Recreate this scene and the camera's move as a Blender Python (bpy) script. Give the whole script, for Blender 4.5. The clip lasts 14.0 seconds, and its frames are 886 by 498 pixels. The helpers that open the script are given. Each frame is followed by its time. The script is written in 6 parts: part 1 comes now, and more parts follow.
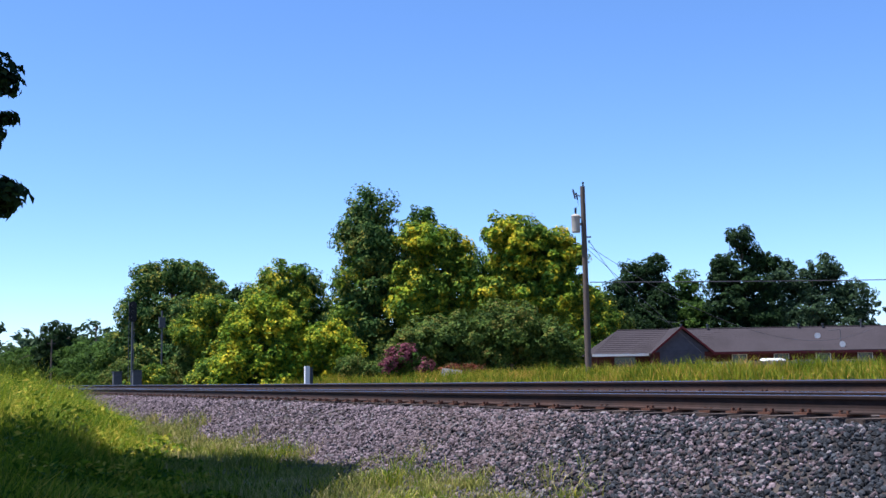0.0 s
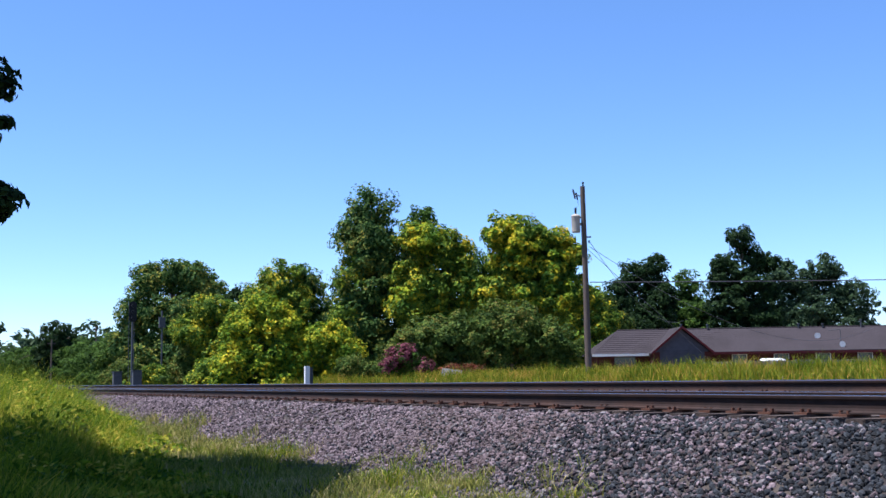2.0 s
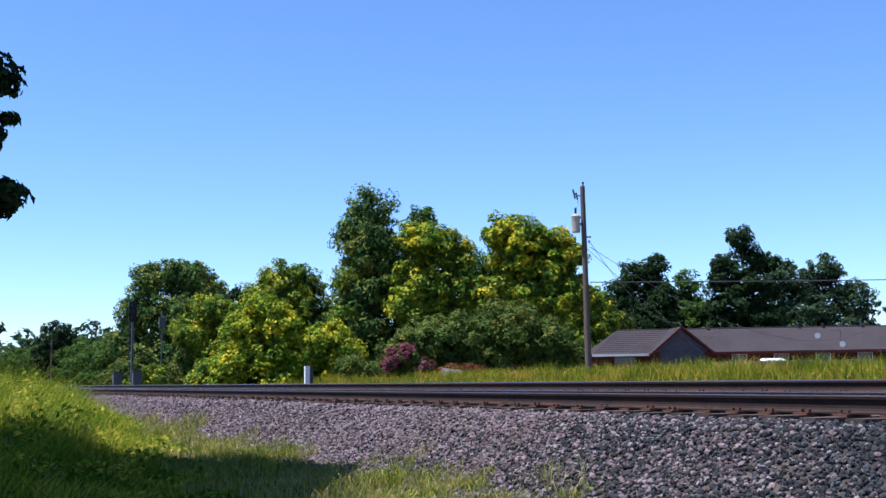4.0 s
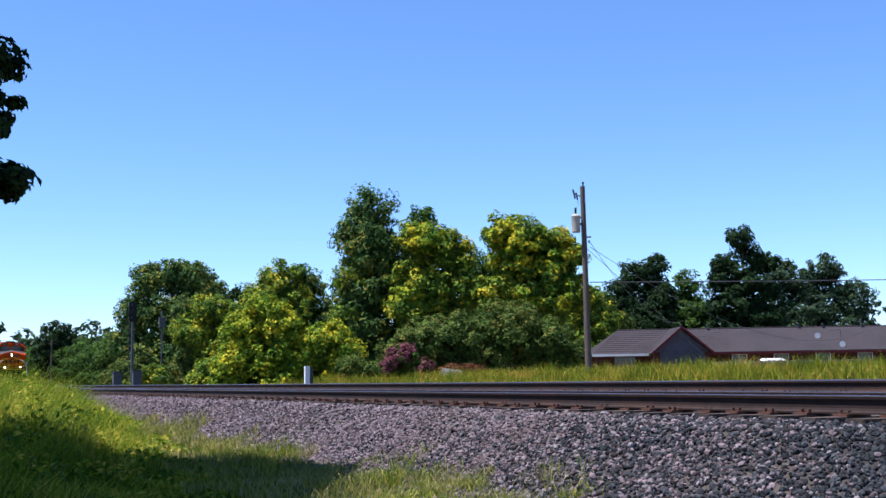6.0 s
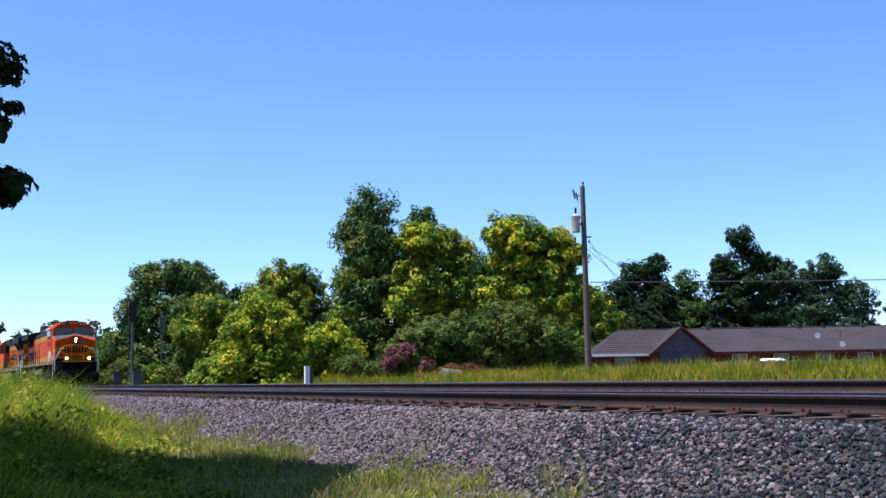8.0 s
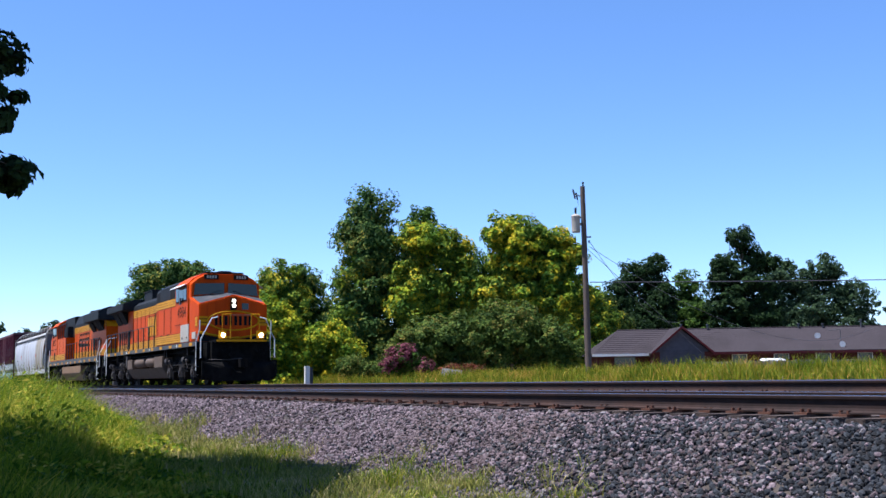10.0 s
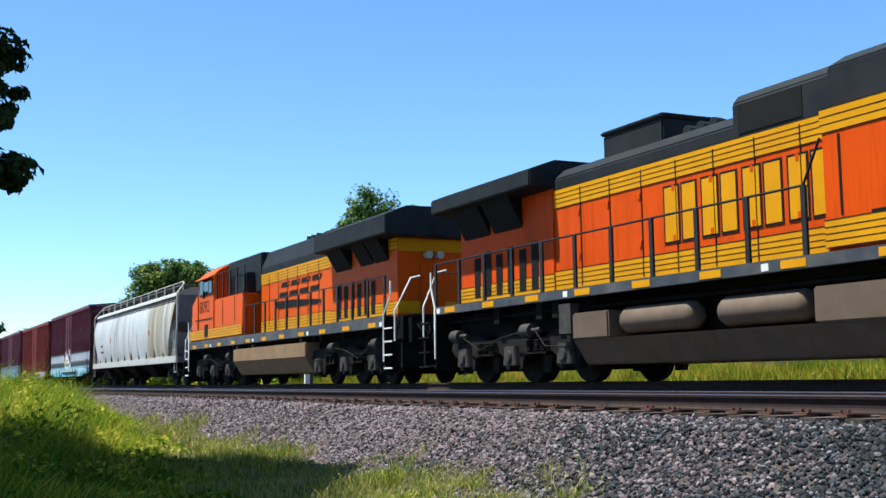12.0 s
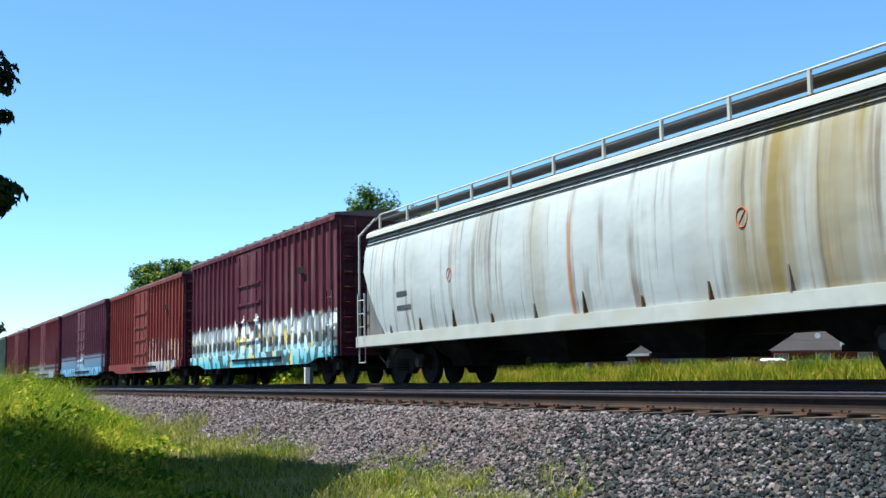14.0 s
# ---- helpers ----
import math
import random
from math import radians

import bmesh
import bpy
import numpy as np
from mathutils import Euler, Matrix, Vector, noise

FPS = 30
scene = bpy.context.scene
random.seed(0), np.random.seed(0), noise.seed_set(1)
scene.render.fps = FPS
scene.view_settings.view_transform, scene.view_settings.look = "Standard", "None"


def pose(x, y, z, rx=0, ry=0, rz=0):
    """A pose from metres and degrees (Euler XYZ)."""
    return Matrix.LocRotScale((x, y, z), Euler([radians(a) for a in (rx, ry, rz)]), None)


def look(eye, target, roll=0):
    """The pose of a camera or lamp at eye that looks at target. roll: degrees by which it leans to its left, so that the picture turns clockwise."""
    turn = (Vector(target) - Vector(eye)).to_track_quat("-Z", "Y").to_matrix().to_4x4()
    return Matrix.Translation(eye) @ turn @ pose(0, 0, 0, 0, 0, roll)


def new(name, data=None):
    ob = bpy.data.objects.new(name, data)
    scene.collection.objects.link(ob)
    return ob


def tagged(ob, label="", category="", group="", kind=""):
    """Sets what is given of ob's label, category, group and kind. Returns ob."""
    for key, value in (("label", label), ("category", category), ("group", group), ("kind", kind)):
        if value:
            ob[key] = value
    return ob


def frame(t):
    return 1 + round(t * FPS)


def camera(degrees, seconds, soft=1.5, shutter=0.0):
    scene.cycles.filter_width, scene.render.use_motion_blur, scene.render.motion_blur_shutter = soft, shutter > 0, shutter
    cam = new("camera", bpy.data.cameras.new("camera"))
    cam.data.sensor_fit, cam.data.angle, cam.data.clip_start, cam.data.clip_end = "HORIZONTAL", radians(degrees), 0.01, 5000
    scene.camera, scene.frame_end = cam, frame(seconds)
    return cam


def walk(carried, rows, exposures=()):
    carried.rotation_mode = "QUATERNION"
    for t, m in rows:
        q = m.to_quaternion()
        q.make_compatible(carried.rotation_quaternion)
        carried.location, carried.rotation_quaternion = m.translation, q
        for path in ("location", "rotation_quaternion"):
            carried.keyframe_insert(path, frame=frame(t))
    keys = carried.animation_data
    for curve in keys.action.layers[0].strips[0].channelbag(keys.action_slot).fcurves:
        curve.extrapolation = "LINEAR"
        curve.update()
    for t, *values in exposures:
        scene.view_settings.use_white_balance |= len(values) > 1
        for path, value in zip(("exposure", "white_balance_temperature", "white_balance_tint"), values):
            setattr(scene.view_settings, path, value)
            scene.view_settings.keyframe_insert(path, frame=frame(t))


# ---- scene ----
cam = camera(41.87, 14.0, soft=1.5)
walk(cam, [(t, look((0.0, -13.0, 0.0986), (-8.9164, -8.6118, 1.2131), -0.832)) for t in (0.0, 14.0)],
     [(0.0, 1.15, 5750, 16), (11.2, 1.15, 5750, 16), (12.3, 1.4, 6200, -2), (14.0, 1.42, 6100, -5)])

# ---- light ----
SUN_AZ, SUN_EL = radians(253), radians(69)      # azimuth of the sun, counter-clockwise from +X
sun_dir = Vector((math.cos(SUN_AZ) * math.cos(SUN_EL), math.sin(SUN_AZ) * math.cos(SUN_EL), math.sin(SUN_EL)))
world = bpy.data.worlds.new("world")
scene.world = world
world.use_nodes = True
wn = world.node_tree
sky = wn.nodes.new("ShaderNodeTexSky")
sky.sky_type, sky.sun_disc = "NISHITA", False
sky.sun_elevation, sky.sun_rotation = SUN_EL, radians(90) - SUN_AZ
sky.air_density, sky.dust_density, sky.ozone_density = 1.0, 0.15, 6.0
sky.altitude = 1500
wn.nodes["Background"].inputs[1].default_value = 0.09
tone = wn.nodes.new("ShaderNodeHueSaturation")
tone.inputs["Saturation"].default_value = 1.05
wn.links.new(sky.outputs[0], tone.inputs["Color"])
wn.links.new(tone.outputs[0], wn.nodes["Background"].inputs[0])
sun = new("sun", bpy.data.lights.new("sun", "SUN"))
sun.data.energy, sun.data.angle, sun.data.color = 5.0, radians(0.5), (1.0, 0.95, 0.86)
sun.matrix_world = look((0, 0, 40), Vector((0, 0, 40)) - sun_dir)


# ---- materials ----
def mat(name, color, rough=0.6, metal=0.0, vary=0.15, scale=4.0, bump=0.0, stain=None, stain_amt=0.5, stain_scale=1.5,
        stretch=(1, 1, 1), island=0.0, spec=0.12, rand=0.0):
    """A principled material: base colour, fine grain, a larger stain, and relief."""
    m = bpy.data.materials.new(name)
    m.use_nodes = True
    nt = m.node_tree
    b = nt.nodes["Principled BSDF"]
    b.inputs["Roughness"].default_value, b.inputs["Metallic"].default_value = rough, metal
    b.inputs["Specular IOR Level"].default_value = spec
    tc = nt.nodes.new("ShaderNodeTexCoord")
    mp = nt.nodes.new("ShaderNodeMapping")
    mp.inputs["Scale"].default_value = stretch
    nt.links.new(tc.outputs["Object"], mp.inputs["Vector"])
    n1 = nt.nodes.new("ShaderNodeTexNoise")
    n1.inputs["Scale"].default_value, n1.inputs["Detail"].default_value = scale, 8
    nt.links.new(mp.outputs[0], n1.inputs["Vector"])
    hsv = nt.nodes.new("ShaderNodeHueSaturation")
    hsv.inputs["Color"].default_value = (*color, 1)
    rng = nt.nodes.new("ShaderNodeMapRange")
    rng.inputs[1].default_value, rng.inputs[2].default_value = 0.3, 0.7
    rng.inputs[3].default_value, rng.inputs[4].default_value = 1 - vary, 1 + vary
    nt.links.new(n1.outputs["Fac"], rng.inputs[0])
    val = rng.outputs[0]
    if island or rand:
        src = nt.nodes.new("ShaderNodeNewGeometry" if island else "ShaderNodeObjectInfo")
        r2 = nt.nodes.new("ShaderNodeMapRange")
        amt = island or rand
        r2.inputs[3].default_value, r2.inputs[4].default_value = 1 - amt, 1 + amt
        nt.links.new(src.outputs["Random Per Island" if island else "Random"], r2.inputs[0])
        mul = nt.nodes.new("ShaderNodeMath")
        mul.operation = "MULTIPLY"
        nt.links.new(val, mul.inputs[0])
        nt.links.new(r2.outputs[0], mul.inputs[1])
        val = mul.outputs[0]
    nt.links.new(val, hsv.inputs["Value"])
    out = hsv.outputs[0]
    if stain:
        n2 = nt.nodes.new("ShaderNodeTexNoise")
        n2.inputs["Scale"].default_value, n2.inputs["Detail"].default_value = stain_scale, 5
        nt.links.new(mp.outputs[0], n2.inputs["Vector"])
        r3 = nt.nodes.new("ShaderNodeMapRange")
        r3.inputs[1].default_value, r3.inputs[2].default_value = 0.45, 0.7
        r3.inputs[4].default_value = stain_amt
        nt.links.new(n2.outputs["Fac"], r3.inputs[0])
        mix = nt.nodes.new("ShaderNodeMix")
        mix.data_type = "RGBA"
        mix.inputs[7].default_value = (*stain, 1)
        nt.links.new(r3.outputs[0], mix.inputs[0])
        nt.links.new(out, mix.inputs[6])
        out = mix.outputs[2]
    nt.links.new(out, b.inputs["Base Color"])
    if bump:
        bp = nt.nodes.new("ShaderNodeBump")
        bp.inputs["Strength"].default_value, bp.inputs["Distance"].default_value = 1.0, bump
        nt.links.new(n1.outputs["Fac"], bp.inputs["Height"])
        nt.links.new(bp.outputs[0], b.inputs["Normal"])
    return m


def leaf_mat(name, a, b_, c=None, clump=0.8):
    """Leaves whose colour wanders from leaf to leaf and from bough to bough, a little translucent."""
    m = bpy.data.materials.new(name)
    m.use_nodes = True
    nt = m.node_tree
    b = nt.nodes["Principled BSDF"]
    b.inputs["Roughness"].default_value = 0.55
    b.inputs["Specular IOR Level"].default_value = 0.05
    g = nt.nodes.new("ShaderNodeNewGeometry")
    tc = nt.nodes.new("ShaderNodeTexCoord")
    n = nt.nodes.new("ShaderNodeTexNoise")
    n.inputs["Scale"].default_value, n.inputs["Detail"].default_value = clump, 3
    nt.links.new(tc.outputs["Object"], n.inputs["Vector"])
    add = nt.nodes.new("ShaderNodeMath")
    add.operation = "MULTIPLY_ADD"
    add.inputs[1].default_value, add.inputs[2].default_value = 0.45, -0.22
    nt.links.new(g.outputs["Random Per Island"], add.inputs[0])
    sm = nt.nodes.new("ShaderNodeMath")
    sm.operation = "ADD"
    nt.links.new(add.outputs[0], sm.inputs[0])
    nt.links.new(n.outputs["Fac"], sm.inputs[1])
    ramp = nt.nodes.new("ShaderNodeValToRGB")
    ramp.color_ramp.elements[0].position, ramp.color_ramp.elements[1].position = 0.36, 0.62
    ramp.color_ramp.elements[0].color, ramp.color_ramp.elements[1].color = (*a, 1), (*b_, 1)
    if c:
        e = ramp.color_ramp.elements.new(0.78)
        e.color = (*c, 1)
    nt.links.new(sm.outputs[0], ramp.inputs[0])
    nt.links.new(ramp.outputs[0], b.inputs["Base Color"])
    tr = nt.nodes.new("ShaderNodeBsdfTranslucent")
    nt.links.new(ramp.outputs[0], tr.inputs[0])
    mx = nt.nodes.new("ShaderNodeMixShader")
    mx.inputs[0].default_value = 0.3
    nt.links.new(b.outputs[0], mx.inputs[1])
    nt.links.new(tr.outputs[0], mx.inputs[2])
    nt.links.new(mx.outputs[0], nt.nodes["Material Output"].inputs[0])
    return m


def glow(name, color, strength):
    m = bpy.data.materials.new(name)
    m.use_nodes = True
    b = m.node_tree.nodes["Principled BSDF"]
    b.inputs["Base Color"].default_value = (*color, 1)
    b.inputs["Emission Color"].default_value = (*color, 1)
    b.inputs["Emission Strength"].default_value = strength
    return m


M = {
    "ground": mat("soil", (0.115, 0.085, 0.06), 0.95, vary=0.4, scale=3, bump=0.05, stain=(0.05, 0.06, 0.015), stain_amt=0.7, stain_scale=0.5),
    "ballast": mat("ballast_bed", (0.035, 0.03, 0.03), 0.95, vary=0.5, scale=18, bump=0.04, stain=(0.10, 0.08, 0.06), stain_scale=1.0),
    "stone": mat("crushed_stone", (0.112, 0.086, 0.092), 0.9, vary=0.3, scale=30, island=0.85, stain=(0.10, 0.07, 0.06), stain_amt=0.4, stain_scale=0.6),
    "bluestone": mat("dark_blue_grey_stone", (0.022, 0.0245, 0.028), 0.85, vary=0.3, scale=30, island=0.85, stain=(0.035, 0.033, 0.034), stain_amt=0.4, stain_scale=0.6),
    "palestone": mat("pale_stone", (0.13, 0.115, 0.115), 0.9, vary=0.2, scale=30, island=0.45),
    "rail": mat("rusty_rail", (0.022, 0.013, 0.011), 0.85, 0.0, vary=0.3, scale=9, bump=0.002, stain=(0.045, 0.02, 0.013), spec=0.2),
    "railhead": mat("worn_steel", (0.42, 0.43, 0.46), 0.22, 1.0, vary=0.1, scale=20),
    "tie": mat("creosoted_timber", (0.06, 0.045, 0.038), 0.9, vary=0.35, scale=6, bump=0.01, rand=0.25, stretch=(6, 1, 6)),
    "plate": mat("rusty_plate", (0.09, 0.042, 0.028), 0.85, vary=0.3, scale=15),
    "bark": mat("bark", (0.13, 0.10, 0.07), 0.95, vary=0.4, scale=5, bump=0.03, stretch=(4, 4, 0.7)),
    "pole": mat("weathered_pole", (0.10, 0.078, 0.065), 0.9, vary=0.3, scale=5, bump=0.006, stretch=(6, 6, 0.5)),
    "galv": mat("galvanised_steel", (0.085, 0.09, 0.1), 0.6, 0.2, vary=0.1, scale=6),
    "wire": mat("cable", (0.05, 0.05, 0.06), 0.6),
    "white": mat("white_paint", (0.6, 0.6, 0.58), 0.5, vary=0.08, scale=5, stain=(0.5, 0.47, 0.42), stain_amt=0.3),
    "black": mat("black_paint", (0.018, 0.018, 0.02), 0.5, vary=0.3, scale=5),
    "shingle": mat("asphalt_shingle", (0.036, 0.030, 0.033), 0.95, vary=0.2, scale=8, bump=0.01, rand=0.14, stain=(0.026, 0.022, 0.023), stain_scale=0.4, stain_amt=0.5),
    "siding": mat("grey_board", (0.07, 0.07, 0.085), 0.85, vary=0.12, scale=3, rand=0.08),
    "redtrim": mat("dark_red_trim", (0.075, 0.014, 0.017), 0.6, vary=0.15, scale=5),
    "brickred": mat("dark_red_brick", (0.07, 0.022, 0.019), 0.9, vary=0.3, scale=12, bump=0.01),
    "fence": mat("weathered_fence", (0.13, 0.12, 0.115), 0.9, vary=0.3, scale=4, rand=0.25, stretch=(4, 4, 0.6)),
    "orangeboard": mat("orange_board", (0.45, 0.14, 0.05), 0.8, vary=0.25, scale=4, rand=0.15),
    "glass_dark": mat("dark_glass", (0.02, 0.025, 0.03), 0.08, vary=0.05, spec=0.5),
}
L = {
    "green": leaf_mat("leaf_green", (0.026, 0.058, 0.012), (0.085, 0.150, 0.024)),
    "dark": leaf_mat("leaf_dark", (0.010, 0.024, 0.010), (0.030, 0.058, 0.017)),
    "yellow": leaf_mat("leaf_yellowing", (0.075, 0.150, 0.013), (0.300, 0.350, 0.020), (0.640, 0.480, 0.022)),
    "ygreen": leaf_mat("leaf_yellow_green", (0.050, 0.108, 0.015), (0.190, 0.260, 0.024), (0.560, 0.440, 0.024)),
    "shrub": leaf_mat("leaf_shrub", (0.038, 0.072, 0.016), (0.115, 0.165, 0.030), (0.20, 0.16, 0.035)),
    "vine": leaf_mat("leaf_vine", (0.026, 0.066, 0.018), (0.092, 0.155, 0.034), (0.27, 0.25, 0.04)),
    "bluegreen": leaf_mat("leaf_blue_green", (0.020, 0.042, 0.024), (0.060, 0.098, 0.042)),
    "pink": leaf_mat("blossom_pink", (0.061, 0.031, 0.025), (0.22, 0.061, 0.091), (0.28, 0.097, 0.133), clump=1.6),
    "redleaf": leaf_mat("leaf_reddish", (0.08, 0.05, 0.02), (0.2, 0.06, 0.035), clump=1.6),
    "grass": leaf_mat("grass_blade", (0.045, 0.092, 0.006), (0.200, 0.250, 0.012), (0.46, 0.36, 0.05), clump=0.9),
    "fargrass": leaf_mat("far_grass_blade", (0.070, 0.115, 0.008), (0.23, 0.225, 0.014), (0.42, 0.24, 0.05), clump=0.6),
    "drygrass": leaf_mat("dry_grass_blade", (0.11, 0.135, 0.022), (0.27, 0.255, 0.06), (0.42, 0.32, 0.15), clump=1.2),
}


# ---- mesh helpers ----
class Shape:
    """Collects simple solids into one mesh."""

    def __init__(self):
        self.v, self.f = [], []

    def add(self, verts, faces):
        n = len(self.v)
        self.v += [tuple(p) for p in verts]
        self.f += [tuple(n + i for i in f) for f in faces]
        return self

    def box(self, x0, x1, y0, y1, z0, z1):
        return self.add([(x, y, z) for z in (z0, z1) for y in (y0, y1) for x in (x0, x1)],
                        [(0, 2, 3, 1), (4, 5, 7, 6), (0, 1, 5, 4), (2, 6, 7, 3), (0, 4, 6, 2), (1, 3, 7, 5)])

    def prism(self, poly, axis, a, b):
        """A polygon extruded along an axis: for 'y' the polygon is in (x, z), for 'x' in (y, z), for 'z' in (x, y)."""
        def at(p, q):
            return {"x": (q, p[0], p[1]), "y": (p[0], q, p[1]), "z": (p[0], p[1], q)}[axis]
        n = len(poly)
        return self.add([at(p, a) for p in poly] + [at(p, b) for p in poly],
                        [tuple(range(n - 1, -1, -1)), tuple(range(n, 2 * n))] +
                        [(i, (i + 1) % n, n + (i + 1) % n, n + i) for i in range(n)])

    def loft(self, rings, close=True):
        """Rings of points with the same count, joined in order."""
        n = len(rings[0])
        faces = [(k * n + i, k * n + (i + 1) % n, (k + 1) * n + (i + 1) % n, (k + 1) * n + i)
                 for k in range(len(rings) - 1) for i in range(n)]
        if close:
            faces += [tuple(range(n - 1, -1, -1)), tuple(range((len(rings) - 1) * n, len(rings) * n))]
        return self.add([p for r in rings for p in r], faces)

    def tube(self, pts, r, n=6, r2=None):
        """A round bar through the points."""
        pts = [Vector(p) for p in pts]
        rings = []
        for i, p in enumerate(pts):
            d = ((pts[min(i + 1, len(pts) - 1)] - p).normalized() + (p - pts[max(i - 1, 0)]).normalized())
            d = d.normalized() if d.length > 1e-6 else Vector((0, 0, 1))
            side = d.cross(Vector((0, 0, 1)) if abs(d.z) < 0.9 else Vector((1, 0, 0))).normalized()
            up = side.cross(d)
            rr = r if r2 is None else r + (r2 - r) * i / max(1, len(pts) - 1)
            rings.append([p + rr * (math.cos(2 * math.pi * k / n) * side + math.sin(2 * math.pi * k / n) * up) for k in range(n)])
        return self.loft(rings)

    def disc(self, c, axis, r, h, n=20):
        """A round plate or drum centred at c, along an axis."""
        d = {"x": Vector((1, 0, 0)), "y": Vector((0, 1, 0)), "z": Vector((0, 0, 1))}[axis] * h / 2
        return self.tube([Vector(c) - d, Vector(c) + d], r, n)

    def mesh(self, name, material, bevel=0.0, smooth=False):
        me = bpy.data.meshes.new(name)
        bm = bmesh.new()
        vs = [bm.verts.new(p) for p in self.v]
        for f in self.f:
            try:
                bm.faces.new([vs[i] for i in f])
            except ValueError:
                pass
        bmesh.ops.recalc_face_normals(bm, faces=bm.faces)
        if bevel:
            edges = [e for e in bm.edges if len(e.link_faces) == 2 and e.calc_face_angle(0) > 0.6]
            bmesh.ops.bevel(bm, geom=edges, offset=bevel, segments=2, affect="EDGES", clamp_overlap=True)
        if smooth:
            for f in bm.faces:
                f.smooth = True
            for e in bm.edges:
                e.smooth = not (len(e.link_faces) == 2 and e.calc_face_angle(0) > 0.7)
        bm.to_mesh(me)
        bm.free()
        me.materials.append(material)
        return me


def part(name, shape, material, parent, label="", bevel=0.0, smooth=False):
    """One mesh under a thing or a part."""
    ob = new(name, shape.mesh(name, material, bevel, smooth) if isinstance(shape, Shape) else shape)
    ob.parent = parent
    return tagged(ob, label)


def thing(name, label, category, m=None, group="", kind=""):
    """An Empty at the base of a thing, under which its parts go."""
    ob = new(name)
    ob.matrix_basis = m if m else Matrix()
    return tagged(ob, label, category, group, kind)


def quick(name, verts, faces, material):
    """A large mesh from arrays of equal faces."""
    me = bpy.data.meshes.new(name)
    me.from_pydata(np.asarray(verts).tolist(), [], np.asarray(faces).tolist())
    me.materials.append(material)
    return me


# ---- ground ----
PROFILE = [(-1800, -1.3), (-300, -1.3), (-60, -1.3), (-30, -1.25), (-18, -1.2), (-13, -1.18), (-10, -1.15), (-8.5, -1.12), (-7.4, -1.08),
           (-6.6, -1.1), (-5, -1.2), (2, -1.2), (3.2, -1.0), (4.5, -0.7), (7, -0.25), (10, -0.05), (14, 0.05), (20, 0.1), (30, 0.05),
           (45, 0.0), (70, 0.0), (120, 0.0), (300, 0.0), (2500, 0.0)]


def lie(x, y):
    """The height of the ground."""
    z = np.interp(y, [p[0] for p in PROFILE], [p[1] for p in PROFILE])
    return z + 0.05 * math.sin(0.6 * x + 0.4 * y) * math.sin(0.35 * x - 0.5 * y) * (1 if y < -7 or y > 4 else 0)


def build_ground():
    xs = [-2500, -1200, -600, -400, -300] + list(np.arange(-240, -60, 6.0)) + list(np.arange(-60, 12, 1.0)) + [20, 40, 80, 200, 600, 1500]
    ys = sorted({p[0] for p in PROFILE} | set(np.arange(-16, -6, 0.5)) | set(np.arange(4, 30, 1.5)))
    v = [(x, y, lie(x, y)) for x in xs for y in ys]
    n = len(ys)
    f = [(i * n + j, (i + 1) * n + j, (i + 1) * n + j + 1, i * n + j + 1) for i in range(len(xs) - 1) for j in range(n - 1)]
    ob = new("ground", quick("ground", v, f, M["ground"]))
    tagged(ob, "dry earth with patchy grass beside the railway tracks", "ground", kind="structure")


BED = [(-7.15, -1.12), (-6.8, -0.98), (-6.2, -0.70), (-5.65, -0.42), (-5.35, -0.36), (-2.6, -0.36), (-2.1, -0.40), (-1.6, -0.26), (1.5, -0.26), (1.9, -0.36), (3.2, -1.05)]


def bed(y):
    return np.interp(y, [p[0] for p in BED], [p[1] for p in BED])


def build_ballast():
    ys = sorted({p[0] for p in BED} | set(np.arange(-7.1, 2.0, 0.15)))
    xs = [-600, -300] + list(np.arange(-200, -45, 3.0)) + list(np.arange(-45, 6, 0.15)) + [20, 60, 200]
    v = []
    for x in xs:
        for y in ys:
            v.append((x, y, bed(y) + 0.05 * noise.noise((x * 2.5, y * 2.5, 0)) * 0.4))
    n = len(ys)
    f = [(i * n + j, (i + 1) * n + j, (i + 1) * n + j + 1, i * n + j + 1) for i in range(len(xs) - 1) for j in range(n - 1)]
    tagged(new("ballast_bed", quick("ballast_bed", v, f, M["ballast"])), "sloping bed of grey crushed stone under the tracks", "ballast", kind="structure")


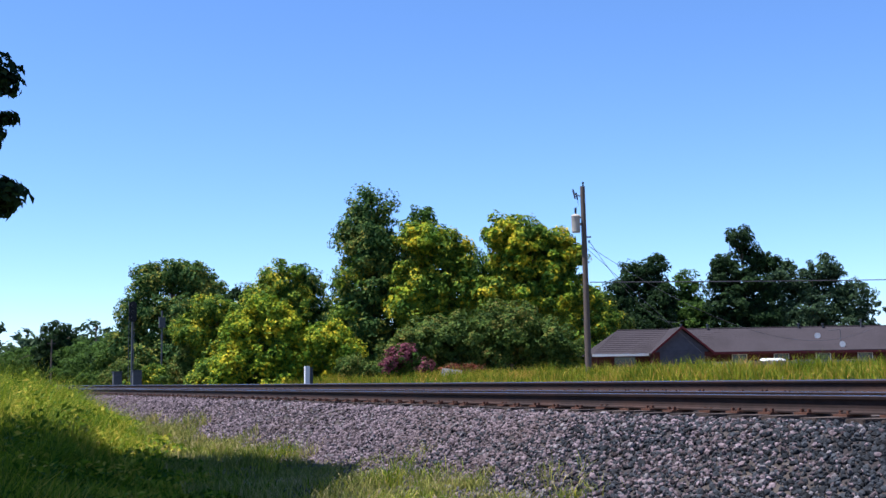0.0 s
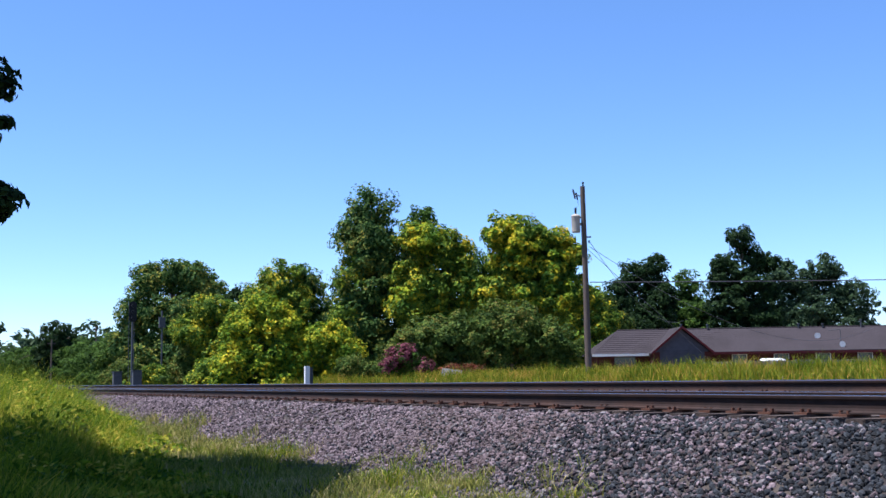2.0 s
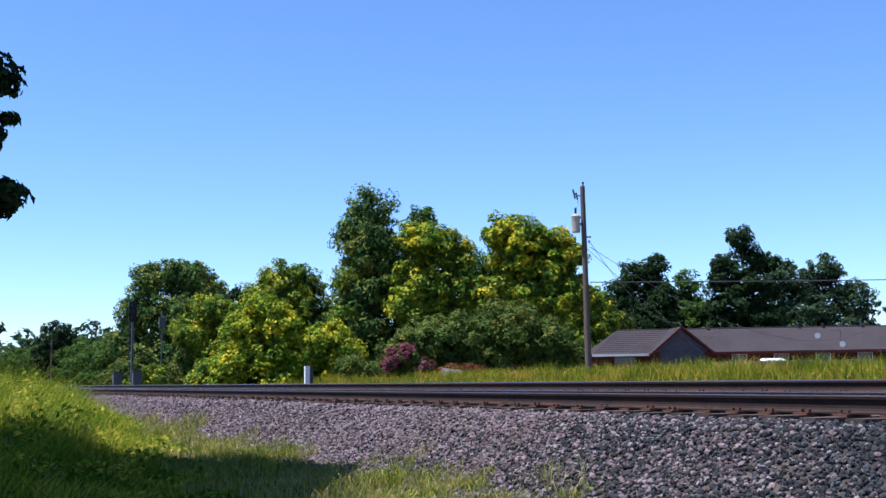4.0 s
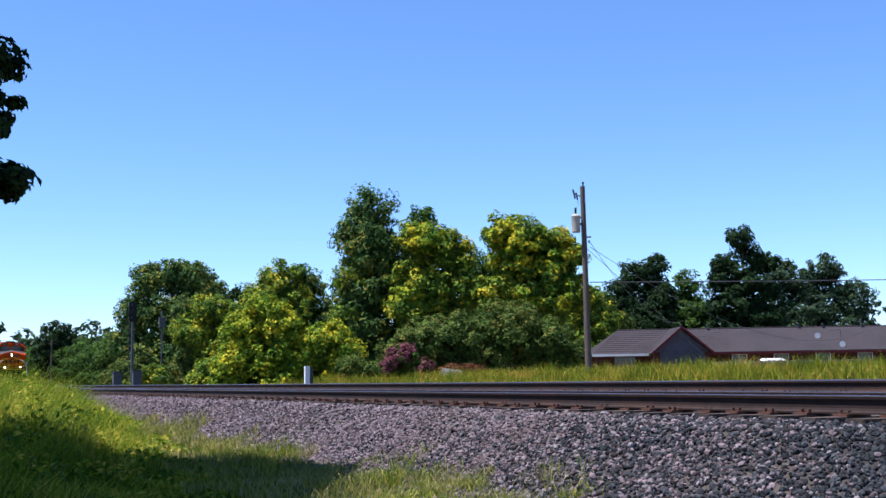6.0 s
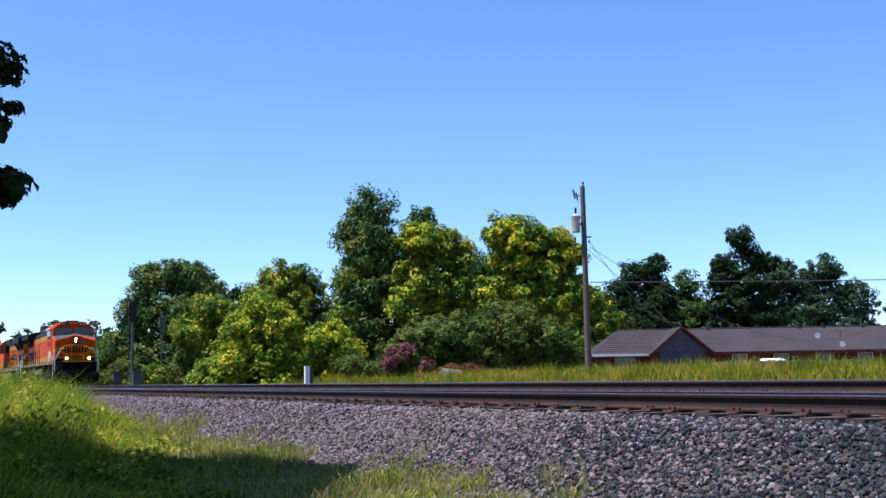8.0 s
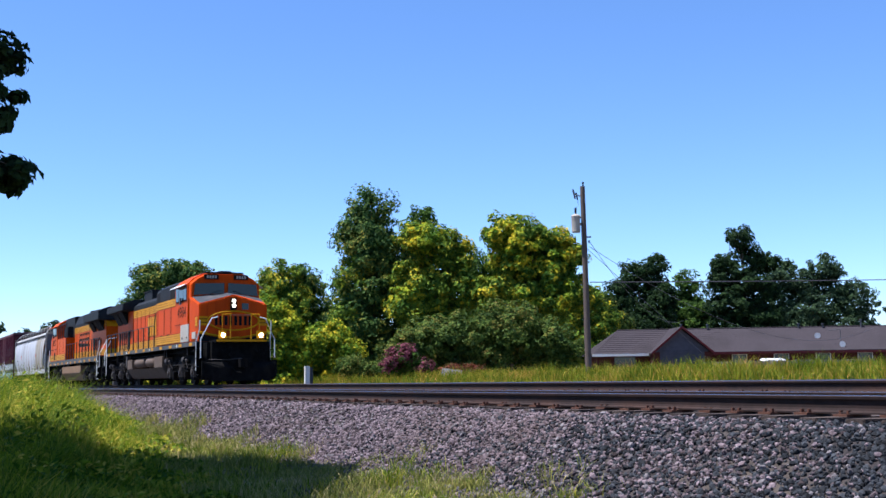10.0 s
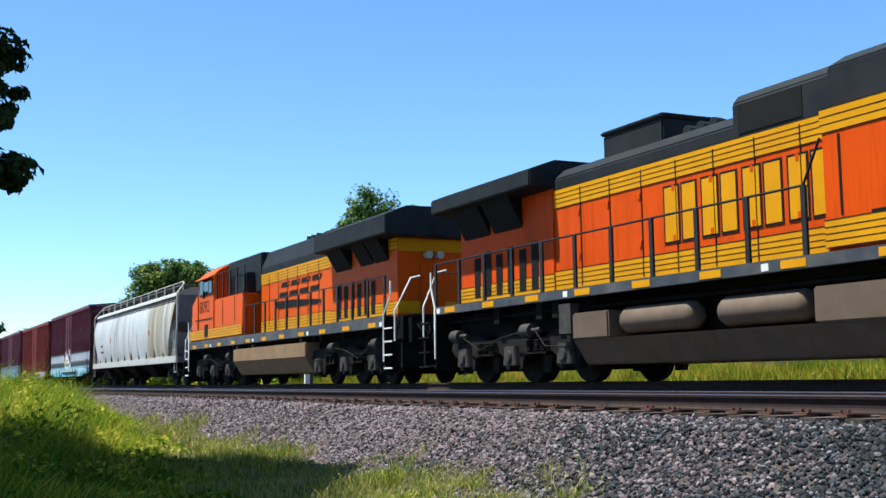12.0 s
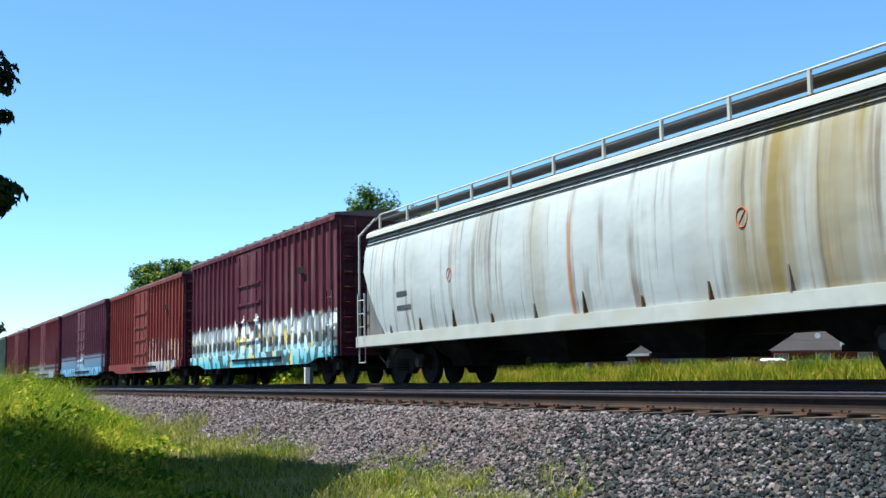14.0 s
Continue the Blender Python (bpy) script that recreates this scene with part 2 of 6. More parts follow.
def stone_cloud(name, spots, rng, label, material):
    """Loose broken stones, each with its own shape, at (x, y, z, size)."""
    t = (1 + 5 ** 0.5) / 2
    base = np.array([(-1, t, 0), (1, t, 0), (-1, -t, 0), (1, -t, 0), (0, -1, t), (0, 1, t), (0, -1, -t), (0, 1, -t), (t, 0, -1), (t, 0, 1), (-t, 0, -1), (-t, 0, 1)]) / 1.9
    fc = np.array([(0, 11, 5), (0, 5, 1), (0, 1, 7), (0, 7, 10), (0, 10, 11), (1, 5, 9), (5, 11, 4), (11, 10, 2), (10, 7, 6), (7, 1, 8),
                   (3, 9, 4), (3, 4, 2), (3, 2, 6), (3, 6, 8), (3, 8, 9), (4, 9, 5), (2, 4, 11), (6, 2, 10), (8, 6, 7), (9, 8, 1)])
    n = len(spots)
    spots = np.asarray(spots)
    q = rng.normal(size=(n, 3, 3))
    q, _ = np.linalg.qr(q)
    stretch = rng.uniform(0.55, 1.25, (n, 1, 3))
    v = base[None] * rng.uniform(0.75, 1.2, (n, 12, 1)) * stretch
    v = np.einsum("nij,nkj->nki", q, v) * spots[:, None, 3:4] + spots[:, None, :3]
    f = fc[None] + 12 * np.arange(n)[:, None, None]
    ob = new(name, quick(name, v.reshape(-1, 3), f.reshape(-1, 3), material))
    return tagged(ob, label, "gravel", kind="stuff")


def build_stones():
    rng = np.random.default_rng(3)
    spots = []
    for x0, x1, y0, y1, n, a, b in ((-18, -4, -7.2, -5.3, 21000, 0.013, 0.034), (-45, -18, -7.2, -5.3, 15000, 0.018, 0.04),
                                    (-24, -3, -5.35, -2.3, 9000, 0.016, 0.034), (-70, -24, -5.4, -2.3, 4000, 0.03, 0.05),
                                    (-70, 6, -2.3, -0.9, 2500, 0.02, 0.04)):
        x, y, s = rng.uniform(x0, x1, n), rng.uniform(y0, y1, n), rng.uniform(a, b, n)
        spots += [(p, q, bed(q) + 0.02 * noise.noise((p * 2.5, q * 2.5, 0)) + 0.45 * r, r) for p, q, r in zip(x, y, s)]
    n = 7000
    x, y, r = rng.uniform(-26, -6, n), -7.0 - 1.9 * rng.uniform(0, 1, n) ** 1.6, rng.uniform(0.01, 0.028, n)
    spots += [(p, q, lie(p, q) + 0.3 * k, k) for p, q, k in zip(x, y, r)]
    pale = []
    x, y, r = rng.uniform(-26, -4, 1500), rng.uniform(-7.6, -5.3, 1500), rng.uniform(0.014, 0.034, 1500)
    pale = [(p, q, max(bed(q), lie(p, q) if q < -7.1 else -9) + 0.02 + 0.5 * k, k) for p, q, k in zip(x, y, r)]
    stone_cloud("pale_stones", pale, rng, "scattered pale grey stones on the track shoulder", M["palestone"])
    # stones beyond a ragged line near x = -10.6 get the darker blue-grey colour
    fresh = [p[0] + 3.0 * noise.noise((p[0] * 0.3, p[1] * 0.5, 6)) + rng.normal() * 2.6 > -10.6 for p in spots]
    stone_cloud("ballast_stones", [p for p, q in zip(spots, fresh) if not q], rng, "loose purplish-brown crushed stones, dusty with wear, on the track shoulder", M["stone"])
    stone_cloud("fresh_ballast_stones", [p for p, q in zip(spots, fresh) if q], rng, "loose dark blue-grey crushed stones on the track shoulder", M["bluestone"])


# ---- tracks ----
TIE = 0.508


def build_track(name, y, z, label):
    """Two rails on plates and timber ties, the rail head at height z."""
    tr = thing(name, label, "railway track", pose(0, y, z), kind="structure")
    prof = [(-0.07, -0.172), (0.07, -0.172), (0.07, -0.158), (0.02, -0.142), (0.011, -0.12), (0.011, -0.05), (0.032, -0.036), (0.036, -0.012),
            (0.028, -0.004), (-0.028, -0.004), (-0.036, -0.012), (-0.032, -0.036), (-0.011, -0.05), (-0.011, -0.12), (-0.02, -0.142), (-0.07, -0.158)]
    for c in (-0.7525, 0.7525):
        r = part("rail", Shape().prism([(p + c, q) for p, q in prof], "x", -700, 250), M["rail"], tr)
        part("running_surface", Shape().prism([(c - 0.027, -0.005), (c + 0.027, -0.005), (c + 0.021, 0.0), (c - 0.021, 0.0)], "x", -700, 250), M["railhead"], r,
             "polished steel top of the rail")
    tie = Shape().box(-0.115, 0.115, -1.3, 1.3, -0.36, -0.19).mesh("tie", M["tie"], 0.012)
    plate = Shape()
    for c in (-0.7525, 0.7525):
        plate.box(-0.09, 0.09, c - 0.15, c + 0.15, -0.19, -0.168)
        for dx in (-0.05, 0.05):
            for dy in (-0.085, 0.085):
                plate.box(dx - 0.012, dx + 0.012, c + dy - 0.016, c + dy + 0.016, -0.17, -0.135)
    plate = plate.mesh("tie_plate", M["plate"])
    rng = random.Random(5)
    for i in range(-140, 8):
        t = part("tie", tie, None, tr)
        t.matrix_basis = pose(i * TIE + rng.uniform(-0.03, 0.03), rng.uniform(-0.05, 0.05), rng.uniform(-0.012, 0.004), 0, 0, rng.uniform(-1.5, 1.5))
        p = part("tie_plate", plate, None, t)
        p.matrix_basis = pose(0, 0, 0)
    far = Shape()
    for i in range(-440, -140):
        far.box(i * TIE - 0.115, i * TIE + 0.115, -1.3, 1.3, -0.36, -0.19)
    tagged(part("far_ties", far, M["tie"], tr), kind="stuff")


# ---- plants ----
def leaves_mesh(name, pts, nrm, size, rng, material):
    """Leaf tufts as folded diamonds: two triangles each, with a crease."""
    n = len(pts)
    a = np.cross(nrm, rng.normal(size=(n, 3)))
    a /= np.linalg.norm(a, axis=1)[:, None] + 1e-9
    b = np.cross(nrm, a)
    s = (size * rng.uniform(0.6, 1.4, n))[:, None]
    fold = nrm * s * 0.25
    v = np.stack([pts - a * s, pts + b * s * 0.55 + fold, pts + a * s, pts - b * s * 0.55 + fold], 1).reshape(-1, 3)
    k = 4 * np.arange(n)[:, None]
    f = np.concatenate([k + [[0, 1, 2]], k + [[0, 2, 3]]], 0)
    return quick(name, v, f, material)


def crown_points(blobs, n, clump, rng):
    """Leaf places on many small boughs, which themselves fill the blobs (x, y, z, rx, ry, rz)."""
    blobs = np.asarray(blobs, float)
    vol = blobs[:, 3] * blobs[:, 4] * blobs[:, 5]
    w = vol ** 0.75
    w = w / w.sum()
    per = 45
    m = max(8, n // per)
    pick = rng.choice(len(blobs), m, p=w)
    d = rng.normal(size=(m, 3))
    d /= np.linalg.norm(d, axis=1)[:, None]
    rad = rng.uniform(0.15, 1.0, m)[:, None] ** 0.55
    cen = blobs[pick, :3] + d * rad * blobs[pick, 3:]
    cs = clump * rng.uniform(0.55, 1.45, m)
    dd = rng.normal(size=(m, per, 3))
    dd /= np.linalg.norm(dd, axis=2)[:, :, None]
    rr = rng.uniform(0.35, 1.0, (m, per, 1)) ** 0.5
    off = dd * rr * cs[:, None, None] * np.array([1.0, 1.0, 0.75])
    pts = cen[:, None] + off
    nr = dd * 0.7 + d[:, None] * 0.6 + np.array([0, 0, 0.45]) + rng.normal(size=dd.shape) * 0.35
    nr /= np.linalg.norm(nr, axis=2)[:, :, None]
    return pts.reshape(-1, 3), nr.reshape(-1, 3), cen


def plant(name, label, category, x, y, blobs, leaf, n=6000, size=0.16, clump=0.6, trunk=0.18, lean=0.0, seed=1, extra=None, group="", limbs=14, z0=None, k=1.0):
    """A tree or shrub: tapered trunk, limbs to its boughs, and leaves. blobs are relative to its base."""
    if k != 1.0:
        x, y, blobs, size, clump = x * k, (y + 13) * k - 13, [tuple(k * q for q in b) for b in blobs], size * k, clump * k
    rng = np.random.default_rng(seed)
    base = lie(x, y) - 0.05 if z0 is None else z0
    ob = thing(name, label, category, pose(x, y, base), group)
    pts, nr, cen = crown_points(blobs, int(n * 3.3), clump * 0.85, rng)
    keep = pts[:, 2] > 0.02
    pts, nr = pts[keep], nr[keep]
    top = max(b[2] for b in blobs)
    mid = np.mean([b[:2] for b in blobs], axis=0)
    wood = Shape()
    stem = [Vector((0, 0, 0)), Vector((mid[0] * 0.3 + 0.1, mid[1] * 0.3, top * 0.35)), Vector((mid[0] * 0.7, mid[1] * 0.7 + 0.1, top * 0.7)), Vector((mid[0], mid[1], top))]
    wood.tube(stem, trunk, 8, trunk * 0.3)
    part("trunk", wood, M["bark"], ob, smooth=True)
    boughs = Shape()
    for c in cen[rng.choice(len(cen), min(limbs, len(cen)), replace=False)]:
        c = Vector(c)
        t = min(0.95, max(0.15, c.z / (top + 0.01) - 0.25))
        k = min(2, int(t * 3))
        p = stem[k].lerp(stem[k + 1], t * 3 - k)
        q = p.lerp(c, 0.5) + Vector((0, 0, 0.12 * (c - p).length))
        boughs.tube([p, q, c], trunk * 0.4, 5, trunk * 0.08)
    part("branchwork", boughs, M["bark"], ob, smooth=True)
    part("crown", leaves_mesh("crown", pts, nr, size * 0.72, rng, leaf), None, ob)
    if extra:
        p2, n2, _ = crown_points(extra[0], int(extra[2] * 1.8), clump * 0.8, rng)
        part("yellowing_leaves" if extra[3] == 0 else "blossoms", leaves_mesh("tufts", p2, n2, size * 0.8, rng, extra[1]), None, ob)
    return ob


def blades(name, label, spots, hgt, wid, rng, material, bend=0.35):
    """Grass blades, each a tapered bent strip of three triangles. spots: x, y, z, height factor."""
    spots = np.asarray(spots)
    n = len(spots)
    h = hgt * spots[:, 3] * rng.uniform(0.5, 1.15, n)
    ang = rng.uniform(0, 2 * np.pi, n)
    side = np.stack([np.cos(ang), np.sin(ang), 0 * ang], 1) * (wid * rng.uniform(0.6, 1.3, n))[:, None]
    la = rng.uniform(0, 2 * np.pi, n)
    ln = np.stack([np.cos(la), np.sin(la), 0 * la], 1) * (h * rng.uniform(0.05, bend * 2, n))[:, None]
    up = np.array([[0, 0, 1.0]])
    p = spots[:, :3]
    v = np.stack([p - side, p + side, p + ln * 0.35 + up * h[:, None] * 0.6 - side * 0.7, p + ln * 0.35 + up * h[:, None] * 0.6 + side * 0.7,
                  p + ln + up * (h * 0.97)[:, None]], 1).reshape(-1, 3)
    k = 5 * np.arange(n)[:, None]
    f = np.concatenate([k + [[0, 1, 3]], k + [[0, 3, 2]], k + [[2, 3, 4]]], 0)
    return tagged(new(name, quick(name, v, f, material)), label, "grass", kind="stuff")


U, V = (0.4415, 0.8973), (-0.8973, 0.4415)


def bl(*rows):
    """Blobs from (across, back, height, radius, half height), turned to face the tracks at a slant."""
    return [(u * U[0] + w * V[0], u * U[1] + w * V[1], z - 0.42, r, r, h) for u, w, z, r, h in rows]


def build_far_side_plants():
    T = plant
    T("vine_covered_tree", "tall tree wrapped in dark green vines, behind the tracks", "tree", -69.8, 16.1,
      bl((0, 0, 11.4, 1.7, 1.9), (-0.5, 0, 9.6, 2.1, 1.9), (0.3, 0, 8.4, 2.2, 2), (-0.3, 0, 6.4, 2.5, 2.2), (-0.4, -0.3, 4, 2.6, 2.2), (0.8, 0, 2.4, 2.2, 1.8)),
      L["vine"], 15000, 0.15, 0.55, 0.3, seed=1, extra=(bl((-1.2, -1, 7, 1.3, 1.6), (-1.4, -1, 4.6, 1.3, 1.6)), L["ygreen"], 1400, 0))
    T("leafy_tree", "slender green tree rising behind yellowing trees", "tree", -77.4, 23.3, bl((0, 0, 12.2, 1.2, 1.4), (0.5, 0, 10.6, 1.7, 1.4), (-0.6, 0, 9, 1.9, 2), (0, 0, 6, 2.2, 2.5)), L["green"], 6000, 0.16, 0.5, 0.22, seed=2)
    T("yellowing_tree", "tree with green leaves turning yellow and orange", "tree", -66.6, 18.9,
      bl((-0.9, 0, 9.6, 1.4, 1.0), (0.6, 0, 8.9, 1.7, 1.2), (1.6, 0, 8.3, 1.3, 1.2), (-0.8, 0, 6.6, 2.0, 1.7), (1.2, 0, 6, 2.1, 1.8), (-1.4, -0.6, 5, 1.6, 1.0), (0, 0, 3.6, 2.4, 2)),
      L["ygreen"], 10000, 0.17, 0.5, 0.22, seed=3, extra=(bl((-0.4, -0.8, 9.2, 1.3, 0.9), (-1.6, -1, 5.6, 1.2, 0.7)), L["yellow"], 1500, 0))
    T("yellow_green_tree", "broad tree with bright yellow-green leaves and open boughs", "tree", -62.5, 23.6,
      bl((-1.5, 0, 9.6, 1.5, 1.1), (0, 0, 9.4, 1.6, 1.2), (1.5, 0, 8.8, 1.5, 1.1), (2.7, 0, 8.1, 1.1, 0.8), (-0.6, 0, 7.6, 2.0, 1.2), (1.6, 0, 6.8, 2.0, 1.2), (-1.8, 0, 5.8, 1.6, 1.2), (0.6, 0, 5.2, 2.4, 1.3), (2.6, 0, 5.4, 1.5, 1)),
      L["ygreen"], 11000, 0.18, 0.5, 0.25, seed=4, extra=(bl((-0.8, -1.2, 8.6, 2, 1.4), (1.2, -1.2, 5.6, 2.2, 1.0), (1.6, -1, 7.6, 1.4, 0.9)), L["yellow"], 2200, 0))
    for i, (x, y, n, b) in enumerate(((-55.2, 13.4, 5200, bl((0, 0, 2.4, 1.9, 1.5), (-1.6, 0, 1.6, 1.4, 1.2), (1.5, 0, 2.6, 1.7, 1.4))),
                                      (-53.5, 17.2, 5600, bl((0, 0, 3.0, 2.0, 1.6), (1.8, 0, 2.4, 1.7, 1.4), (-1.2, 0, 1.6, 1.5, 1.2))),
                                      (-53.6, 18.6, 4200, bl((0, 0, 2.2, 1.7, 1.5), (1.4, 0, 1.8, 1.4, 1.2), (-1, 0, 2.4, 1.4, 1.2))))):
        T("shrub", "dense rounded green shrub at the edge of tall grass", "shrub", x, y, b, L["shrub"], n, 0.12, 0.42, 0.08, seed=10 + i, group="shrubs behind the tracks", limbs=8)
    T("yellow_bush", "large bush with bright yellow and green leaves", "bush", -60.4, 5.9,
      bl((0.1, 0, 4.8, 1.2, 1.0), (-0.9, 0, 3.7, 1.3, 1.1), (0.9, 0, 4.0, 1.2, 1.1), (-1.6, 0, 2.2, 1.3, 1.2), (0.2, 0, 2.4, 1.6, 1.4), (1.5, 0, 2.4, 1.2, 1.3), (-1.9, -0.3, 1.1, 1.0, 0.9), (0.8, 0, 1, 1.5, 0.9)),
      L["yellow"], 8500, 0.14, 0.42, 0.12, seed=20, extra=(bl((0.4, 0.6, 2.4, 1.7, 1.8), (-1, 0.7, 1.4, 1.5, 1.2)), L["green"], 2800, 0))
    T("yellow_bush", "bush with golden yellow leaves beside a dark gap", "bush", -59.5, 9.3, bl((0, 0, 2.9, 1.2, 1.0), (0.8, 0, 2.2, 1.1, 0.9), (-0.9, 0, 2.4, 1.2, 1.3), (0, 0, 1.2, 1.2, 1)), L["yellow"], 3800, 0.13, 0.4, 0.1, seed=21, limbs=8)
    T("leafy_tree", "green tree with a few orange leaves", "tree", -74.6, 11.4, bl((0, 0, 7.4, 1.4, 1.3), (-1, 0, 6, 1.5, 1.4), (0.8, 0, 5.4, 1.6, 1.6), (-0.2, 0, 3.4, 2.2, 1.8)), L["ygreen"], 5200, 0.15, 0.5, 0.16, seed=22)
    T("vine_covered_tree", "broad dark green tree hung with vines", "tree", -95.6, 9.4,
      bl((-2.4, 0, 9.0, 1.7, 1.6), (-0.6, 0, 9.6, 1.9, 1.5), (1.3, 0, 9.2, 1.9, 1.5), (2.6, 0, 8.2, 1.5, 1.4), (-3.2, 0, 6.6, 1.7, 2.0), (0, 0, 6, 3.0, 2.6), (3.2, 0, 5.6, 2.0, 2), (-4, 0, 4, 1.5, 1.8), (0, 0, 2.6, 3.6, 2)),
      L["vine"], 17000, 0.18, 0.6, 0.32, seed=23)
    T("leafy_tree", "dark green tree next to a vine-covered one", "tree", -98.5, 15.5, bl((0, 0, 7.6, 1.6, 1.3), (1.8, 0, 7.4, 1.5, 1.2), (-0.8, 0, 5, 2.0, 2), (1.6, 0, 4.8, 2.2, 2)), L["dark"], 6000, 0.17, 0.55, 0.2, seed=24)
    for i, (x, y, h, r) in enumerate(((-83, 4.9, 2.0, 1.5), (-80, 7.0, 2.8, 1.6), (-76, 7.6, 2.2, 1.5), (-91, 4.6, 2.6, 1.7), (-70, 5.6, 1.8, 1.3), (-66, 6.9, 2.0, 1.3))):
        T("bush", "bright green leafy bush at the foot of the trees", "bush", x, y, bl((0, 0, h * 0.75, r, h * 0.5), (r * 0.7, 0, h * 0.5, r * 0.8, h * 0.45), (-r * 0.6, 0, h * 0.45, r * 0.8, h * 0.4)),
          L["shrub"] if i % 2 else L["ygreen"], 3000, 0.13, 0.4, 0.07, seed=30 + i, group="bushes below the trees", limbs=6)
    T("leafy_tree", "yellow-green tree filling the gap behind a bush", "tree", -79, 8.2, bl((0, 0, 5.6, 1.8, 1.3), (1.5, 0, 5.0, 1.6, 1.3), (-1.4, 0, 4.2, 1.7, 1.5), (0.4, 0, 2.8, 2.2, 1.6)), L["ygreen"], 5000, 0.16, 0.5, 0.15, seed=39)
    T("leafy_tree", "green tree between vine-covered trunks", "tree", -76, 13.4, bl((0, 0, 7.0, 1.8, 1.5), (-1.2, 0, 5.4, 1.8, 1.6), (1.2, 0, 4.6, 2.0, 1.8)), L["vine"], 5000, 0.16, 0.5, 0.16, seed=38)
    T("leafy_tree", "dense green tree closing the gap between yellowing trees", "tree", -75.5, 26.9, bl((0, 0, 8.4, 1.9, 1.5), (-1.4, 0, 7.0, 1.9, 1.6), (1.4, 0, 6.8, 1.9, 1.6), (0, 0, 4.6, 2.8, 2)), L["green"], 6500, 0.16, 0.5, 0.18, seed=37)
    T("round_tree", "lone rounded dark green tree in the distance", "tree", -168, 10.0, bl((0, 0, 6.8, 2.6, 2.6), (-1.2, 0, 4.8, 2.3, 2.2), (1.2, 0, 4.8, 2.3, 2.2), (0, 0, 3, 2.4, 2)), L["dark"], 6500, 0.26, 0.7, 0.3, seed=40)
    T("dark_tree", "dark green tree behind the house", "tree", -86.9, 50.0, bl((-0.6, 0, 9.6, 1.5, 1.5), (1.2, 0, 10.2, 1.4, 1.6), (-1.8, 0, 7.8, 1.8, 1.7), (1.4, 0, 7.6, 2.1, 1.8), (0, 0, 5, 3, 2.5), (-2.6, 0, 4, 2.3, 2)), L["dark"], 10000, 0.2, 0.6, 0.25, seed=41, k=1.3)
    T("dark_tree", "tall ragged dark green tree behind the house roof", "tree", -78.9, 55.0,
      bl((-0.1, 0, 12.3, 1.2, 1.2), (0.5, 0, 11, 1.2, 1.0), (2.0, 0, 10.2, 1.2, 0.9), (-1.5, 0, 10.2, 1.3, 1.1), (-2.2, 0, 8.6, 1.4, 1.2), (0, 0, 8.6, 2.2, 1.5), (2.2, 0, 7.8, 1.1, 1.1), (-1, 0, 6.4, 2.4, 1.8), (1.2, 0, 5.4, 2.2, 1.8), (-1, 0, 3.6, 3, 2)),
      L["dark"], 11000, 0.2, 0.5, 0.25, seed=42, k=1.3)
    T("leafy_tree", "smaller green tree behind the house", "tree", -97, 63.2, bl((0, 0, 9.8, 1.3, 1.7), (-0.8, 0, 7.6, 1.9, 2), (1, 0, 7, 2.2, 2.2), (0, 0, 4.5, 3, 2.5)), L["green"], 5500, 0.22, 0.6, 0.22, seed=43, k=1.2)
    T("feathery_tree", "soft blue-green tree behind the house", "tree", -83.2, 66.6,
      bl((-2.6, 0, 9.6, 1.7, 1.8), (-0.6, 0, 8.8, 1.8, 1.6), (1.4, 0, 10.2, 1.7, 1.5), (-3.4, 0, 6.8, 2.1, 2), (0, 0, 6, 2.8, 2.4), (2.8, 0, 8.4, 1.9, 1.8), (4.2, 0, 7.2, 2.2, 2), (-2, 0, 4, 3, 2), (3.4, 0, 4.4, 3, 2.4)),
      L["bluegreen"], 13000, 0.2, 0.6, 0.28, seed=44, k=1.3)
    T("feathery_tree", "soft blue-green tree behind the house", "tree", -78, 77, bl((0, 0, 8.4, 2.4, 2), (2.4, 0, 7, 2.4, 2.2), (-2, 0, 6, 2.4, 2.4), (0, 0, 4, 3.4, 2.4)), L["bluegreen"], 7000, 0.22, 0.6, 0.26, seed=45, k=1.3)
    for i, (x, y, h) in enumerate(((-70.5, 33.0, 7.2), (-76, 38.0, 7.0), (-72, 29.5, 8.0))):
        T("leafy_tree", "light green tree beside the utility pole", "tree", x, y, bl((0, 0, h * 0.85, 1.5, 1.3), (1, 0, h * 0.6, 1.7, 1.5), (-1.2, 0, h * 0.6, 1.6, 1.5), (0, 0, h * 0.35, 2.2, 1.5)), L["shrub"] if i else L["ygreen"], 5000, 0.16, 0.5, 0.14, seed=50 + i, k=1.45)
    for i, (x, y) in enumerate(((-92, 42), (-90, 58), (-88, 72))):
        T("leafy_tree", "green tree in the row behind the house", "tree", x - 6, y, bl((0, 0, 5.6, 2.6, 2.2), (3, 0, 5, 2.6, 2.2), (-3, 0, 5, 2.6, 2.2), (0, 0, 2.8, 3.6, 2.2)), L["dark"], 5200, 0.24, 0.7, 0.2, seed=56 + i, k=1.4)
    T("crepe_myrtle", "small bush with clusters of dusty pink blossoms", "bush", -53.8, 11.2, bl((0, 0, 1.7, 0.8, 0.7), (-0.7, 0, 1.1, 0.7, 0.6), (0.8, 0, 1.1, 0.7, 0.5)), L["green"], 1600, 0.08, 0.25, 0.05, seed=60,
      extra=(bl((0, -0.2, 2.0, 0.8, 0.5), (-0.7, -0.2, 1.4, 0.7, 0.5), (0.9, -0.2, 1.3, 0.6, 0.4)), L["pink"], 2400, 1), limbs=8)
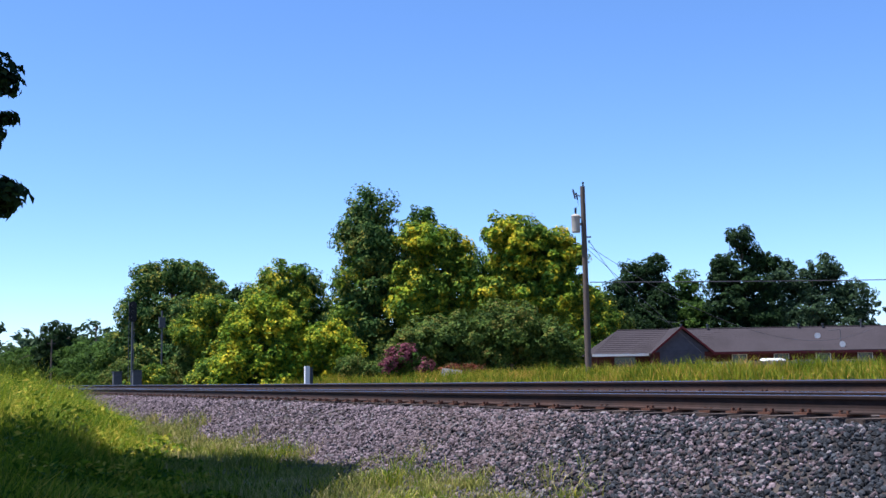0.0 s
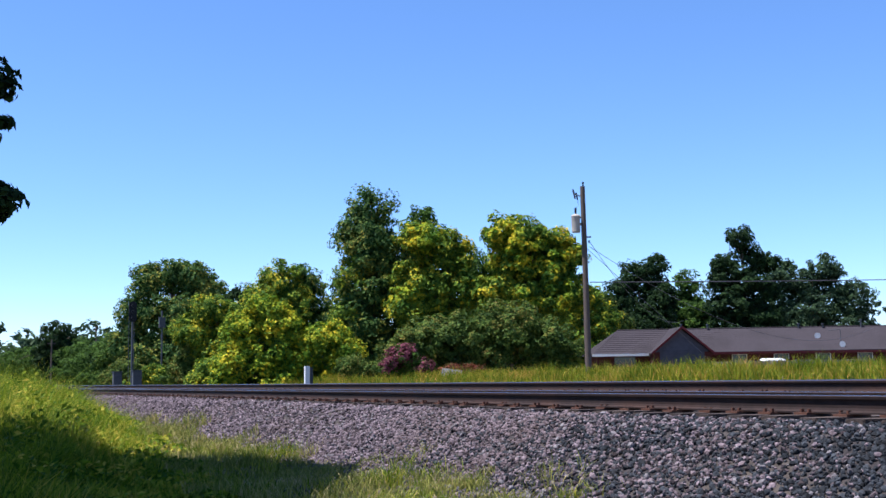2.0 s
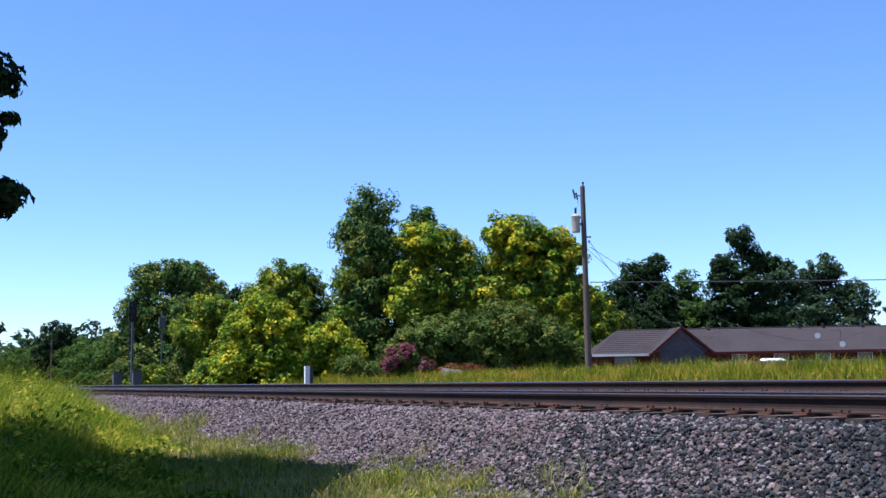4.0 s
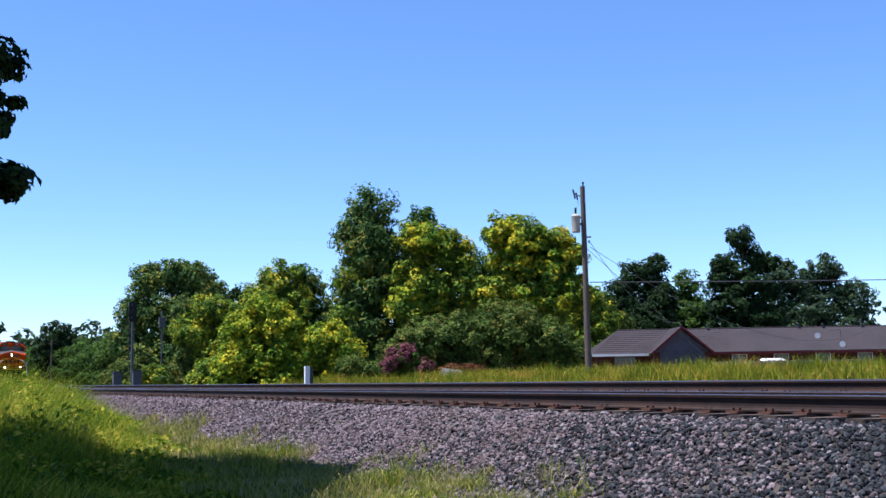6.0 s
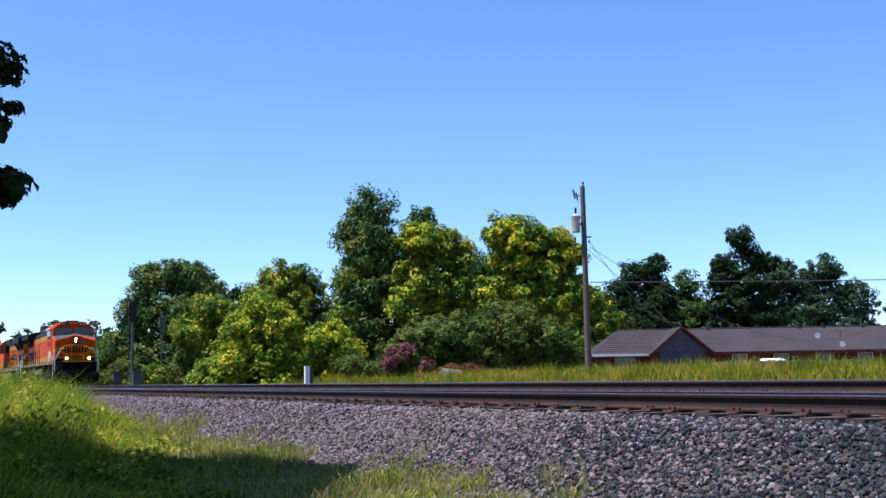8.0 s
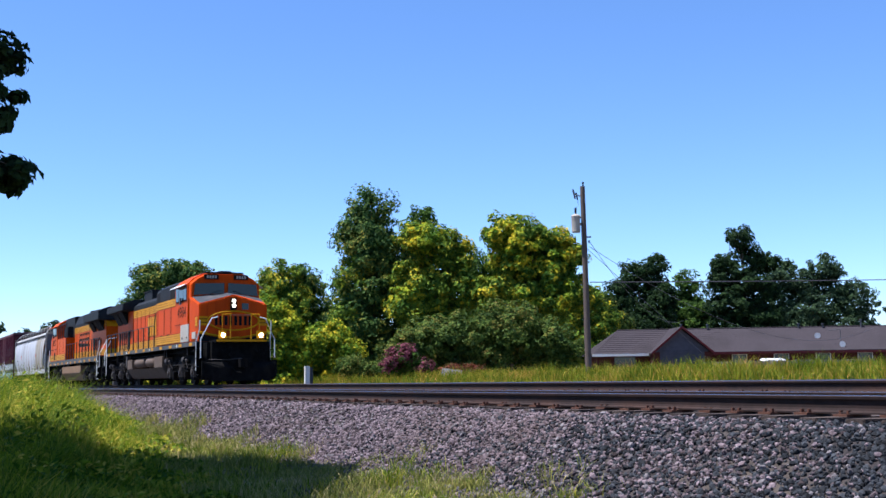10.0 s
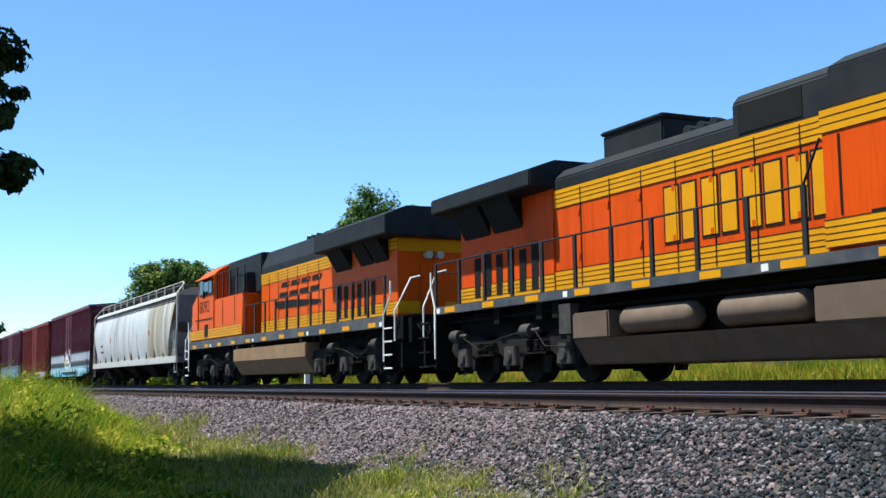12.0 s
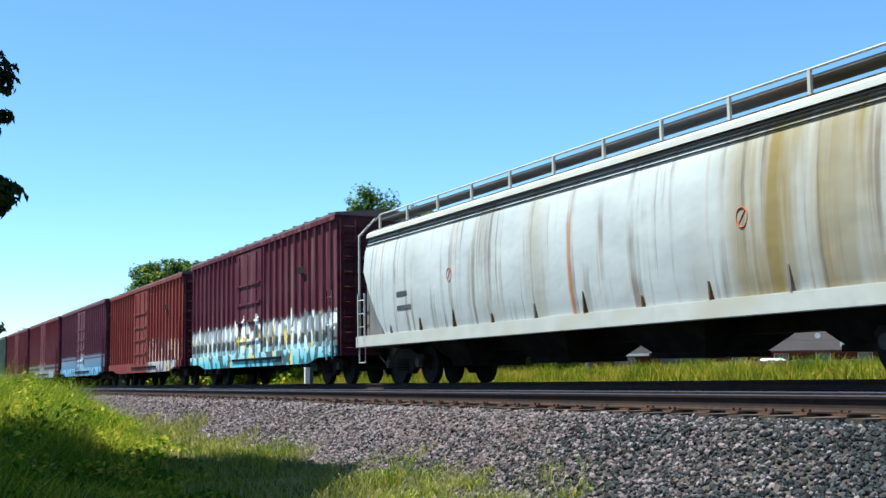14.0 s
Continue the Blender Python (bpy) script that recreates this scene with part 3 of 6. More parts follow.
    T("reddish_shrub", "low shrub with dull red leaves in tall grass", "shrub", -53.0, 13.6, bl((0, 0, 0.9, 0.8, 0.4), (0.9, 0, 0.8, 0.7, 0.4)), L["redleaf"], 1500, 0.08, 0.25, 0.04, seed=61, limbs=5)
    T("grey_shrub", "low grey-green shrub below dark trees", "shrub", -57.0, 9.6, bl((0, 0, 1.3, 0.9, 0.7), (0.9, 0, 1.0, 0.8, 0.6)), L["shrub"], 1800, 0.1, 0.3, 0.05, seed=62, limbs=5)
    for i, (x, y, h, r) in enumerate(((-176, 4.6, 5.5, 4.0), (-182, 9, 5.0, 4), (-150, 11.6, 5.2, 3.2), (-158, 14.5, 5.6, 3.6), (-132, 10.6, 4.2, 2.8), (-122, 12, 4.6, 2.8), (-112, 8.6, 4.4, 2.4), (-190, 14, 6, 4.5))):
        T("bush", "dark green bush in the far distance beside the line", "bush", x, y, bl((0, 0, h * 0.8, r, h * 0.5), (r * 0.8, 0, h * 0.6, r * 0.8, h * 0.5), (-r * 0.8, 0, h * 0.6, r * 0.8, h * 0.5), (0, 0, h * 0.3, r * 1.3, h * 0.4)),
          L["green"], 5000, 0.2, 0.6, 0.1, seed=170 + i, group="bushes below the trees", limbs=6)
    # distant woods that close the view
    rng = np.random.default_rng(70)
    rows = []
    for i in range(420):
        a = radians(rng.uniform(95, 182))
        d = rng.uniform(200, 300)
        h = rng.uniform(6, 11)
        rows.append((d * math.cos(a), -13 + d * math.sin(a) + 6, h * 0.5, rng.uniform(4, 8), rng.uniform(4, 8), h * 0.6))
    pts, nr, _ = crown_points(rows, 110000, 1.6, rng)
    tagged(new("far_woods", leaves_mesh("far_woods", pts + np.array([0, 0, 0.0]), nr, 0.7, rng, L["bluegreen"])), "low dark woods along the horizon", "woods", kind="stuff")


SWAY = []


def build_near_plants():
    tree = plant("overhanging_tree", "dark leafy tree at the edge of the clearing, boughs hanging down", "tree", -10.35, -14.06,
                 [(0, 0.1, 4.7, 1.3, 1.3, 0.9), (-0.9, -0.5, 3.9, 1.3, 1.2, 1.0), (0.7, -0.9, 4.9, 1.3, 1.3, 1.0)],
                 L["dark"], 14000, 0.06, 0.22, 0.14, seed=80, limbs=24)
    rng = np.random.default_rng(83)
    for z, tip, lobes, n in ((4.15, (-0.55, 1.9, -0.2), [(-0.5, 1.74, -0.02, 0.4, 0.42, 0.26), (-0.5, 1.72, -0.4, 0.4, 0.40, 0.3), (-0.4, 0.9, 0.1, 0.4, 0.5, 0.25)], 5200),
                             (3.4, (-0.6, 2.0, -0.32), [(-0.55, 1.79, -0.26, 0.4, 0.48, 0.15), (-0.55, 1.62, -0.44, 0.35, 0.36, 0.16), (-0.4, 0.9, -0.1, 0.3, 0.5, 0.15)], 4200)):
        pts, nr, cen = crown_points(lobes, n, 0.11, rng)
        limb = Shape().tube([(0, 0, 0), (-0.25, 0.7, 0.12), (-0.45, 1.4, 0.0), tip], 0.04, 6, 0.008)
        for c in cen[::3]:
            c = Vector(c)
            t = max(0.1, min(0.95, c.y / 2.0))
            p = Vector((-0.5 * t, 1.75 * t, 0.1 - 0.25 * t * t))
            limb.tube([p, p.lerp(c, 0.5) + Vector((0, 0, 0.03)), c], 0.009, 4, 0.003)
        bough = part("hanging_bough", limb, M["bark"], tree, "drooping bough stirred by the wind", smooth=True)
        bough.matrix_basis = pose(0, 0, z)
        part("foliage", leaves_mesh("foliage", pts, nr, 0.05, rng, L["dark"]), None, bough)
        SWAY.append((bough, z))
    plant("shade_tree", "dense dark green tree throwing shade over the grass", "tree", -13.6, -15.4,
          [(0.3, 1.2, 9.2, 2.7, 2.2, 1.4), (-1.5, 2.6, 9.0, 2.0, 1.7, 1.1), (-2.7, 3.6, 8.8, 1.4, 1.1, 0.9), (2.0, 0.3, 9.4, 2.4, 2.0, 1.2), (-0.8, 0.2, 10.4, 2.6, 2.2, 1.3), (3.6, -0.4, 9.2, 2.0, 2.0, 1.2), (-3.0, 0.9, 9.2, 2.2, 2.0, 1.2), (-4.6, 0.4, 9.0, 1.8, 1.6, 1.1)],
          L["dark"], 14000, 0.36, 0.7, 0.3, seed=81, limbs=20)


def build_grass():
    rng = np.random.default_rng(90)
    # far side
    x, y = rng.uniform(-90, -16, 150000), rng.uniform(4.2, 30, 150000)
    th = np.degrees(np.arctan2(y + 13, -x))
    keep = (th > 15) & (th < 49) & (np.hypot(x, y + 13) < 82)
    x, y = x[keep], y[keep]
    hh = [max(0.25, 0.9 + 0.9 * noise.noise((p * 0.22, q * 0.22, 3)) + 0.8 * noise.noise((p * 0.9, q * 0.9, 3)) - 0.012 * max(0, q - 14)) for p, q in zip(x, y)]
    blades("tall_grass", "tall yellow-green grass and weeds beyond the tracks", [(p, q, lie(p, q) - 0.03, h) for p, q, h in zip(x, y, hh)], 0.5, 0.013, rng, L["fargrass"])
    # near side, taller towards the clearing's edge
    n = 170000
    x, y = -8 - 44 * rng.uniform(0, 1, n) ** 1.4, rng.uniform(-13.5, -6.3, n)
    d = y + 13 - 0.155 * -x
    th = np.degrees(np.arctan2(y + 13, -x))
    edge = np.array([-6.9 + 0.9 * noise.noise((p * 0.45, 0.3, 8)) + 0.6 * noise.noise((p * 1.7, q * 0.8, 4)) - 0.35 * max(0, (p + 20) / 9) for p, q in zip(x, y)])
    patch = np.array([noise.noise((p * 0.9, q * 0.9, 2)) for p, q in zip(x, y)])
    keep = (th > 3) & (y < edge) & ((d < 1.4) | (patch + rng.uniform(-0.3, 0.3, n) > -0.08))
    x, y, d = x[keep], y[keep], d[keep]
    h = np.interp(d, [-1, -0.2, 0.5, 1.3, 2.6], [1.1, 0.85, 0.5, 0.28, 0.24]) * np.clip((-x - 6) / 16, 0.35, 1.0)
    h = h * np.array([0.5 + 1.1 * max(0, 0.45 + noise.noise((p * 0.75, q * 0.9, 12)) + 0.5 * noise.noise((p * 2.3, q * 2.3, 7))) for p, q in zip(x, y)])
    lush = d < 1.1
    for name, label, m, sel in (("lush_grass", "lush green uncut grass and weeds beside the ballast", L["grass"], lush), ("sparse_grass", "short yellowing grass growing into the ballast", L["drygrass"], ~lush)):
        blades(name, label, [(p, q, max(lie(p, q), bed(q) if q > -7.15 else -9) - 0.02, k) for p, q, k in zip(x[sel], y[sel], h[sel])], 1.0, 0.0075, rng, m, 0.5)

    # tufts at the foot of the ballast
    cx, cy = -9 - 20 * rng.uniform(0, 1, 260) ** 1.3, -6.7 - 2.9 * rng.uniform(0, 1, 260) ** 0.8
    rows, dry = [], []
    for p, q in zip(cx, cy):
        into = dry if rng.uniform() < 0.8 else rows
        big = rng.uniform(0.5, 1.3)
        for a, b in rng.normal(size=(int(70 * big), 2)) * 0.13 * big:
            into.append((p + 1.6 * a, q + b, max(lie(p + a, q + b), bed(q + b) if q + b > -7.15 else -9) - 0.02, big))
    blades("grass_tufts", "fresh green tufts of grass at the foot of the ballast", rows, 0.23, 0.006, rng, L["grass"], 0.5)
    blades("dry_grass_tufts", "yellowed dry tufts of grass at the foot of the ballast", dry, 0.21, 0.005, rng, L["drygrass"], 0.6)
    # broad-leaved weeds among the tall grass
    n = 42000
    x, y = -10 - 36 * rng.uniform(0, 1, n) ** 1.2, rng.uniform(-13.2, -7.0, n)
    d = y + 13 - 0.155 * -x
    tuft = np.array([noise.noise((p * 1.1, q * 1.1, 5)) for p, q in zip(x, y)])
    keep = (d < 1.6) & (tuft > -0.1) & (np.degrees(np.arctan2(y + 13, -x)) > 3)
    x, y, d, tuft = x[keep], y[keep], d[keep], tuft[keep]
    h = np.interp(d, [-1, -0.2, 0.5, 1.3, 2.6], [1.05, 0.85, 0.5, 0.24, 0.12]) * np.clip((-x - 6) / 16, 0.35, 1.0) * (0.7 + 1.1 * tuft) * rng.uniform(0.35, 1.1, len(x))
    pts = np.stack([x, y, [lie(p, q) for p, q in zip(x, y)] + h], 1)
    nr = rng.normal(size=pts.shape) * 0.5 + np.array([0, -0.3, 0.9])
    nr /= np.linalg.norm(nr, axis=1)[:, None]
    tagged(new("broad_leaved_weeds", leaves_mesh("weeds", pts, nr, 0.055, rng, L["grass"])), "bright green broad-leaved weeds among uncut grass", "weeds", kind="stuff")


# ---- train (sizes along the track, from the leading coupler back) ----
S_ROWS = [(0.0, -249.5), (1.0, -229.2), (2.0, -208.9), (3.0, -188.6), (4.0, -168.3), (5.3, -141.8), (5.5, -137.2), (6.0, -127.3), (6.5, -116.2), (7.0, -105.9), (7.5, -96.1), (8.0, -84.7),
          (8.2, -80.4), (9.2, -59.8), (10.3, -38.0), (10.5, -33.8), (11.0, -23.8), (11.5, -12.3), (12.0, -2.75), (12.5, 7.05), (13.0, 18.2), (13.5, 28.25), (14.0, 38.1)]
TRAIN = []
M.update({
    "yellow": mat("yellow_enamel", (0.50, 0.225, 0.004), 0.45, spec=0.04, vary=0.1, scale=3, stain=(0.42, 0.17, 0.008), stain_amt=0.5),
    "roofgrey": mat("dark_green_grey_enamel", (0.013, 0.0155, 0.018), 0.65, vary=0.25, scale=2, stain=(0.024, 0.022, 0.02), stain_amt=0.5, spec=0.1),
    "sill": mat("sill_grey_enamel", (0.042, 0.047, 0.055), 0.55, vary=0.15, scale=3, stain=(0.12, 0.1, 0.085), stain_amt=0.5),
    # under and truck: underside shade is put into the base colour, below dust and grime
    "under": mat("dusty_shade_black_steel", (0.006, 0.006, 0.006), 0.9, vary=0.4, scale=4, bump=0.004, spec=0.05, stain=(0.016, 0.013, 0.011), stain_amt=0.6, stain_scale=2),
    "truck": mat("grimy_shaded_cast_steel", (0.011, 0.010, 0.010), 0.85, vary=0.4, scale=5, bump=0.004, spec=0.08, stain=(0.03, 0.022, 0.017), stain_amt=0.5, stain_scale=2),
    "journal": mat("dusty_grey_steel", (0.042, 0.037, 0.034), 0.75, vary=0.3, scale=6, stain=(0.05, 0.04, 0.04), stain_amt=0.5),
    "tank": mat("brown_dusty_tank", (0.10, 0.07, 0.05), 0.7, vary=0.12, scale=3, stain=(0.11, 0.085, 0.07), stain_amt=0.5),
    "wheel": mat("wheel_steel", (0.010, 0.009, 0.009), 0.8, 0.0, vary=0.3, scale=6),
    "slot": mat("black_louver", (0.006, 0.0055, 0.0055), 0.8, spec=0.15, vary=0.2),
    "panelgrey": mat("pale_grey_panel", (0.36, 0.33, 0.28), 0.55, vary=0.08, scale=4, stain=(0.3, 0.25, 0.18), stain_amt=0.4),
    "lamp": glow("headlamp_glow", (1.0, 0.84, 0.6), 5.0),
    "screen": mat("window_tint", (0.012, 0.016, 0.02), 0.06, vary=0.05, spec=0.4),
})


def streaked(name, base, streak, amt, dirt=(0.2, 0.2, 0.19), low=None, low_z=2.0, low_mix=None, seed=0.0, freq=1.0, rough=0.6):
    """Car-side paint with vertical weather streaks, broad grime, and, where asked, a band of sprayed paint along the bottom."""
    m = bpy.data.materials.new(name)
    m.use_nodes = True
    nt = m.node_tree
    b = nt.nodes["Principled BSDF"]
    b.inputs["Roughness"].default_value, b.inputs["Specular IOR Level"].default_value = rough, 0.04
    tc = nt.nodes.new("ShaderNodeTexCoord")

    def noise_at(scale, sc, detail=5.0, off=0.0):
        mp = nt.nodes.new("ShaderNodeMapping")
        mp.inputs["Scale"].default_value, mp.inputs["Location"].default_value = sc, (seed + off, 0, 0)
        nt.links.new(tc.outputs["Object"], mp.inputs["Vector"])
        n = nt.nodes.new("ShaderNodeTexNoise")
        n.inputs["Scale"].default_value, n.inputs["Detail"].default_value = scale, detail
        nt.links.new(mp.outputs[0], n.inputs["Vector"])
        return n.outputs["Fac"]

    def ranged(src, a, c, lo=0.0, hi=1.0):
        r = nt.nodes.new("ShaderNodeMapRange")
        for i, x in enumerate((a, c, lo, hi)):
            r.inputs[i + 1].default_value = x
        nt.links.new(src, r.inputs[0])
        return r.outputs[0]

    def mixed(fac, a, c):
        mx = nt.nodes.new("ShaderNodeMix")
        mx.data_type = "RGBA"
        nt.links.new(fac, mx.inputs[0])
        for s, i in ((a, 6), (c, 7)):
            if isinstance(s, tuple):
                mx.inputs[i].default_value = (*s, 1)
            else:
                nt.links.new(s, mx.inputs[i])
        return mx.outputs[2]

    def times(a, c):
        k = nt.nodes.new("ShaderNodeMath")
        k.operation = "MULTIPLY"
        nt.links.new(a, k.inputs[0])
        nt.links.new(c, k.inputs[1])
        return k.outputs[0]

    col = mixed(ranged(noise_at(0.7, (1, 1, 0.7)), 0.35, 0.7, 0, 0.55), base, dirt)
    col = mixed(ranged(noise_at(2.6 * freq, (1.3, 1, 0.07), 6), 0.5, 0.68, 0, amt), col, streak)
    col = mixed(ranged(noise_at(9, (1.5, 1, 0.12), 4, 3.0), 0.52, 0.75, 0, amt * 0.7), col, tuple(0.45 * x for x in streak))
    if low:
        sep = nt.nodes.new("ShaderNodeSeparateXYZ")
        nt.links.new(tc.outputs["Object"], sep.inputs[0])
        wob = nt.nodes.new("ShaderNodeMath")
        wob.operation = "MULTIPLY_ADD"
        wob.inputs[1].default_value = 1.7
        nt.links.new(noise_at(2.0, (1, 1, 0.2), 4), wob.inputs[0])
        nt.links.new(sep.outputs["Z"], wob.inputs[2])
        band = ranged(wob.outputs[0], low_z + 0.9, low_z + 0.82)
        zz = ranged(sep.outputs["Z"], 0.75, 1.5)
        spray = mixed(zz, low[1], low[0])
        vor = nt.nodes.new("ShaderNodeTexVoronoi")
        vor.inputs["Scale"].default_value = 1.0
        mp = nt.nodes.new("ShaderNodeMapping")
        mp.inputs["Scale"].default_value, mp.inputs["Location"].default_value = (2.3, 0.2, 1.3), (seed, 0, 0)
        nt.links.new(tc.outputs["Object"], mp.inputs["Vector"])
        nt.links.new(mp.outputs[0], vor.inputs["Vector"])
        spray = mixed(ranged(vor.outputs["Distance"], 0.5, 0.56, 0, 0.85), spray, low[2])
        spray = mixed(ranged(noise_at(2.2, (1.4, 0.2, 1.0), 2, 7.0), 0.62, 0.66, 0, 0.9), spray, low[3])
        spray = mixed(ranged(noise_at(3.0, (0.9, 0.2, 1.4), 2, 11.0), 0.63, 0.66, 0, 0.9), spray, (0.02, 0.03, 0.035))
        ext = ranged(sep.outputs["X"], low_mix[0], low_mix[0] + 0.3)
        ext2 = ranged(sep.outputs["X"], low_mix[1] + 0.3, low_mix[1])
        col = mixed(times(band, times(ext, ext2)), col, spray)
    nt.links.new(col, b.inputs["Base Color"])
    bp = nt.nodes.new("ShaderNodeBump")
    bp.inputs["Strength"].default_value, bp.inputs["Distance"].default_value = 0.6, 0.02
    nt.links.new(noise_at(1.7, (1, 1, 1), 2), bp.inputs["Height"])
    nt.links.new(bp.outputs[0], b.inputs["Normal"])
    return m


def hopper_paint():
    """Pale grey car paint: faded areas, ochre bands, rust and soot runs that start at uneven heights, and weld seams."""
    m = bpy.data.materials.new("weathered_grey_paint")
    m.use_nodes = True
    nt = m.node_tree
    b = nt.nodes["Principled BSDF"]
    b.inputs["Roughness"].default_value, b.inputs["Specular IOR Level"].default_value = 0.5, 0.12
    tc = nt.nodes.new("ShaderNodeTexCoord")

    def field(sc, lo, hi, top=1.0, detail=4.0, off=0.0):
        mp = nt.nodes.new("ShaderNodeMapping")
        mp.inputs["Scale"].default_value, mp.inputs["Location"].default_value = sc, (off, off * 0.7, 0)
        nt.links.new(tc.outputs["Object"], mp.inputs["Vector"])
        n = nt.nodes.new("ShaderNodeTexNoise")
        n.inputs["Scale"].default_value, n.inputs["Detail"].default_value = 1.0, detail
        nt.links.new(mp.outputs[0], n.inputs["Vector"])
        r = nt.nodes.new("ShaderNodeMapRange")
        for i, x in enumerate((lo, hi, 0.0, top)):
            r.inputs[i + 1].default_value = x
        nt.links.new(n.outputs["Fac"], r.inputs[0])
        return r.outputs[0], n.outputs["Fac"]

    def times(a, c):
        k = nt.nodes.new("ShaderNodeMath")
        k.operation = "MULTIPLY"
        nt.links.new(a, k.inputs[0])
        nt.links.new(c, k.inputs[1])
        return k.outputs[0]

    def over(fac, col, paint):
        mx = nt.nodes.new("ShaderNodeMix")
        mx.data_type = "RGBA"
        nt.links.new(fac, mx.inputs[0])
        if isinstance(col, tuple):
            mx.inputs[6].default_value = (*col, 1)
        else:
            nt.links.new(col, mx.inputs[6])
        mx.inputs[7].default_value = (*paint, 1)
        return mx.outputs[2]

    col = over(field((0.5, 0.3, 0.9), 0.4, 0.7, 0.6)[0], (0.39, 0.40, 0.41), (0.27, 0.285, 0.30))
    # one end of the car is far dirtier than the other
    sep = nt.nodes.new("ShaderNodeSeparateXYZ")
    nt.links.new(tc.outputs["Object"], sep.inputs[0])
    end = nt.nodes.new("ShaderNodeMapRange")
    for i, x in enumerate((-5.0, 4.5, 0.12, 1.0)):
        end.inputs[i + 1].default_value = x
    nt.links.new(sep.outputs["X"], end.inputs[0])
    broad = times(end.outputs[0], field((0.55, 0.05, 0.04), 0.42, 0.58, 1.0, 2.0, 5.2)[0])
    col = over(times(broad, field((2.2, 0.1, 0.16), 0.28, 0.56, 0.95, 5.0, 2.0)[0]), col, (0.19, 0.135, 0.045))
    col = over(times(field((3.2, 0.1, 0.1), 0.55, 0.62, 0.75, 5.0, 9.0)[0], field((1.1, 0.2, 0.5), 0.42, 0.6, 1.0, 3.0, 3.3)[0]), col, (0.13, 0.10, 0.075))
    col = over(times(field((7.0, 0.1, 0.12), 0.58, 0.66, 0.7, 4.0, 1.0)[0], field((0.9, 0.2, 0.6), 0.46, 0.62, 1.0, 3.0, 7.0)[0]), col, (0.09, 0.085, 0.085))
    col = over(times(field((4.5, 0.1, 0.06), 0.57, 0.63, 0.9, 3.0, 13.0)[0], field((0.6, 0.2, 0.3), 0.5, 0.62, 1.0, 2.0, 17.0)[0]), col, (0.30, 0.11, 0.035))
    nt.links.new(col, b.inputs["Base Color"])
    bp = nt.nodes.new("ShaderNodeBump")
    bp.inputs["Strength"].default_value, bp.inputs["Distance"].default_value = 0.7, 0.03
    nt.links.new(field((1.6, 1.0, 1.9), 0, 1, 1, 2.0, 4.0)[1], bp.inputs["Height"])
    nt.links.new(bp.outputs[0], b.inputs["Normal"])
    return m


M["oldrust"] = mat("dark_old_rust", (0.085, 0.042, 0.016), 0.9, vary=0.4, scale=9, stain=(0.03, 0.02, 0.012), stain_amt=0.5)
M["hopper"] = hopper_paint()
M["orange"] = streaked("orange_enamel", (0.50, 0.058, 0.003), (0.27, 0.034, 0.004), 0.5, (0.40, 0.045, 0.003), seed=2.0, freq=0.8, rough=0.5)
M["orange_bright"] = streaked("bright_orange_enamel", (0.52, 0.074, 0.003), (0.36, 0.045, 0.003), 0.35, (0.44, 0.058, 0.003), seed=6.0, freq=0.8, rough=0.45)
M["tan_tank"] = mat("tan_dusty_tank", (0.20, 0.125, 0.07), 0.7, vary=0.12, scale=3, stain=(0.12, 0.08, 0.05), stain_amt=0.5)
M["hoppertrim"] = mat("pale_grey_paint", (0.36, 0.36, 0.35), 0.6, vary=0.1, scale=3, stain=(0.30, 0.25, 0.16), stain_amt=0.5)
# darker grey than the sides, for end sheets, gussets, grating and hatches
M["hopperend"] = mat("dark_grey_end", (0.11, 0.113, 0.12), 0.7, vary=0.15, scale=2, stain=(0.2, 0.13, 0.1), stain_amt=0.6)


def lettering(name, text, size, material, parent, m, label=""):
    """Painted characters as a thin mesh, in the built-in font."""
    cu = bpy.data.curves.new(name, "FONT")
    cu.body, cu.size, cu.extrude, cu.offset = text, size, 0.003, -0.004
    tmp = bpy.data.objects.new(name, cu)
    scene.collection.objects.link(tmp)
    me = bpy.data.meshes.new_from_object(tmp)
    bpy.data.objects.remove(tmp)
    me.materials.append(material) if not me.materials else None
    ob = part(name, me, None, parent, label)
    ob.matrix_basis = m
    return ob


WHEELS = []


def wheelset(parent, x, r):
    """Two flanged wheels on an axle; it turns."""
    s = Shape().tube([(0, -1.0, 0), (0, 1.0, 0)], 0.085, 8)
    for y in (-1, 1):
        s.disc((0, y * 0.755, 0), "y", r, 0.13, 24).disc((0, y * 0.69, 0), "y", r + 0.028, 0.03, 24).disc((0, y * 0.83, 0), "y", 0.16, 0.1, 10)
        for k in range(4):
            a = k * math.pi / 2
            s.disc((0.3 * r / 0.5 * math.cos(a), y * 0.822, 0.3 * r / 0.5 * math.sin(a)), "y", 0.05, 0.012, 8)
    w = part("wheelset", s, M["wheel"], parent, smooth=True)
    WHEELS.append((w, x, r))
    return w


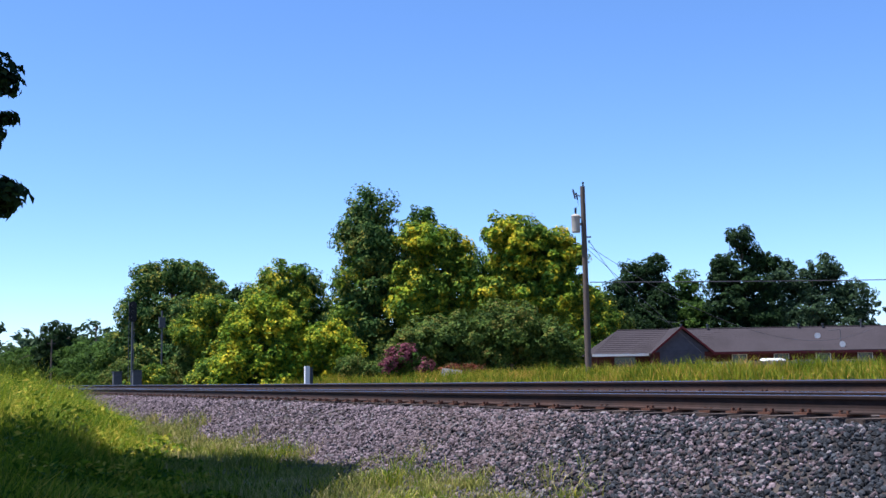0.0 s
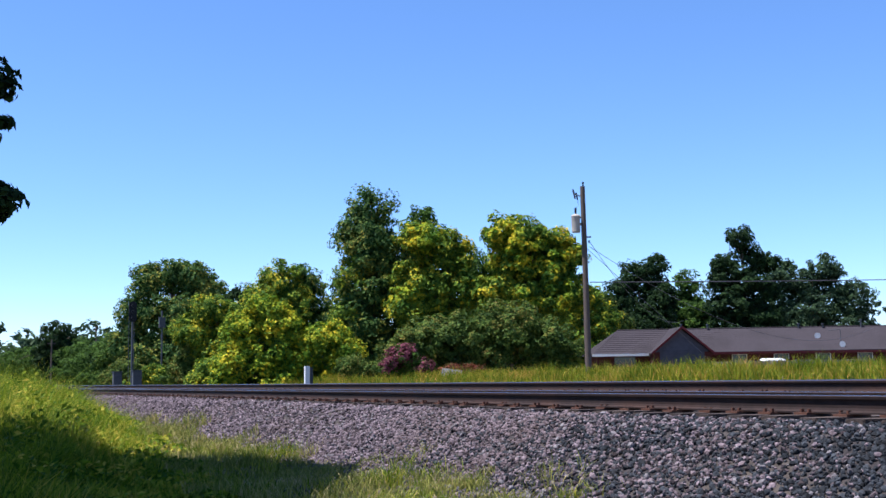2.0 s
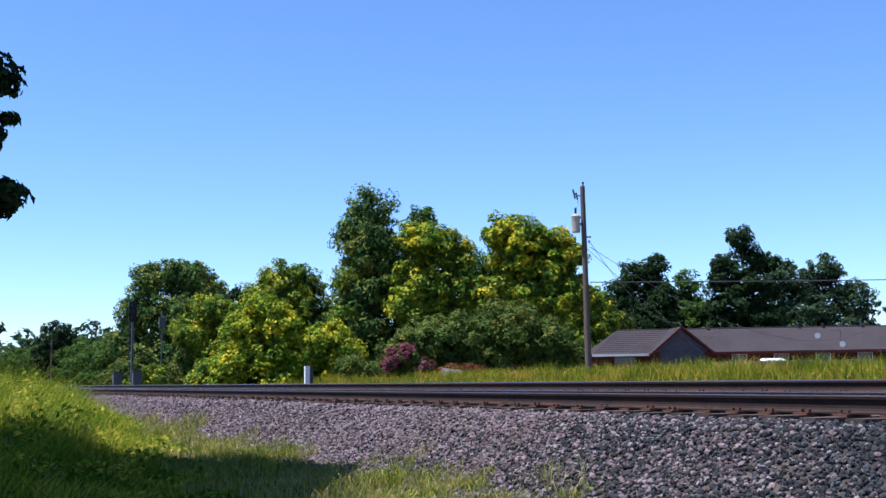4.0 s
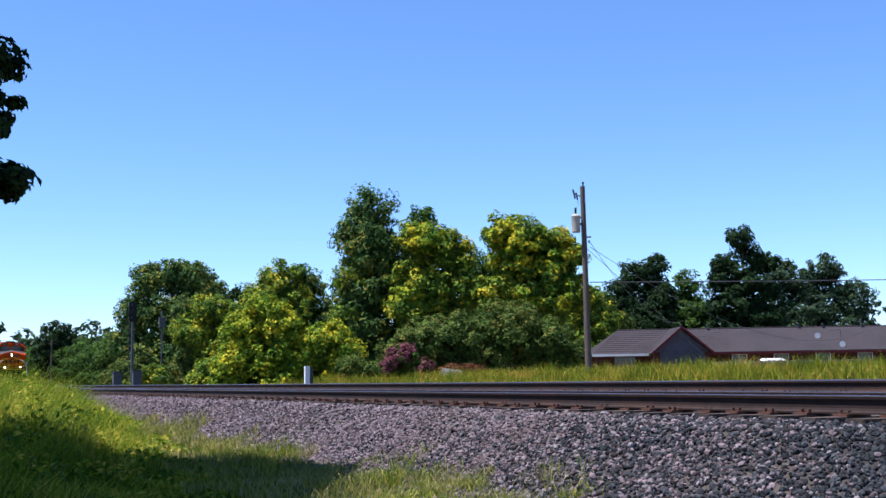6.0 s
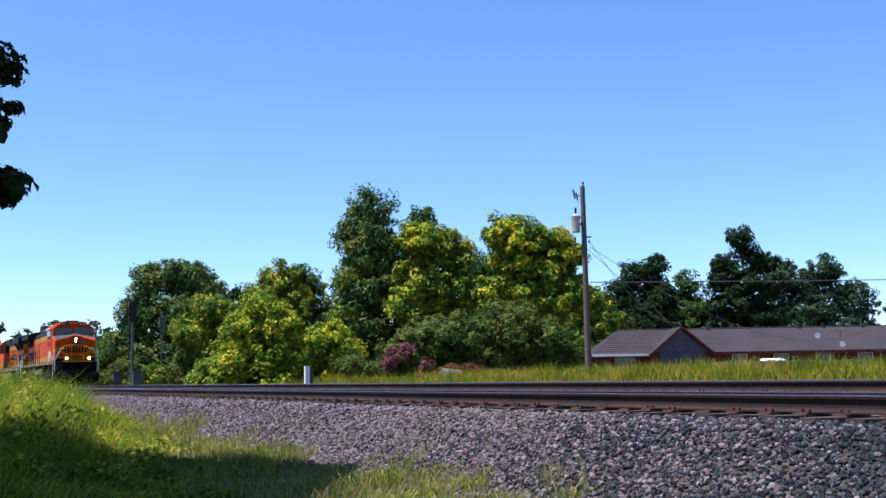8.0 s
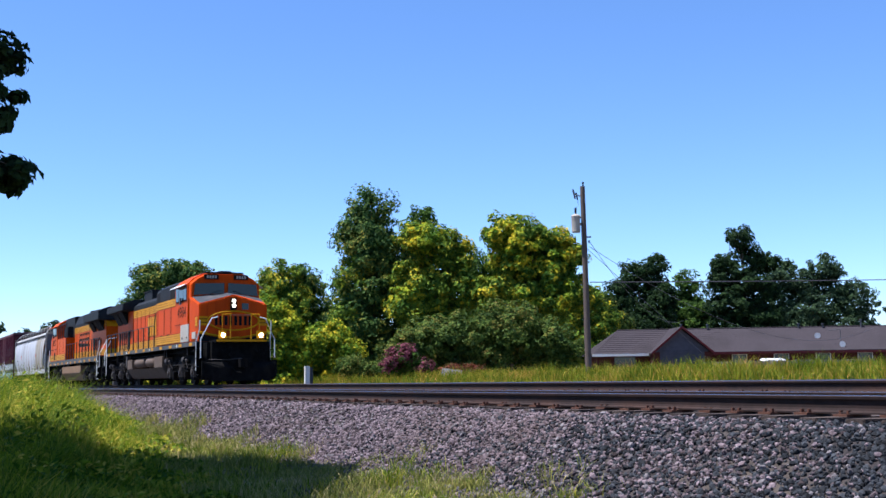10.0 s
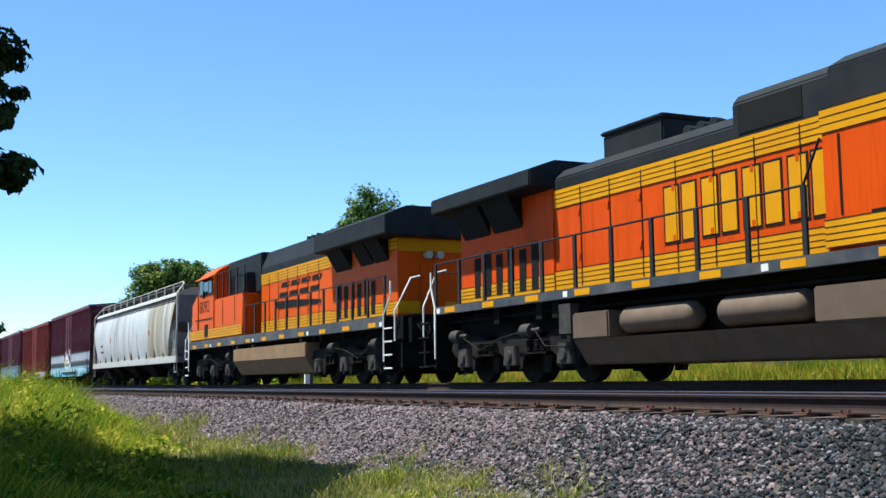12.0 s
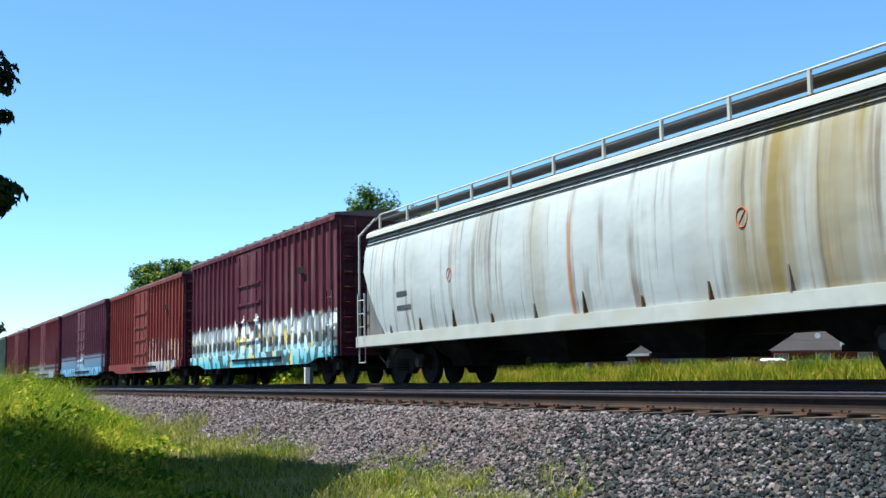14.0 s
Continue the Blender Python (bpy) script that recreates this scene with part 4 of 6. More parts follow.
def loco_truck(parent, c):
    """A three-axle truck: two cast side frames, journal boxes, springs, brake gear, wheelsets."""
    for y in (-1, 1):
        s = Shape()
        top = [(c - 2.85, 0.74), (c - 2.7, 1.0), (c - 1.5, 1.02), (c - 1.2, 0.9), (c - 0.85, 0.9), (c - 0.55, 1.02), (c + 0.55, 1.02), (c + 0.85, 0.9), (c + 1.2, 0.9), (c + 1.5, 1.02), (c + 2.7, 1.0), (c + 2.85, 0.74)]
        foot = []
        for ax in (2.07, 0, -2.07):
            foot += [(c + ax + 0.62, 0.6), (c + ax + 0.4, 0.5), (c + ax + 0.34, 0.27), (c + ax + 0.16, 0.25), (c + ax + 0.14, 0.34), (c + ax - 0.14, 0.34), (c + ax - 0.16, 0.25), (c + ax - 0.34, 0.27), (c + ax - 0.4, 0.5), (c + ax - 0.62, 0.6)]
        s.prism(top + foot, "y", y * 1.18 - 0.09, y * 1.18 + 0.09)
        f = part("side_frame", s, M["truck"], parent, bevel=0.015)
        for ax in (-2.07, 0, 2.07):
            j = Shape().prism([(c + ax - 0.26, 0.34), (c + ax + 0.26, 0.34), (c + ax + 0.2, 0.74), (c + ax - 0.2, 0.74)], "y", y * 1.30 - 0.09, y * 1.30 + 0.09)
            j.disc((c + ax, y * 1.41, 0.53), "y", 0.13, 0.06, 14)
            part("journal_box", j, M["journal"], f, bevel=0.02)
        for ax in (-1.04, 1.04):
            sp = Shape().box(c + ax - 0.42, c + ax + 0.42, y * 1.3 - 0.1, y * 1.3 + 0.1, 0.56, 0.6)
            for dx in (-0.28, 0, 0.28):
                sp.tube([(c + ax + dx + 0.09 * math.cos(q * 1.05), y * 1.3 + 0.09 * math.sin(q * 1.05), 0.6 + 0.0075 * q) for q in range(31)], 0.02, 4)
            part("spring_nest", sp, M["under"], f)
        for dx in (-2.35, 0.75):
            br = Shape()
            br.disc((c + dx, y * 1.36, 1.02), "x", 0.14, 0.34, 12).disc((c + dx + 0.3, y * 1.36, 1.02), "x", 0.05, 0.35, 8)
            part("brake_cylinder", br, M["journal"], f, smooth=True)
        br = Shape()
        br.tube([(c - 2.0, y * 1.4, 0.98), (c - 1.2, y * 1.42, 0.68), (c - 0.2, y * 1.42, 0.92), (c + 0.6, y * 1.42, 1.0)], 0.014, 5)
        part("brake_rod", br, M["truck"], f, smooth=True)
        part("sand_pipe", Shape().tube([(c + 1.1, y * 1.42, 1.02), (c + 1.5, y * 1.44, 0.7), (c + 2.3, y * 1.4, 0.66)], 0.016, 5), M["truck"], f, smooth=True)
        for dx in (-2.45, -1.05, 1.05, 2.45):
            pl = Shape()
            pl.prism([(c + dx - 0.12, 0.2), (c + dx + 0.12, 0.2), (c + dx + 0.2, 0.62), (c + dx - 0.16, 0.62)], "y", y * 1.05 - 0.06, y * 1.05 + 0.06)
            part("brake_shoe", pl, M["truck"], f)
    # bolster enlarged into near-black blocks that stand in for shade behind the wheels
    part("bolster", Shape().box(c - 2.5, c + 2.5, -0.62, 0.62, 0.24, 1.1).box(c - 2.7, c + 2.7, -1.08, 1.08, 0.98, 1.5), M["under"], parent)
    for ax in (-2.07, 0, 2.07):
        wheelset(parent, c + ax, 0.53)


def stripe(parent, x0, x1, y, z0, z1, lines=2, sgn=-1):
    """A yellow stripe with thin dark lines on a side face at y."""
    a, b = sorted((y, y + sgn * 0.006))
    st = part("yellow_stripe", Shape().box(x0, x1, a, b, z0, z1), M["yellow"], parent)
    ln = Shape()
    h = (z1 - z0) / (lines + 1)
    a2, b2 = sorted((y + sgn * 0.004, y + sgn * 0.010))
    for k in range(1, lines + 1):
        ln.box(x0, x1, a2, b2, z0 + h * k - 0.006, z0 + h * k + 0.006)
    ln.box(x0, x1, a2, b2, z0 - 0.014, z0).box(x0, x1, a2, b2, z1, z1 + 0.014)
    part("pinstripe", ln, M["slot"], st)


def rails_along(parent, x0, x1, y, z0, z1, step, m=None):
    m = m or M["black"]
    n = max(1, round(abs(x1 - x0) / step))
    top = part("handrail", Shape().tube([(x0, y, z1), (x1, y, z1)], 0.02, 6), m, parent, smooth=True)
    for i in range(n + 1):
        x = x0 + (x1 - x0) * i / n
        part("stanchion", Shape().box(x - 0.045, x + 0.045, y - 0.022, y + 0.022, z0 - 0.12, z1), m, parent)


def corner_steps(parent, x, sgn, y_s, rail_m):
    """A stairwell at a corner of the deck with treads and bent handrails. sgn: +1 towards the end of the unit."""
    for k in range(4):
        z = 0.36 + 0.33 * k
        s = Shape().box(min(x, x + sgn * 0.55), max(x, x + sgn * 0.55), y_s * 1.5 - 0.16, y_s * 1.5 + 0.02 if y_s > 0 else y_s * 1.5 + 0.16, z, z + 0.035)
        st = part("step", s, M["under"], parent)
        e = Shape().box(min(x, x + sgn * 0.5), max(x, x + sgn * 0.5), y_s * 1.5 + y_s * 0.022 - 0.01, y_s * 1.5 + y_s * 0.022 + 0.01, z + 0.004, z + 0.04)
        part("step_edge", e, M["white"], st, "white step edge")
    part("stairwell", Shape().box(min(x, x + sgn * 0.55), max(x, x + sgn * 0.55), y_s * 1.12 - 0.12, y_s * 1.12 + 0.12, 0.3, 1.66)
         .box(min(x - sgn * 0.06, x), max(x - sgn * 0.06, x), y_s * 1.27 - 0.24, y_s * 1.27 + 0.24, 0.3, 1.66), M["under"], parent)
    a = Shape().tube([(x - sgn * 0.03, y_s * 1.52, 0.55), (x - sgn * 0.03, y_s * 1.52, 1.72), (x + sgn * 0.28, y_s * 1.46, 2.2), (x + sgn * 0.28, y_s * 1.46, 2.55)], 0.024, 6)
    b = Shape().tube([(x + sgn * 0.62, y_s * 1.5, 1.05), (x + sgn * 0.62, y_s * 1.5, 1.78), (x + sgn * 0.72, y_s * 1.1, 2.6), (x + sgn * 0.72, y_s * 0.85, 2.66)], 0.024, 6)
    part("corner_handrail", a, rail_m, parent, smooth=True)
    part("corner_handrail", b, rail_m, parent, smooth=True)


def coupler(parent, x, sgn):
    s = Shape().box(min(x - sgn * 0.9, x - sgn * 0.3), max(x - sgn * 0.9, x - sgn * 0.3), -0.1, 0.1, 0.72, 0.95)
    s.prism([(x - sgn * 0.35, -0.14), (x - sgn * 0.1, -0.19), (x, -0.12), (x - sgn * 0.1, 0.02), (x - sgn * 0.02, 0.17), (x - sgn * 0.3, 0.17)], "z", 0.66, 1.0)
    part("coupler", s, M["under"], parent, bevel=0.015)
    part("air_hose", Shape().tube([(x - sgn * 0.55, -0.45, 1.0), (x - sgn * 0.35, -0.42, 0.75), (x - sgn * 0.1, -0.3, 0.5), (x + sgn * 0.02, -0.1, 0.45)], 0.025, 6), M["under"], parent, smooth=True)


def locomotive(label, newer):
    """A wide-nosed six-axle road diesel; front towards +x, middle at x = 0. newer: the later model with a lower equipment block behind the cab."""
    lo = thing("locomotive", label, "locomotive")
    F = 11.15
    paint = M["orange_bright"] if newer else M["orange"]
    RE = 22.9 if newer else 22.5      # length over couplers

    def X(d):
        return F - d

    def bx(s, d0, d1, y0, y1, z0, z1):
        return s.box(X(d1), X(d0), y0, y1, z0, z1)

    sides = (-1, 1)
    zs0, zs1 = (1.40, 1.70) if newer else (1.54, 1.72)
    # frame and deck
    part("frame", bx(bx(Shape(), 0.9, RE - 0.9, -0.55, 0.55, 0.95, 1.5), 1.45, RE - 1.45, -1.5, 1.5, zs1 - 0.05, zs1 - 0.01), M["under"], lo)
    for s in sides:
        a, b = sorted((s * 1.44, s * 1.515))
        sill = part("side_sill", bx(Shape(), 1.42, RE - 1.42, a, b, zs0, zs1), M["sill"], lo, bevel=0.008)
        for i in range(11):
            d = 2.1 + i * (RE - 4.2) / 10.2
            a2, b2 = sorted((s * 1.515, s * 1.522))
            part("reflector", bx(Shape(), d, d + 0.5, a2, b2, zs0 + 0.03, zs0 + 0.15), M["yellow"], sill)
            if i % 3 == 1:
                part("placard", bx(Shape(), d + 0.75, d + 0.9, a2, b2, zs0 + 0.03, zs0 + 0.14), M["white"], sill)
        pipe = Shape().tube([(X(1.8), s * 1.3, 1.36), (X(RE - 1.9), s * 1.3, 1.36)], 0.03, 6)
        for d in (3.2, 6.9, 7.4, 15.9, 16.5, 18.2):
            bx(pipe, d, d + 0.22, s * 1.3 - 0.12, s * 1.3 + 0.12, 1.22, zs0)
        part("air_pipe", pipe, M["under"], lo)
    # fuel tank
    if newer:
        tk = Shape().prism([(-1.5, 1.24), (-1.5, 0.82), (-1.2, 0.34), (1.2, 0.34), (1.5, 0.82), (1.5, 1.24)], "x", X(15.5), X(7.85))
        tank = part("fuel_tank", tk, M["tan_tank"], lo, "brown dusty fuel tank", bevel=0.03)
        for s in sides:
            for d in (8.2, 10.1, 15.0):
                part("filler_cap", Shape().disc((X(d), s * 1.42, 1.3), "z", 0.07, 0.14, 10), M["journal"], tank)
    else:
        tk = Shape()
        tk.prism([(-1.5, 0.78), (-1.2, 0.32), (1.2, 0.32), (1.5, 0.78)], "x", X(15.3), X(7.5))
        tank = part("fuel_tank", tk, M["tank"], lo, "brown-grey fuel tank with air reservoirs above", bevel=0.03)
        part("tank_head", Shape().box(X(9.2), X(7.5), -1.5, 1.5, 0.775, 1.28), M["tank"], tank, bevel=0.03)
        part("tank_head", Shape().box(X(15.3), X(14.15), -1.5, 1.5, 0.775, 1.26), M["tank"], tank, bevel=0.03)
        part("tank_core", Shape().box(X(14.16), X(9.19), -0.95, 0.95, 0.775, 1.3), M["under"], tank)
        for s in sides:
            for d0, d1 in ((9.45, 11.35), (11.95, 13.95)):
                c = (s * 1.24, 1.06)
                rg = [[(X(d), c[0] + r * math.cos(k * math.pi / 8), c[1] + r * math.sin(k * math.pi / 8)) for k in range(16)]
                      for d, r in ((d0, 0.08), (d0 + 0.05, 0.19), (d0 + 0.14, 0.235), (d1 - 0.14, 0.235), (d1 - 0.05, 0.19), (d1, 0.08))]
                part("air_reservoir", Shape().loft(rg), M["tank"], tank, smooth=True)
            part("ladder_bracket", bx(Shape(), 15.35, 15.75, s * 1.4 - 0.1, s * 1.4 + 0.1, 0.9, 1.45), M["journal"], tank)
    for c in (X(4.62), X(RE - 4.62)):
        loco_truck(lo, c)
    # pilot and front porch
    pf = Shape().prism([(-1.52, 0.95), (-1.52, 0.35), (-1.2, 0.14), (1.2, 0.14), (1.52, 0.35), (1.52, 0.95)], "x", X(0.62), X(0.52))
    pf.loft([[(X(0.5), y, z) for y, z in ((-1.5, 0.9), (-1.25, 0.13), (1.25, 0.13), (1.5, 0.9))], [(X(0.28), y, z) for y, z in ((-0.9, 0.66), (-0.8, 0.14), (0.8, 0.14), (0.9, 0.66))]])
    part("plow", pf, M["under"], lo, bevel=0.02)
    part("front_bulkhead", bx(bx(Shape(), 0.62, 1.5, -1.1, 1.1, 0.75, 1.68), 0.3, 0.62, -0.45, 0.45, 0.62, 1.2), M["under"], lo)
    part("anticlimber", bx(Shape(), 0.3, 1.5, -1.02, 1.02, 1.64, 1.74), M["under"], lo, bevel=0.015)
    part("porch_edge", bx(Shape(), 0.26, 0.30, -1.0, 1.0, 1.67, 1.75), M["yellow"], lo, "yellow front porch edge")
    for e, x in ((1, X(0.0)), (-1, X(RE))):
        coupler(lo, x, e)
        for y in (-0.75, -0.62, 0.62, 0.75):
            mu = Shape().tube([(x - e * 0.5, y, 1.5), (x - e * 0.34, y, 1.3), (x - e * 0.3, y + 0.12, 1.12), (x - e * 0.36, y + 0.24, 1.3), (x - e * 0.5, y + 0.28, 1.45)], 0.022, 5)
            part("jumper_hose", mu, M["under"], lo, smooth=True)
        cut = Shape().tube([(x - e * 0.45, -1.3, 0.98), (x - e * 0.28, -0.6, 0.96), (x - e * 0.25, 0.0, 1.02)], 0.018, 5)
        part("uncoupling_lever", cut, M["journal"], lo, smooth=True)
        rail_m = M["white"]
        for s in sides:
            corner_steps(lo, x - e * 1.42, e, s, rail_m)
            if e > 0:
                box = part("ditch_light_post", bx(Shape(), 0.24, 0.4, s * 0.76 - 0.14, s * 0.76 + 0.14, 1.78, 2.1), M["yellow"], lo, bevel=0.015)
                part("ditch_light", Shape().disc((X(0.23), s * 0.76, 1.92), "x", 0.085, 0.04, 16), M["lamp"] if not newer else M["panelgrey"], box, "lit ditch light" if not newer else "")
                part("front_handrail", Shape().tube([(X(0.42), s * 0.42, 1.78), (X(0.42), s * 0.42, 2.75), (X(0.42), s * 0.75, 2.75), (X(0.42), s * 0.75, 1.78)], 0.028, 6), M["yellow"], lo, smooth=True)
        rw = Shape().tube([(x - e * 0.42, -0.42, 2.72), (x - e * 0.42, 0.42, 2.72)], 0.014, 5)
        part("chain", rw, M["journal"], lo)
    part("rear_bulkhead", bx(bx(Shape(), RE - 1.1, RE - 0.65, -1.1, 1.1, 0.75, 1.68), RE - 1.45, RE - 0.62, -1.1, 1.1, 1.62, 1.70), M["under"], lo)
    part("rear_plate", bx(Shape(), RE - 0.66, RE - 0.58, -1.4, 1.4, 0.4, 1.0), M["under"], lo)
    # nose
    hw, hn = 1.492, 1.40
    ring = [[(X(1.5), y, z) for y, z in ((-hn, zs1), (-hn, 3.22), (0, 3.60), (hn, 3.22), (hn, zs1))],
            [(X(2.75), y, z) for y, z in ((-hw, zs1), (-hw, 3.58), (0, 3.78), (hw, 3.58), (hw, zs1))]]
    nose = part("nose", Shape().loft(ring), paint, lo, bevel=0.04)
    tp = [[(X(1.56), y, z + 0.004) for y, z in ((-hn + 0.05, 3.245), (0, 3.61), (hn - 0.05, 3.245), (0, 3.55))], [(X(2.7), y, z + 0.004) for y, z in ((-hw + 0.08, 3.585), (0, 3.775), (hw - 0.08, 3.585), (0, 3.6))]]
    part("antiglare_panel", Shape().loft(tp), M["sill"], nose, "dark grey anti-glare panel on top of the nose")
    hl = part("headlight_housing", bx(Shape(), 1.42, 1.52, -0.13, 0.13, 2.98, 3.48), M["slot"], nose, bevel=0.02)
    for z in (3.16, 3.35):
        part("headlight", Shape().disc((X(1.41), 0, z), "x", 0.07, 0.03, 18), M["lamp"] if not newer else M["panelgrey"], hl, "lit headlight" if not newer else "")
    part("nose_door_window", bx(Shape(), 1.47, 1.505, 0.34, 0.62, 3.0, 3.26), M["screen"], nose)
    part("nose_door", bx(Shape(), 1.475, 1.51, 0.22, 0.78, 1.9, 2.9), paint, nose, bevel=0.01)
    # painted device across the nose: a yellow oval ring, a dark field with yellow bars, and swept stripes
    ov, swp = Shape(), Shape()
    pts = [(X(1.468), 1.05 * math.cos(k * math.pi / 16), 2.55 + 0.38 * math.sin(k * math.pi / 16)) for k in range(33)]
    ov.tube(pts, 0.035, 4)
    field = Shape().prism([(0.98 * math.cos(k * math.pi / 12), 2.55 + 0.33 * math.sin(k * math.pi / 12)) for k in range(24)], "x", X(1.492), X(1.478))
    part("emblem_field", field, paint, nose)
    for k, y in enumerate((-0.6, -0.2, 0.2, 0.6)):
        for y0, y1 in ((y - 0.17, y - 0.05), (y + 0.02, y + 0.14)):
            part("emblem_bar", Shape().box(X(1.478), X(1.468), y0, y1, 2.36, 2.74), M["slot"], nose)
    for s in sides:
        for z0, z1 in ((2.36, 2.72),):
            a, b = sorted((s * 1.05, s * 1.40))
            swp.box(X(1.495), X(1.485), a, b, z0, z1)
        swp.tube([(X(1.49), s * 1.4, 2.1), (X(1.49), s * 0.9, 1.98), (X(1.49), s * 0.3, 1.88), (X(1.49), 0, 1.86)], 0.045, 4)
        swp.box(X(1.497), X(1.489), *sorted((s * 1.06, s * 1.38)), 2.0, 2.1)
        for z in (2.46, 2.6):
            part("nose_pinstripe", Shape().box(X(1.486), X(1.476), *sorted((s * 1.05, s * 1.40)), z, z + 0.03), M["slot"], nose)
    part("nose_skirt", Shape().prism([(-1.39, 1.72), (-1.39, 2.02), (-0.9, 1.93), (-0.3, 1.82), (0.3, 1.82), (0.9, 1.93), (1.39, 2.02), (1.39, 1.72)], "x", X(1.5), X(1.486)), M["slot"], nose, "black lower field of the nose")
    part("emblem_ring", ov, M["yellow"], nose)
    part("swept_stripe", swp, M["yellow"], nose)
    for s in sides:
        if not newer:
            stripe(nose, X(2.6), X(1.62), s * (hn + 0.03), 2.34, 2.70, 2, s)
            a, b = sorted((s * 1.46, s * 1.475))
            part("white_panel", bx(Shape(), 1.75, 2.35, a, b, 1.84, 2.12), M["panelgrey"], nose)
    # cab
    cf, cb = 2.6, 5.15
    roof = [(-1.5, 4.14), (-1.28, 4.36), (-0.85, 4.58), (0.85, 4.58), (1.28, 4.36), (1.5, 4.14)]
    low = [(-1.5, zs1), (1.5, zs1)]
    sec = [low[0]] + [(-1.5, 4.14)] + roof[1:5] + [(1.5, 4.14), low[1]]
    body = Shape().loft([[(X(cf + 0.35), y, z) for y, z in sec], [(X(cb), y, z) for y, z in sec]])
    cab = part("cab", body, paint, lo, bevel=0.03)
    # windscreen in a slightly pointed front
    fr = Shape().loft([[(X(cf + 0.37), y, z) for y, z in ((-1.47, 3.5), (-1.47, 4.14), (-1.2, 4.36), (-0.8, 4.56), (0.8, 4.56), (1.2, 4.36), (1.47, 4.14), (1.47, 3.5))],
                       [(X(cf + (0.05 if abs(y) > 1.3 else 0.0)), y, z) for y, z in ((-1.44, 3.5), (-1.42, 4.10), (-1.15, 4.34), (-0.75, 4.52), (0.75, 4.52), (1.15, 4.34), (1.42, 4.10), (1.44, 3.5))]])
    part("cab_front", fr, paint, cab, bevel=0.025)
    for s in sides:
        a, b = sorted((s * 0.08, s * 1.33))
        ws = part("windscreen", Shape().loft([[(X(cf + 0.02), y, z) for y, z in ((s * 0.08, 3.74), (s * 0.08, 4.16), (s * 1.28, 4.12), (s * 1.35, 3.64))],
                                              [(X(cf - 0.012), y, z) for y, z in ((s * 0.08, 3.74), (s * 0.08, 4.16), (s * 1.28, 4.12), (s * 1.35, 3.64))]]), M["screen"], cab, "dark tinted windscreen pane")
        part("wiper", Shape().tube([(X(cf - 0.03), s * 0.7, 3.66), (X(cf - 0.03), s * 0.5, 3.78), (X(cf - 0.03), s * 0.25, 3.84)], 0.012, 4), M["slot"], ws)
        nb = part("number_board", bx(Shape(), cf - 0.05, cf + 0.1, s * 0.62 - 0.3, s * 0.62 + 0.3, 4.30, 4.50), M["slot"], cab, bevel=0.015)
        bars = Shape()
        for k in range(4):
            bars.box(X(cf - 0.056), X(cf - 0.05), s * 0.62 - 0.2 + 0.11 * k, s * 0.62 - 0.13 + 0.11 * k, 4.34, 4.46)
        part("number_mark", bars, M["panelgrey"], nb)
        # side windows in a dark frame
        y = s * 1.5
        a, b = sorted((y - s * 0.004, y + s * 0.012))
        w0 = part("side_window", bx(Shape(), 3.12, 4.98, a, b, 3.44, 4.08), M["slot"], cab, bevel=0.004)
        a, b = sorted((y + s * 0.010, y + s * 0.022))
        for d0, d1 in ((3.16, 3.62), (3.68, 4.46), (4.52, 4.94)):
            part("pane", bx(Shape(), d0, d1, a, b, 3.49, 4.03), M["screen"], w0)
        for d in (3.65, 4.49, 3.13, 4.96):
            part("window_bar", Shape().box(X(d + 0.02), X(d - 0.02), min(a, b), max(a, b) + 0.01, 3.46, 4.06), M["galv"], w0)
        aw = Shape().loft([[(X(3.1), y * k, z) for k, z in ((1.0, 4.16), (1.16, 4.04), (1.16, 4.02), (1.0, 4.13))], [(X(5.1), y * k, z) for k, z in ((1.0, 4.16), (1.16, 4.04), (1.16, 4.02), (1.0, 4.13))]])
        part("sunshade", aw, M["white"] if not newer else paint, cab)
        part("mirror", bx(Shape(), 3.9, 4.02, y * 1.05 - 0.03, y * 1.05 + 0.03, 3.32, 3.6), M["galv"] if not newer else M["slot"], cab)
        if s < 0:
            rot = Matrix(((1.12, 0, 0, X(4.72)), (0, 0, -1, y - 0.004), (0, 1, 0, 2.78), (0, 0, 0, 1)))
        else:
            rot = Matrix(((-1.12, 0, 0, X(3.08)), (0, 0, 1, y + 0.004), (0, 1, 0, 2.78), (0, 0, 0, 1)))
        lettering("road_number", "8092" if newer else "4984", 0.66, M["slot"], cab, rot, "black road number on the cab side")
        a, b = sorted((y, y + s * 0.02))
        part("grab_iron", bx(Shape(), *((2.4, 5.0) if newer else (4.2, 5.1)), a, b, 2.5, 2.54 if newer else 2.52), M["slot"], cab)
        if not newer:
            pn = part("battery_box_door", bx(Shape(), 2.72, 4.09, a - 0.0, b + 0.012, 1.76, 2.47), M["panelgrey"], cab, "pale grey battery box door", bevel=0.008)
            for d in (3.0, 3.75):
                part("latch", Shape().disc((X(d), y + s * 0.03, 1.92), "y", 0.045, 0.02, 8), M["slot"], pn)
        stripe(cab, X(8.9), X(4.15 if not newer else 1.55), y + s * 0.002, zs1 + 0.06, zs1 + 0.42, 3, s)
        if newer:
            part("door_vent", bx(Shape(), 3.9, 4.35, a, b + 0.008, 1.82, 2.3), M["slot"], cab)
    part("roof_panel", bx(Shape(), 2.8, 5.1, -0.8, 0.8, 4.58, 4.63), M["roofgrey"], cab, bevel=0.015)
    part("antenna_dome", Shape().disc((X(3.6), 0.2, 4.68), "z", 0.3, 0.1, 16), M["roofgrey"], cab)
